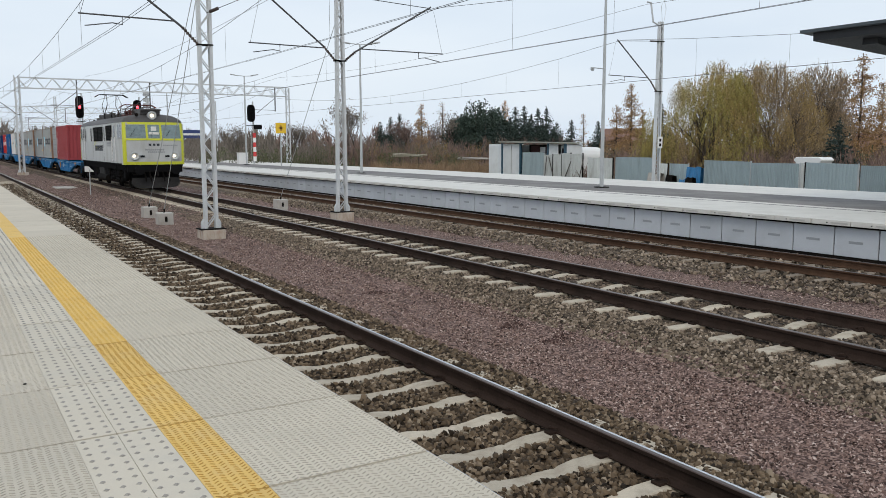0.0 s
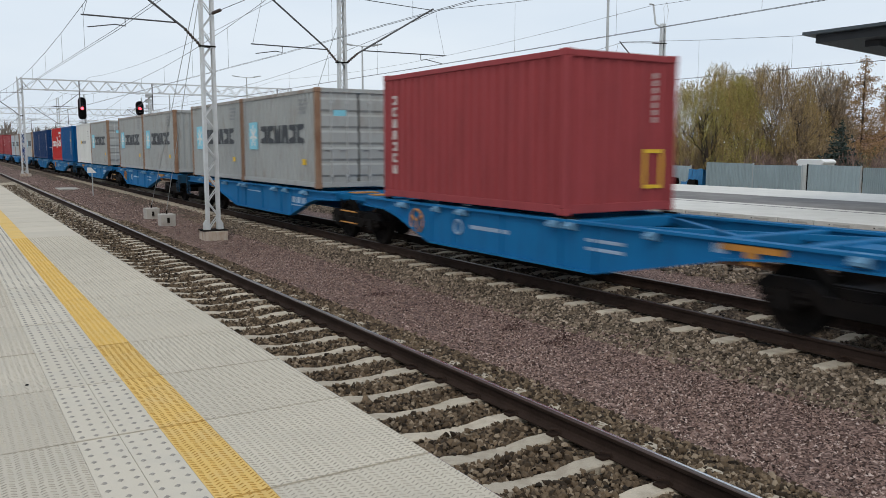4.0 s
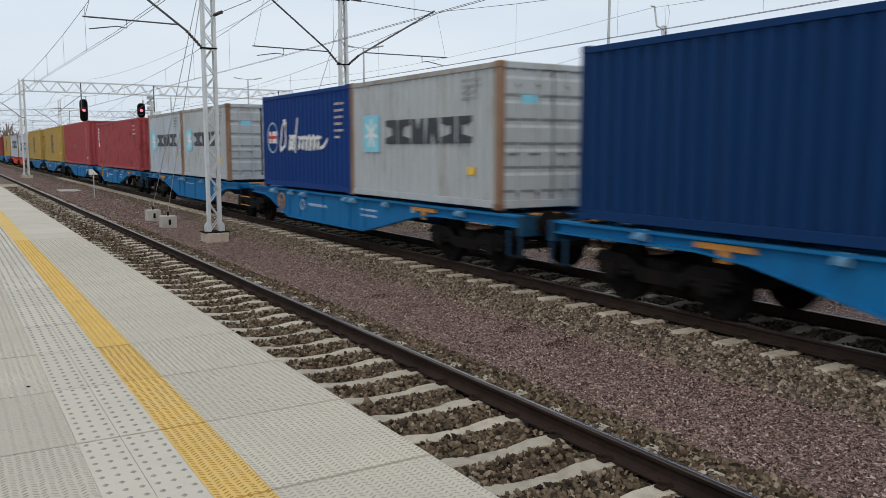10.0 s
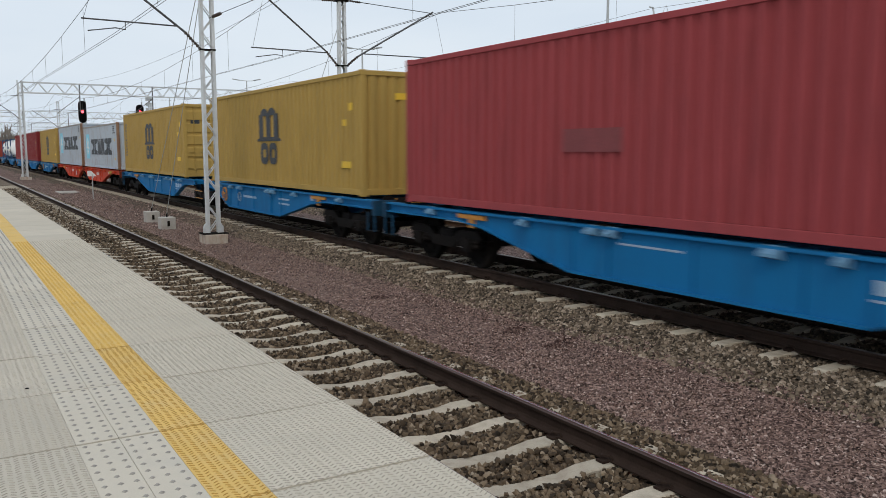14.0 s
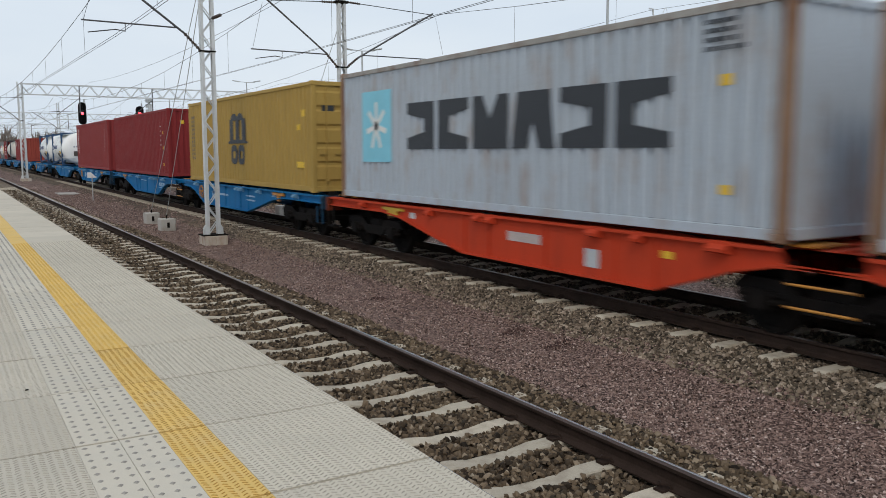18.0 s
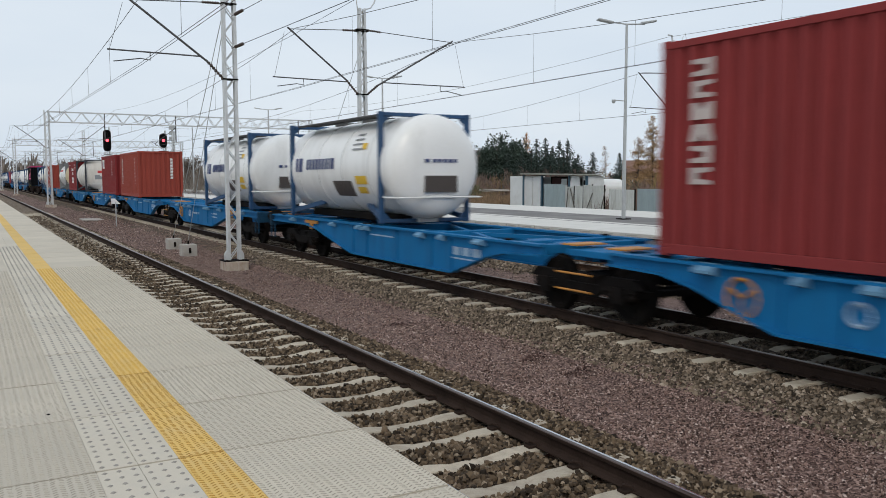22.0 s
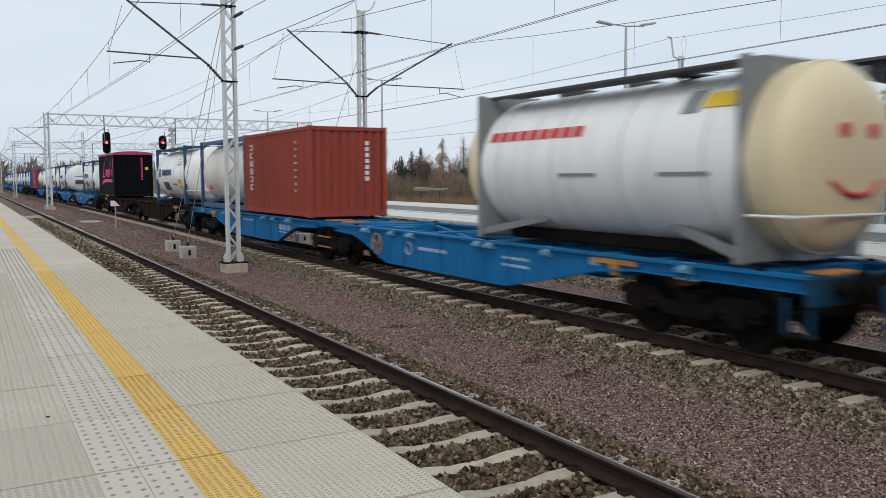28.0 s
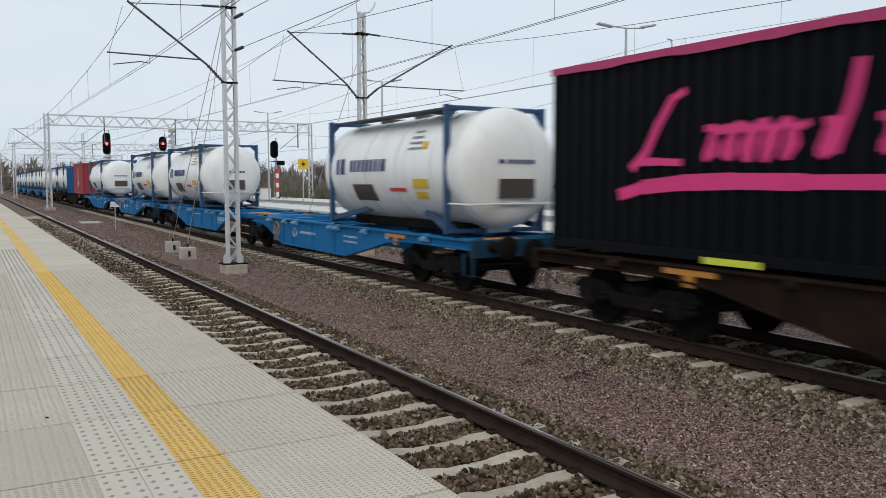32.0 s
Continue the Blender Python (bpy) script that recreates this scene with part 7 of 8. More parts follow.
for y0 in (50.6, 52.75, 56.47, 59.12):
    part("frame_post", Geo().box(-0.06, 0.1, y0 - 0.09, y0 + 0.09, 0, 3.15), shed_blue, shed)
for y0, y1 in ((53.0, 54.1), (54.9, 56.1)):
    w = part("curtained_window", Geo().box(0.82, 0.88, y0, y1, 2.3, 2.95), mat("dark_red_curtain", (0.045, 0.012, 0.012), 0.8), shed)
    part("window_frame", Geo().box(0.8, 0.84, y0 - 0.05, y1 + 0.05, 2.24, 2.3), shed_white, w)
part("inner_panel", Geo().box(0.84, 0.89, 54.15, 54.85, 0.1, 2.85), shed_white, shed)
part("window", Geo().box(0.26, 0.3, 50.8, 51.3, 2.2, 2.75), glass_dark, shed)
van = thing("white_van", "white van whose roof shows over the fence", "van", at=(45.0, 30.6, GROUND))
van_paint = mat("van_white_paint", (0.75, 0.75, 0.74), 0.3, 0, 0.03)
part("body", Geo().prism([(-0.78, 0.4), (-0.80, 1.95), (-0.93, 2.05), (-0.93, 2.15), (-0.75, 2.27), (0.75, 2.27), (0.93, 2.15), (0.93, 2.05), (0.80, 1.95), (0.78, 0.4)], -0.35, 0.9, "x"), van_paint, van, bevel=0.03)
for xx in (-0.0, 0.55):
    part("wheel", Geo().lathe([(-0.82, 0.0), (-0.82, 0.34), (0.82, 0.34), (0.82, 0)], (xx, 0, 0.34), "y", 16), black, van)
van2 = thing("white_camper", "white rounded camper behind the sheet fence", "camper", at=(45.4, 51.6, GROUND))
part("body", Geo().prism([(-0.8, 0.5), (-0.8, 2.2), (-0.55, 2.6), (-0.1, 2.82), (0.9, 2.85), (1.4, 2.6), (1.5, 0.5)], -1.0, 1.6, "x"), van_paint, van2, bevel=0.08)
part("window", Geo().box(-1.02, -1.005, -0.4, 0.6, 1.7, 2.3), glass_dark, van2)

# houses far off
brick_far = mat("far_house_wall", (0.29, 0.205, 0.155), 0.9, 0, 0.15, 1)
roof_far = mat("far_red_roof", (0.19, 0.105, 0.08), 0.8, 0, 0.2, 1)
for az, d, w, h in ((43.9, 146, 6.6, 5.9), (61.6, 116, 13, 4.6)):
    x, y = spot(az, d)
    hs = thing("distant_house", "distant house with a reddish pitched roof", "house", "distant houses", at=(x, y, GROUND))
    hs.rotation_euler.z = radians(-az)
    part("wall", Geo().box(-w / 2, w / 2, -4, 4, 0, h * 0.62), brick_far, hs)
    part("roof", Geo().prism([(-4.5, h * 0.62), (0, h), (4.5, h * 0.62)], -w / 2 - 0.4, w / 2 + 0.4, "x"), roof_far, hs)
    for k in range(3):
        wn_ = part("window", Geo().box(-w / 2 + 1.5 + k * w / 3.4, -w / 2 + 2.7 + k * w / 3.4, -4.05, -3.98, 1.2, 2.5), glass_dark, hs)
        part("window_frame", Geo().box(-w / 2 + 1.4 + k * w / 3.4, -w / 2 + 2.8 + k * w / 3.4, -4.02, -3.97, 1.1, 2.6), white_line, wn_)

# ---- plants ----
NP = np.random.RandomState(11)


def leaf_mat(name, c, var=0.4):
    m = bpy.data.materials.new(name)
    m.use_nodes = True
    n, l = m.node_tree.nodes, m.node_tree.links
    b = n["Principled BSDF"]
    geo_n = n.new("ShaderNodeNewGeometry")
    r = n.new("ShaderNodeMapRange")
    r.inputs["To Min"].default_value, r.inputs["To Max"].default_value = 1 - var, 1 + var
    l.new(geo_n.outputs["Random Per Island"], r.inputs[0])
    mx = n.new("ShaderNodeMix")
    mx.data_type, mx.blend_type = "RGBA", "MULTIPLY"
    mx.inputs[0].default_value = 1.0
    mx.inputs[6].default_value = (*c, 1)
    l.new(r.outputs[0], mx.inputs[7])
    l.new(mx.outputs[2], b.inputs["Base Color"])
    b.inputs["Roughness"].default_value = 0.75
    b.inputs["Subsurface Weight"].default_value = 0.0
    return m


LEAF = {"gold": leaf_mat("golden_larch_needles", (0.46, 0.22, 0.065)), "twig": leaf_mat("fine_grey_brown_twigs", (0.20, 0.155, 0.115)), "spruce": leaf_mat("spruce_needles", (0.030, 0.050, 0.042)), "pine": leaf_mat("pine_needles", (0.036, 0.058, 0.043)), "willow": leaf_mat("willow_leaves", (0.31, 0.26, 0.072), 0.3), "olive": leaf_mat("olive_autumn_leaves", (0.32, 0.225, 0.11), 0.3),
        "tan": leaf_mat("tan_autumn_leaves", (0.34, 0.245, 0.135), 0.3), "larch": leaf_mat("larch_needles", (0.34, 0.205, 0.09), 0.3), "redbrown": leaf_mat("red_brown_twigs", (0.19, 0.125, 0.105)), "grey": leaf_mat("grey_brown_twigs", (0.185, 0.155, 0.13)),
        "ochre_willow": leaf_mat("ochre_willow_leaves", (0.33, 0.235, 0.085), 0.3), "straw": leaf_mat("dry_straw_grass", (0.26, 0.175, 0.105)), "green": leaf_mat("dull_green_shrub", (0.10, 0.105, 0.05)), "ochre": leaf_mat("ochre_shrub_leaves", (0.21, 0.145, 0.06))}
bark = mat("grey_brown_bark", (0.075, 0.058, 0.048), 0.95, 0, 0.3, 3, 25, 0.02)


def leaves(name, centres, sizes, m, parent=None, flat=0.0, stretch=1.0, width=0.6):
    """Many small leaf pieces as one mesh: bent quads with free tilt."""
    c = np.asarray(centres, float)
    n = len(c)
    d = NP.normal(size=(n, 3))
    d[:, 2] *= 1 - flat
    d /= np.linalg.norm(d, axis=1)[:, None] + 1e-9
    e = np.cross(d, NP.normal(size=(n, 3)))
    e /= np.linalg.norm(e, axis=1)[:, None] + 1e-9
    if stretch > 1:
        d = np.tile(np.array([0, 0, 1.0]), (n, 1)) + 0.35 * NP.normal(size=(n, 3))
        d /= np.linalg.norm(d, axis=1)[:, None]
        e = np.cross(d, NP.normal(size=(n, 3)))
        e /= np.linalg.norm(e, axis=1)[:, None] + 1e-9
    s = np.asarray(sizes, float).reshape(-1, 1) * np.ones((n, 1))
    nrm = np.cross(d, e) * s * 0.25
    v = np.stack([c - d * s * stretch, c + e * s * width + nrm, c + d * s * stretch, c - e * s * width + nrm], 1).reshape(-1, 3)
    f = np.arange(4 * n).reshape(n, 4)
    me = bpy.data.meshes.new(name)
    me.from_pydata(v.tolist(), [], f.tolist())
    me.materials.append(m)
    ob = new(name, me)
    if parent:
        ob.parent = parent
    return ob


def limbs(g, p, d, length, r, depth, rnd, spread=0.6, up=0.15, tips=None):
    """Grows tapering branches by halves; collects the tips."""
    p, d = Vector(p), Vector(d).normalized()
    mid = p + d * length * 0.5 + Vector((rnd.uniform(-1, 1), rnd.uniform(-1, 1), rnd.uniform(-0.5, 1))) * length * 0.06
    q = p + d * length
    g.tube([p, mid, q], [r, r * 0.8, r * 0.6], 5 if depth > 1 else 3, False)
    if tips is not None:
        tips.append(tuple(q))
        tips.append(tuple(mid))
    if depth == 0:
        return
    for _ in range(rnd.choice((2, 3, 3))):
        e = d + Vector((rnd.uniform(-1, 1), rnd.uniform(-1, 1), rnd.uniform(-0.5, 0.8))) * spread + Vector((0, 0, up))
        limbs(g, p.lerp(q, rnd.uniform(0.55, 1.0)), e, length * rnd.uniform(0.55, 0.8), r * 0.55, depth - 1, rnd, spread, up, tips)


def conifer(az, d, h, w, m, label, seed, name="spruce_tree"):
    x, y = spot(az, d)
    t = thing(name, label, "tree", "trees behind the platform", at=(x, y, GROUND))
    g = Geo().tube([(0, 0, 0), (0, 0, h * 0.6), (0, 0, h)], [h * 0.018, h * 0.01, 0.02], 7)
    R = np.random.RandomState(seed)
    part("trunk", g, bark, t)
    pts = []
    nw = int(h * 3.4)
    for k in range(nw):
        for a in R.uniform(0, math.tau, 15):
            f = (k + R.uniform(-1.5, 1.5)) / nw
            f = min(0.99, max(0.0, f))
            z = h * (0.03 + 0.96 * f)
            rad = w * 0.72 * (1 - f) ** 0.9 * R.uniform(0.5, 1.08) + 0.05
            for s in np.linspace(0.15, 1, max(3, int(rad * 6))):
                pts.append((rad * s * math.cos(a) + R.normal(0, .09), rad * s * math.sin(a) + R.normal(0, .09), z - 0.22 * rad * s + 0.1 * rad * s * s + R.normal(0, .08)))
    leaves("crown", pts, [R.uniform(0.13, 0.29) * (1.05 - 0.62 * p[2] / h) for p in pts], m, t, flat=0.4)
    return t


def uneven(d, R, amount=0.16):
    """An uneven outline: a smooth bumpy factor for each direction."""
    f = np.ones(len(d))
    for k in range(7):
        v = R.normal(size=3) * 3.2
        f += amount * 0.55 * np.sin(d @ v + R.uniform(0, 6))
    return f


def fuzz(t, h, w, leaf, twig, R, ntwig, nleaf, z0=0.12, leaf_size=0.068, squash=1.0):
    """A crown of fine twigs that fan out from the foot, with thin foliage among them."""
    half = np.array([w / 2, w / 2, h * (1 - z0) / 2])
    mid = np.array([0, 0, h * (z0 + (1 - z0) / 2)])
    for n, m, kind_ in ((ntwig, twig, 0), (nleaf, leaf, 1)):
        if not n:
            continue
        d = R.normal(size=(n, 3))
        d /= np.linalg.norm(d, axis=1)[:, None]
        r = R.uniform(0.05, 1.0, n) ** 0.4 * uneven(d, np.random.RandomState(int(h * 97)), 0.14)
        if kind_:
            clump = np.sin(d[:, 0] * 9 + 1) * np.sin(d[:, 1] * 9) * np.sin(d[:, 2] * 9 + 2) + R.normal(0, 0.35, n)
            d, r, n = d[clump > -0.3], r[clump > -0.3], int((clump > -0.3).sum())
        p = d * r[:, None] * half + mid
        p[:, 2] = np.maximum(p[:, 2], 0.15)
        if kind_:
            leaves("crown", p, R.uniform(leaf_size * 0.5, leaf_size * 1.3, n), m, t)
        else:
            q = p - np.array([0, 0, -h * 0.05])
            q /= np.linalg.norm(q, axis=1)[:, None]
            q += R.normal(0, 0.28, (n, 3))
            e = np.cross(q, R.normal(size=(n, 3)))
            e /= np.linalg.norm(e, axis=1)[:, None]
            ln, wd = R.uniform(0.25, 0.7, (n, 1)), R.uniform(0.012, 0.028, (n, 1))
            v = np.stack([p - q * ln, p + e * wd, p + q * ln, p - e * wd], 1).reshape(-1, 3)
            me = bpy.data.meshes.new("twig_mass")
            me.from_pydata(v.tolist(), [], np.arange(4 * n).reshape(n, 4).tolist())
            me.materials.append(m)
            tagged(new("twig_mass", me), kind="stuff").parent = t


def cloud(t, h, w, m, R, clumps, per, z0=0.15, leaf=0.085, depth=None):
    """A loose crown: leaf clumps spread through a rounded volume with an uneven outline and gaps."""
    d = R.normal(size=(clumps, 3))
    d /= np.linalg.norm(d, axis=1)[:, None]
    r = R.uniform(0.25, 1.0, clumps) ** 0.55 * R.uniform(0.82, 1.1, clumps)
    c = d * r[:, None] * np.array([w / 2, w / 2, h * (1 - z0) / 2]) + np.array([0, 0, h * (z0 + (1 - z0) / 2)])
    p = (c[:, None, :] + R.normal(0, 1, (clumps, per, 3)) * np.array([0.42, 0.42, 0.36])).reshape(-1, 3)
    p = p[p[:, 2] > 0.1]
    leaves("crown", p, R.uniform(leaf * 0.5, leaf * 1.3, len(p)), m, t)


def broad(az, d, h, w, m, label, seed, density=1.0, name="autumn_tree", depth=4, leaf=0.12):
    x, y = spot(az, d)
    rnd = random.Random(seed)
    t = thing(name, label, "tree", "trees behind the platform", at=(x, y, GROUND))
    g, tips = Geo(), []
    for _ in range(3):
        limbs(g, (0, 0, 0), (rnd.uniform(-0.35, 0.35) * w / h, rnd.uniform(-0.35, 0.35) * w / h, 1), h * 0.42, h * 0.016, depth, rnd, 0.62 * min(1.3, w / h + 0.3), 0.2, tips)
    z = max(p[2] for p in tips)
    sx = w / 2 / max(1e-3, np.percentile([math.hypot(p[0], p[1]) for p in tips], 95))
    g.v = [(a * sx, b * sx, c * h / z) for a, b, c in g.v]
    part("trunk", g, bark, t)
    if density > 0:
        pts = [(a * sx + NP.normal(0, .3), b * sx + NP.normal(0, .3), c * h / z + NP.normal(0, .25)) for a, b, c in tips if c > z * 0.25 for _ in range(max(1, int(6 * density)))]
        leaves("crown", pts, NP.uniform(leaf * 0.5, leaf * 1.3, len(pts)), m, t)
    return t


def larch(az, d, h, w, seed, density=1.0, m="larch"):
    x, y = spot(az, d)
    R = np.random.RandomState(seed)
    t = thing("larch_tree", "thin golden-brown larch with bare sparse branches", "tree", "trees behind the platform", at=(x, y, GROUND))
    g = Geo().tube([(0, 0, 0), (0.1, 0, h * 0.5), (0, 0, h)], [h * 0.014, h * 0.009, 0.02], 6)
    pts = []
    for k in range(int(h * 15)):
        f = R.uniform(0.1, 0.99)
        a, rad = R.uniform(0, math.tau), w / 2 * (1 - f) ** 0.75 * R.uniform(0.3, 1.25) + 0.15
        q = (rad * math.cos(a), rad * math.sin(a), h * f - 0.02 * rad)
        mid = (q[0] * 0.55, q[1] * 0.55, h * f - 0.12 * rad)
        g.tube([(0, 0, h * f), mid, q], [0.024, 0.014, 0.006], 3, False)
        for s in np.linspace(0.25, 1, max(3, int(rad * 16 * density))):
            pts.append((q[0] * s + R.normal(0, .14), q[1] * s + R.normal(0, .14), h * f - 0.1 * rad * math.sin(s * 2.6) + R.normal(0, .16)))
    part("trunk", g, bark, t)
    leaves("crown", pts, R.uniform(0.05, 0.1, len(pts)), LEAF[m], t)


# the big willow, and the thinning trees beside it
def weeping(name, label, az, d, height, half, boughs, seed, inks, shelf=0, strands=(24, 38), step=0.085):
    """A domed tree whose twigs hang in strands from its boughs; the strands part into gaps."""
    x, y = spot(az, d)
    t = thing(name, label, "tree", "trees behind the platform", at=(x, y, GROUND))
    rnd = random.Random(seed)
    g, tips = Geo(), []
    for _ in range(5):
        limbs(g, (rnd.uniform(-.5, .5), rnd.uniform(-.5, .5), 0), (rnd.uniform(-0.7, 0.7), rnd.uniform(-0.7, 0.7), 1), height * 0.33, 0.2, 4, rnd, 0.7, 0.25, tips)
    k = 0.74 * height / max(p[2] for p in tips)
    g.v = [(a * k, b * k, c * k) for a, b, c in g.v]
    part("trunk", g, bark, t)
    spots = []
    for _ in range(boughs):
        a, up = rnd.uniform(0, math.tau), rnd.uniform(0.0, 1.0)
        out = half * math.sqrt(max(0.0, 1 - up ** 2.2)) * rnd.uniform(0.72, 1.02)
        spots.append((out * math.cos(a), out * math.sin(a), height * (0.30 + 0.68 * up) * rnd.uniform(0.93, 1.0), rnd.uniform(0.9, 2.3)))
    for _ in range(shelf):
        c, e = rnd.uniform(0.85, 1.15) * half, rnd.uniform(-2.4, 2.4)
        spots.append((-0.64 * c + 0.77 * e, 0.77 * c + 0.64 * e, rnd.uniform(0.35, 0.62) * height, rnd.uniform(1.8, 3.4)))
    for part_no, ink in enumerate(inks):
        pts, szs = [], []
        for cx, cy, top, long_ in spots[part_no::len(inks)]:
            wide = rnd.uniform(0.32, 0.68)
            for _ in range(rnd.randint(*strands)):
                ox, oy = rnd.gauss(0, wide), rnd.gauss(0, wide)
                hang = long_ * rnd.uniform(0.45, 1.1)
                t0 = top - 0.75 * (ox * ox + oy * oy) / wide + rnd.uniform(-0.35, 0.05)
                n = max(4, int(hang / step))
                sway, out = rnd.uniform(-0.2, 0.2), 0.3 + 0.25 * rnd.random()
                for i in range(n):
                    u = i / n
                    pts.append((cx + ox * (1 + out * u) + sway * u + rnd.gauss(0, 0.05), cy + oy * (1 + out * u) + sway * u + rnd.gauss(0, 0.05), max(0.3, t0 - hang * u)))
                    szs.append(rnd.uniform(0.03, 0.058))
        leaves("crown", pts, szs, LEAF[ink], t, stretch=1.25, width=0.65)
    return t


weeping("willow_tree", "large weeping willow with yellow-green hanging leaves", 49.75, 72, 10.4, 4.4, 110, 5, ("willow", "willow", "ochre_willow"), 16)
t = weeping("autumn_tree", "broad drooping tree with thinning ochre-brown leaves", 52.9, 75, 10.7, 5.4, 150, 9, ("olive", "tan", "ochre_willow", "olive"), 4, (22, 34), 0.095)
fuzz(t, 9.4, 8.4, LEAF["olive"], LEAF["twig"], np.random.RandomState(21), 3500, 9000)
for az, d, h, w, m, sd, nt, nl in ((56.0, 80, 9.4, 6.0, "tan", 23, 5000, 22000), (55.0, 74, 3.4, 7.0, "tan", 26, 2500, 5000), (52.2, 73, 2.8, 6.0, "olive", 27, 2000, 4000)):
    t = broad(az, d, h * 0.96, w * 0.9, LEAF[m], "broad autumn tree with thinning brownish leaves", sd, 0.0, depth=5 if h > 6 else 3)
    fuzz(t, h, w, LEAF[m], LEAF["twig"], np.random.RandomState(sd), nt, nl)
for az, d, h, w, s in ((43.5, 100, 7.6, 4.6, 31), (44.45, 103, 10.4, 5.4, 32), (45.2, 106, 7.4, 4.4, 33), (57.2, 92, 10.6, 6.4, 34), (58.4, 88, 11.6, 8.0, 35), (59.6, 95, 9.4, 6.4, 36), (30.15, 118, 8.9, 4.0, 38), (31.6, 122, 9.4, 2.6, 39), (41.3, 120, 7.4, 3.0, 40)):
    larch(az, d, h, w, s, 1.9 if s not in (39, 40) else 0.6)
larch(35.93, 113, 9.1, 3.0, 37, 1.5, "gold")
for az, d, h, w, s in ((34.2, 112, 8.6, 4.6, 68), (35.1, 113, 8.0, 4.6, 69), (33.5, 115, 7.4, 4.4, 70), (34.6, 104, 6.0, 5.5, 81), (35.6, 105, 6.2, 5.5, 82), (36.3, 106, 6.6, 5.0, 83), (37.6, 104, 6.2, 5.0, 84), (38.5, 105, 5.8, 5.0, 85), (39.3, 108, 5.2, 4.6, 86), (36.65, 112, 8.2, 5.0, 65), (37.25, 108, 8.1, 5.4, 54), (37.75, 113, 7.2, 5.0, 67), (38.2, 112, 8.0, 4.6, 55), (38.77, 107, 7.9, 4.8, 56), (39.5, 116, 6.2, 5.0, 57), (46.45, 92, 7.4, 4.0, 58), (40.5, 124, 6.8, 3.6, 64), (42.3, 118, 6.4, 3.6, 59), (57.3, 70, 4.9, 3.8, 60), (28.0, 135, 7.7, 4.4, 61), (28.63, 138, 8.3, 4.6, 62), (27.3, 142, 7.0, 4.8, 63)):
    conifer(az, d, h, w, LEAF["spruce"], "dark green spruce in the row behind the shed", s)
for az, d, h, w, s in ((33.9, 106, 8.2, 5.0, 51), (34.6, 108, 8.4, 5.0, 52), (35.4, 110, 7.9, 5.2, 53), (32.9, 114, 6.9, 5.0, 66)):
    x, y = spot(az, d)
    t = thing("pine_tree", "dense dark blue-green pine with a rounded top", "tree", "trees behind the platform", at=(x, y, GROUND))
    part("trunk", Geo().tube([(0, 0, 0), (0.1, 0, h * 0.6), (0, 0, h * 0.9)], [0.2, 0.12, 0.04], 7), bark, t)
    cloud(t, h, w, LEAF["pine"], np.random.RandomState(s), 80, 70, 0.02, 0.17)
for az, d, h, w, m, s in ((25.3, 96, 8.8, 6.6, "grey", 71), (32.6, 112, 7.6, 7.0, "grey", 72), (29.0, 125, 6.6, 6.0, "redbrown", 73), (21.5, 130, 6.4, 7.0, "grey", 74), (17.5, 150, 6.8, 8.0, "grey", 75), (13.0, 180, 8.0, 8.0, "grey", 76)):
    broad(az, d, h, w, LEAF[m], "nearly bare tree with fine grey twigs", s, 0.35, name="bare_tree", depth=5, leaf=0.1)


def thicket(name, label, m, a0, a1, d0, d1, h, n, size=0.2, stretch=2.5, width=0.1, k=85, spread=0.26):
    """A mass of shrubs: clumps of fine upright twigs, uneven in height."""
    az, d = NP.uniform(a0, a1, n), NP.uniform(d0, d1, n)
    cx, cy = d * np.sin(np.radians(az)), d * np.cos(np.radians(az))
    hh = h * NP.uniform(0.4, 1.1, n)
    r = np.abs(NP.normal(0, 0.5, (n, k)))
    a = NP.uniform(0, math.tau, (n, k))
    px = (cx[:, None] + hh[:, None] * spread * 2 * r * np.cos(a)).ravel()
    py = (cy[:, None] + hh[:, None] * spread * 2 * r * np.sin(a)).ravel()
    pz = (hh[:, None] * NP.uniform(0.02, 1, (n, k)) ** 0.75 * (1 - 0.35 * np.minimum(1, r))).ravel() + GROUND
    o = leaves(name, np.stack([px, py, pz], 1), NP.uniform(size * 0.5, size * 1.4, n * k), m, stretch=stretch, width=width)
    return tagged(o, label, "shrubs", kind="stuff")


thicket("shrub_thicket", "reddish brown leafless shrubs along the far side", LEAF["redbrown"], 24, 41, 90, 112, 3.6, 300)
thicket("shrub_thicket", "grey-brown leafless shrubs along the far side", LEAF["grey"], 8, 37, 95, 160, 4.4, 420)
thicket("shrub_thicket", "dull green shrubs with thin autumn leaves", LEAF["green"], 15, 33, 84, 110, 3.0, 150, 0.1, 1.2, 0.5)
thicket("shrub_thicket", "ochre shrubs with a few autumn leaves", LEAF["ochre"], 24, 37, 92, 112, 3.4, 110, 0.09, 1.2, 0.5)
thicket("shrub_thicket", "tan shrubs behind the sheet fence", LEAF["tan"], 40, 66, 82, 112, 3.2, 240, 0.1, 1.3, 0.4)
thicket("shrub_thicket", "brown twiggy shrubs behind the sheet fence", LEAF["redbrown"], 41, 66, 64, 96, 2.6, 260)
thicket("shrub_thicket", "dull green shrubs behind the sheet fence", LEAF["green"], 40, 66, 80, 105, 3.0, 120, 0.1, 1.2, 0.5)
thicket("reed_grass", "tall fawn dry grass beyond the platform", LEAF["straw"], 26, 37, 74, 88, 1.25, 230, 0.16, 2.6, 0.07)
thicket("reed_grass", "dry grass along the foot of the fence", LEAF["straw"], 36, 62, 50, 55, 0.55, 70, 0.1, 2.6, 0.08)
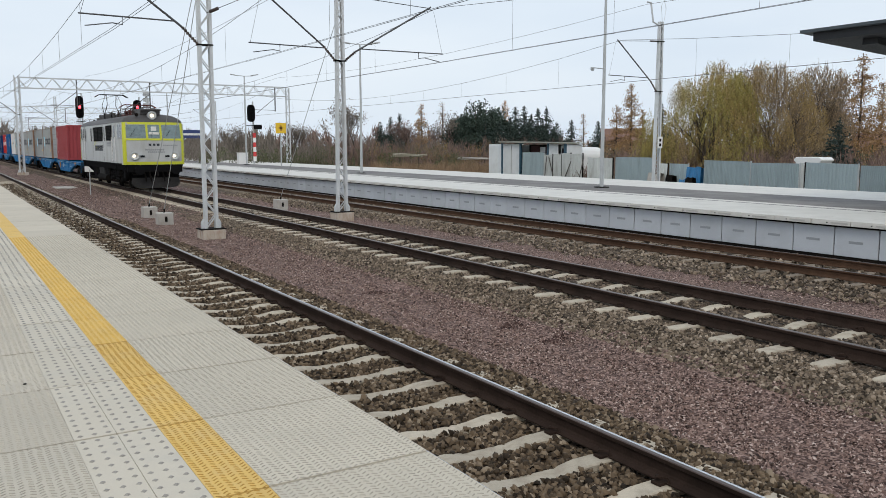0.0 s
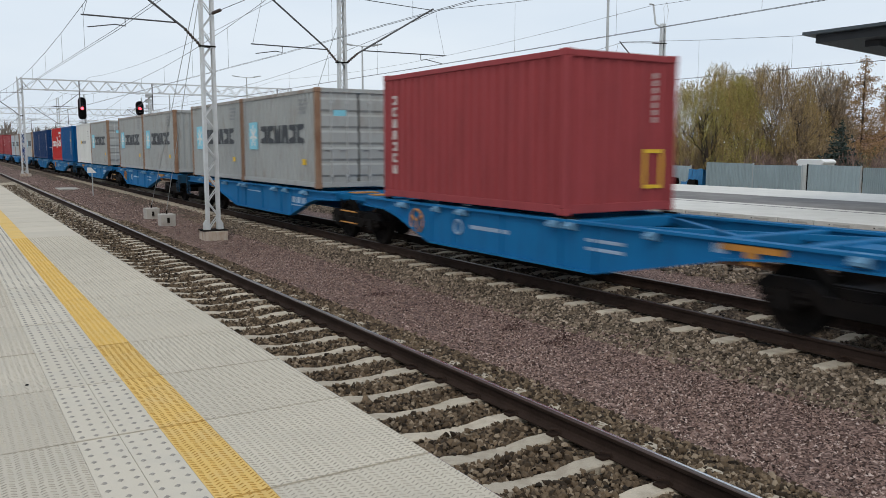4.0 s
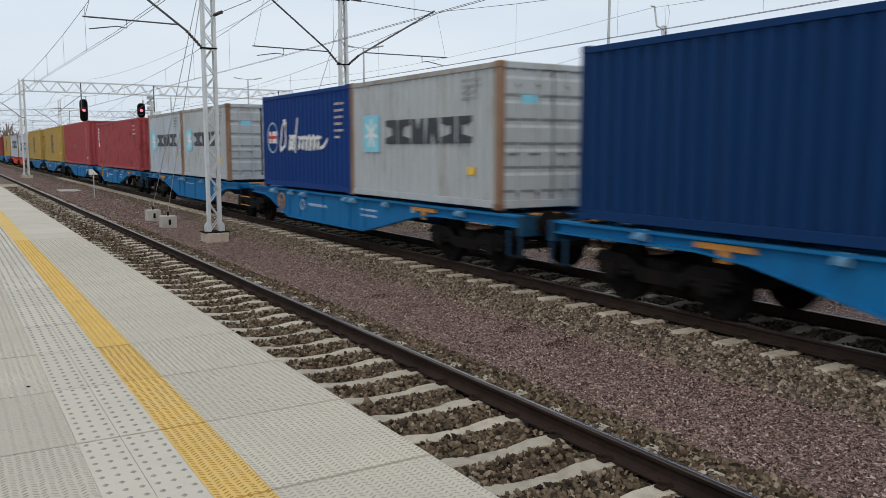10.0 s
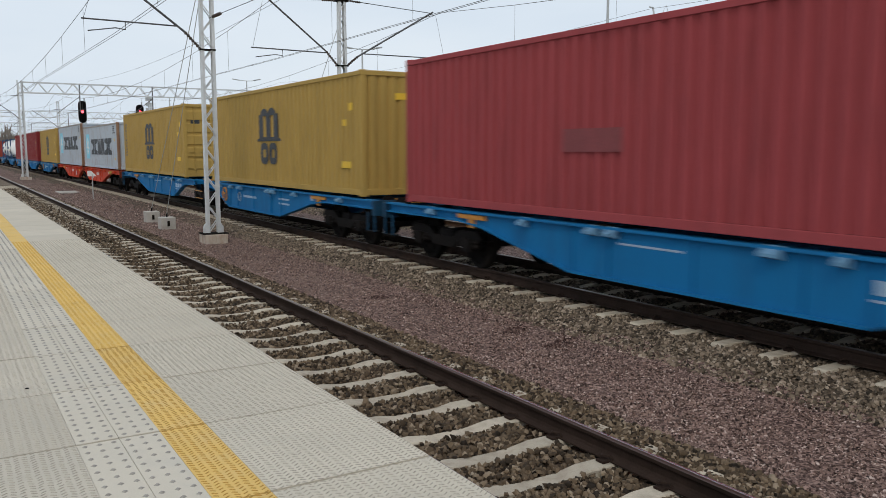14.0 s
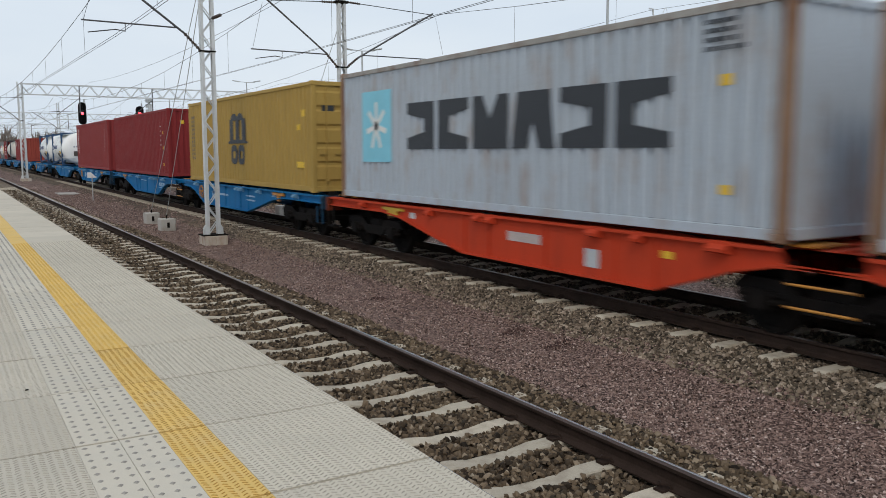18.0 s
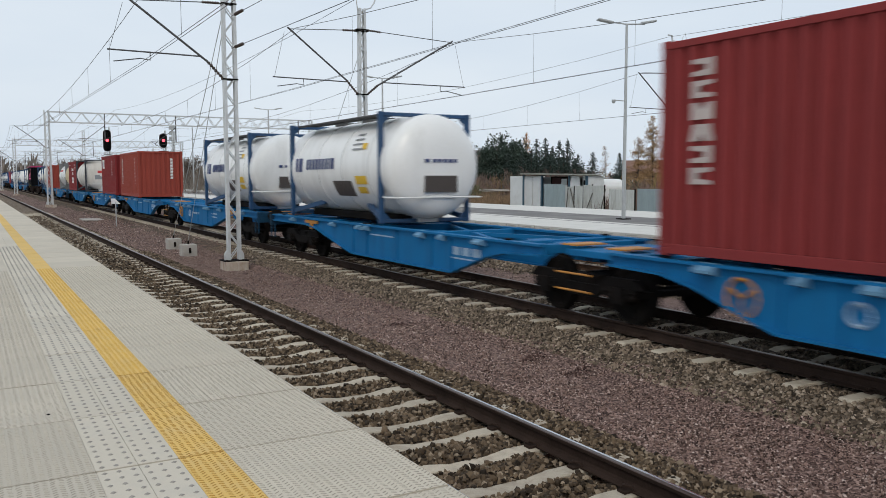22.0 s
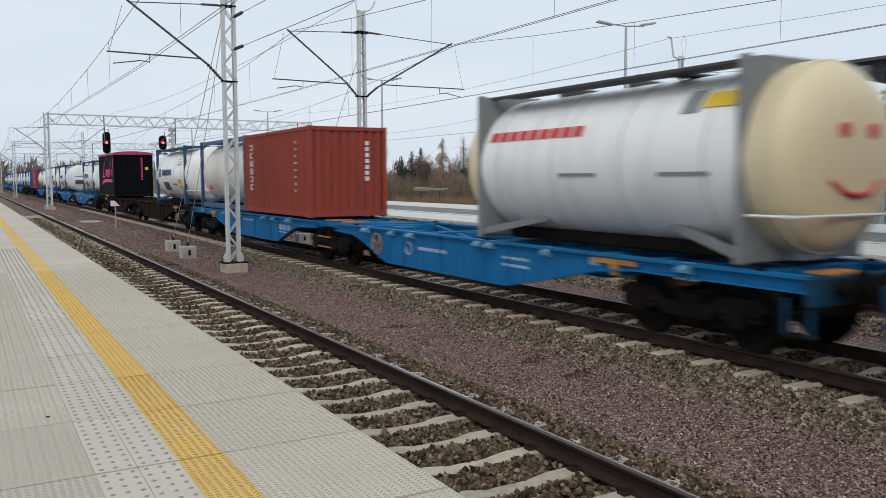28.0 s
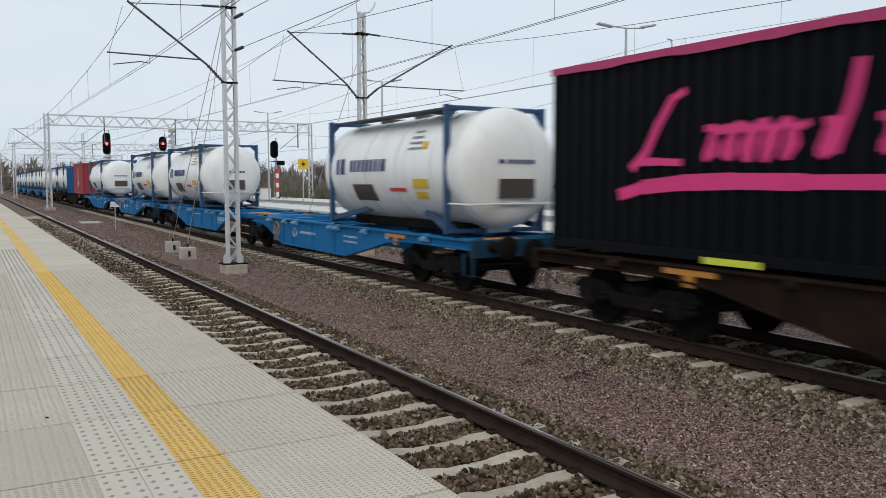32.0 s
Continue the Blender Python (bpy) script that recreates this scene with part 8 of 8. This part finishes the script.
thicket("far_woodland", "distant grey woodland along the railway", LEAF["grey"], -6, 20, 260, 420, 9.0, 200, 0.75, 2.0, 0.25)
thicket("far_woodland", "distant dark woodland behind the houses", LEAF["redbrown"], 20, 75, 150, 260, 6.0, 260, 0.6, 2.0, 0.22)
timber = mat("weathered_pale_timber", (0.36, 0.34, 0.27), 0.85, 0, 0.2, 2, 20, 0.004)
for az, d, zt, n, m in ((29.3, 88, 1.85, 7, timber), (33.9, 88, 1.55, 5, concrete)):
    x, y = spot(az, d)
    pl = thing("pole_stack", "stack of pale poles lying among dry grass", "timber stack", "timber stacks", at=(x, y, GROUND))
    pl.rotation_euler.z = radians(-az)
    for i in range(n):
        part("pole", Geo().tube([(-1.6, 0, 0), (1.6, 0, 0)], 0.06, 6), m, pl, at=(rng.uniform(-.35, .35), (i % 3) * 0.16, zt + (i // 3) * 0.11)).rotation_euler = (0, rng.uniform(-.05, .05), rng.uniform(-.1, .1))
    for xx in (-1.0, 1.0):
        part("trestle", Geo().box(xx - 0.06, xx + 0.06, -0.05, 0.4, 0, zt - 0.07), bark, pl)
tx_, ty_ = spot(11.97, 420)
tw = thing("radio_tower", "distant slim grey radio tower with aerial platforms", "tower", at=(tx_, ty_, GROUND))
part("shaft", Geo().tube([(0, 0, 0), (0, 0, 28.5)], [0.9, 0.45], 8), steel_grey, tw)
for dz in (0.5, 3.0, 5.5):
    part("aerial_ring", Geo().lathe([(28.5 - dz - 1.6, 0.5), (28.5 - dz - 1.6, 1.7), (28.5 - dz, 1.7), (28.5 - dz, 0.5)], axis="z", n=10), steel_grey, tw)
# ---- loose stones of the track bed ----
def stone_field(name, label, n, xr, yr, size, material, power=1.0, lift=0.0, keep=None, small=False):
    """Broken stones, each its own small irregular solid, lying on the bed."""
    x = NP.uniform(*xr, n)
    y = yr[0] + (yr[1] - yr[0]) * NP.uniform(0, 1, n) ** power
    if keep is not None:
        k = keep(x, y)
        x, y = x[k], y[k]
        n = len(x)
    s = size * NP.uniform(0.55, 1.35, n)
    base = np.array([(-1, -.6, -.5), (.2, -1, -.45), (1, .1, -.5), (-.1, 1, -.5), (-.55, -.3, .6), (.55, -.45, .5), (.35, .6, .55)])
    faces = np.array([(0, 1, 5), (0, 5, 4), (1, 2, 5), (2, 6, 5), (2, 3, 6), (3, 4, 6), (3, 0, 4), (4, 5, 6)])
    if small:
        base = np.array([(-1, -.5, -.4), (.3, -1, -.4), (1, .4, -.4), (-.4, 1, -.4), (.05, 0, .42)])
        faces = np.array([(0, 1, 4), (1, 2, 4), (2, 3, 4), (3, 0, 4)])
    c = len(base)
    v = base[None] + NP.uniform(-0.28, 0.28, (n, c, 3))
    v *= NP.uniform(0.6, 1.2, (n, 1, 3))
    a, b = NP.uniform(0, math.tau, n), NP.normal(0, 0.5, n)
    ca, sa, cb, sb = np.cos(a), np.sin(a), np.cos(b), np.sin(b)
    vx = v[..., 0] * cb[:, None] + v[..., 2] * sb[:, None]
    vz = -v[..., 0] * sb[:, None] + v[..., 2] * cb[:, None]
    wx_ = vx * ca[:, None] - v[..., 1] * sa[:, None]
    wy_ = vx * sa[:, None] + v[..., 1] * ca[:, None]
    z = bed_height(x) + lift + NP.uniform(-0.2, 0.35, n) * s
    P = np.stack([wx_ * s[:, None] * 0.5 + x[:, None], wy_ * s[:, None] * 0.5 + y[:, None], vz * s[:, None] * 0.5 + z[:, None]], -1).reshape(-1, 3)
    F = (faces[None] + c * np.arange(n)[:, None, None]).reshape(-1, 3)
    me = bpy.data.meshes.new(name)
    me.vertices.add(len(P))
    me.vertices.foreach_set("co", P.ravel())
    me.loops.add(F.size)
    me.loops.foreach_set("vertex_index", F.ravel())
    me.polygons.add(len(F))
    me.polygons.foreach_set("loop_start", np.arange(0, F.size, 3))
    me.update(calc_edges=True)
    me.materials.append(material)
    return tagged(new(name, me), label, "gravel", kind="stuff")


def stone_mat(name, dark, mid, light, pale):
    """Broken stone: each piece has its own tone between four colours."""
    m = leaf_mat(name, mid, 0.2)
    n, l = m.node_tree.nodes, m.node_tree.links
    b = n["Principled BSDF"]
    b.inputs["Roughness"].default_value, b.inputs["Specular IOR Level"].default_value = 0.85, 0.25
    geo_n = n.new("ShaderNodeNewGeometry")
    ramp = n.new("ShaderNodeValToRGB")
    e = ramp.color_ramp.elements
    e[0].position, e[0].color = 0.0, (*dark, 1)
    e[1].position, e[1].color = 1.0, (*pale, 1)
    for p, c in ((0.45, mid), (0.86, light)):
        e.new(p).color = (*c, 1)
    l.new(geo_n.outputs["Random Per Island"], ramp.inputs[0])
    l.new(ramp.outputs[0], b.inputs["Base Color"])
    return m


stone_brown = stone_mat("ballast_stone_brown", (0.016, 0.011, 0.007), (0.092, 0.064, 0.040), (0.185, 0.133, 0.086), (0.33, 0.262, 0.19))
stone_grey = stone_mat("ballast_stone_grey", (0.026, 0.020, 0.014), (0.155, 0.118, 0.084), (0.27, 0.21, 0.156), (0.42, 0.345, 0.27))
stone_fine = stone_mat("fine_purple_gravel", (0.026, 0.015, 0.013), (0.19, 0.122, 0.103), (0.32, 0.218, 0.185), (0.55, 0.44, 0.39))
stone_middle = stone_mat("grey_brown_ballast_stone", (0.020, 0.015, 0.011), (0.115, 0.086, 0.062), (0.215, 0.165, 0.12), (0.36, 0.29, 0.225))
stone_dark = stone_mat("damp_dark_gravel", (0.025, 0.013, 0.012), (0.075, 0.040, 0.034), (0.11, 0.062, 0.053), (0.17, 0.12, 0.105))


def clear_of(xc, y0, pitch):
    def keep(x, y):
        ph = np.abs(((y - y0) / pitch + 0.5) % 1 - 0.5) * pitch
        on = (ph < 0.085) & (np.abs(x - xc) < 1.29)
        rail = np.abs(np.abs(x - xc) - 0.7535) < 0.09
        return ~on & ~rail
    return keep


near_gap, mid_gap = clear_of(3.825, 4.155, 0.64), clear_of(9.4685, 5.343, 0.715)
stone_field("ballast_stones", "coarse brown ballast stones between the near sleepers", 50000, (2.1, 5.2), (2.0, 26), 0.056, stone_brown, 1.6, 0.022, near_gap)
stone_field("ballast_stones", "coarse brown ballast heaped over the sleeper ends", 14000, (4.74, 5.45), (2.0, 30), 0.052, stone_brown, 1.5, 0.04)
stone_field("ballast_stones", "coarse grey ballast shoulder beside the middle track", 27000, (7.45, 8.5), (1.0, 30), 0.05, stone_grey, 1.3, 0.0, mid_gap)
stone_field("ballast_stones", "grey-brown ballast stones within the middle track", 24000, (8.5, 11.3), (1.0, 34), 0.058, stone_middle, 1.2, 0.0, mid_gap)
stone_field("ballast_stones", "brown ballast stones along the rusty far track", 13000, (13.3, 17.9), (3.0, 45), 0.075, stone_grey, 1.2, 0.035, clear_of(16.05, 5.0, 0.68))
stone_field("fine_gravel", "fine purple-brown gravel between the tracks", 165000, (5.15, 7.7), (1.5, 30), 0.031, stone_fine, 1.55, 0.0, small=True)
stone_field("fine_gravel", "fine gravel beyond the middle track", 20000, (10.9, 14.2), (4.0, 36), 0.036, stone_fine, 1.2, 0.0, small=True)
for n_, xr_, yr_ in ((20000, (4.9, 8.4), (28, 70)), (5000, (10.9, 14.2), (34, 70))):
    stone_field("fine_gravel", "purple-brown gravel along the tracks farther off", n_, xr_, yr_, 0.055, stone_fine, 1.3, 0.0, small=True)
stone_field("ballast_stones", "brown ballast between the sleepers farther off", 16000, (2.1, 5.2), (24, 62), 0.085, stone_brown, 1.4, 0.035, near_gap, small=True)
stone_field("ballast_stones", "brown ballast stones beside the platform", 6000, (2.1, 5.6), (-4, 2.0), 0.06, stone_brown, 1.0, 0.01, near_gap)
stone_field("fine_gravel", "purple-brown gravel beside the platform", 9000, (5.4, 8.4), (-4, 1.6), 0.045, stone_fine, 1.0, 0.0, small=True)
for x_, y_ in ((7.1, 9.6), (7.15, 8.6), (6.7, 13.2)):
    stone_field("damp_gravel", "damp dark patch of fine gravel", 130, (x_ - 0.3, x_ + 0.3), (y_ - 0.16, y_ + 0.16), 0.034, stone_dark, 1.0, 0.012, lambda x, y: ((x - x_) / 0.3) ** 2 + ((y - y_) / 0.16) ** 2 < NP.uniform(0.2, 1.1, len(x)))


def motions():
    """Rolls the train, and turns its wheels."""
    for ob, u in MOVING:
        z = ob.location.z
        walk(ob, [(t, pose(TX, u - way(t), z)) for t in (0, 4, 8, 12, 16, 20, 24, 28, 32)])
    for wheels, radius in ((WHEELS, 0.458), (LOCO_WHEELS, 0.625)):
        first = wheels[0]
        walk(first, [(k / FPS, pose(0, 0, 0, math.degrees(way(k / FPS) / radius) % 360)) for k in range(32 * FPS + 1)])
        for w in wheels[1:]:
            w.rotation_mode = "QUATERNION"
            w.animation_data_create()
            w.animation_data.action = first.animation_data.action
            w.animation_data.action_slot = first.animation_data.action_slot


motions()
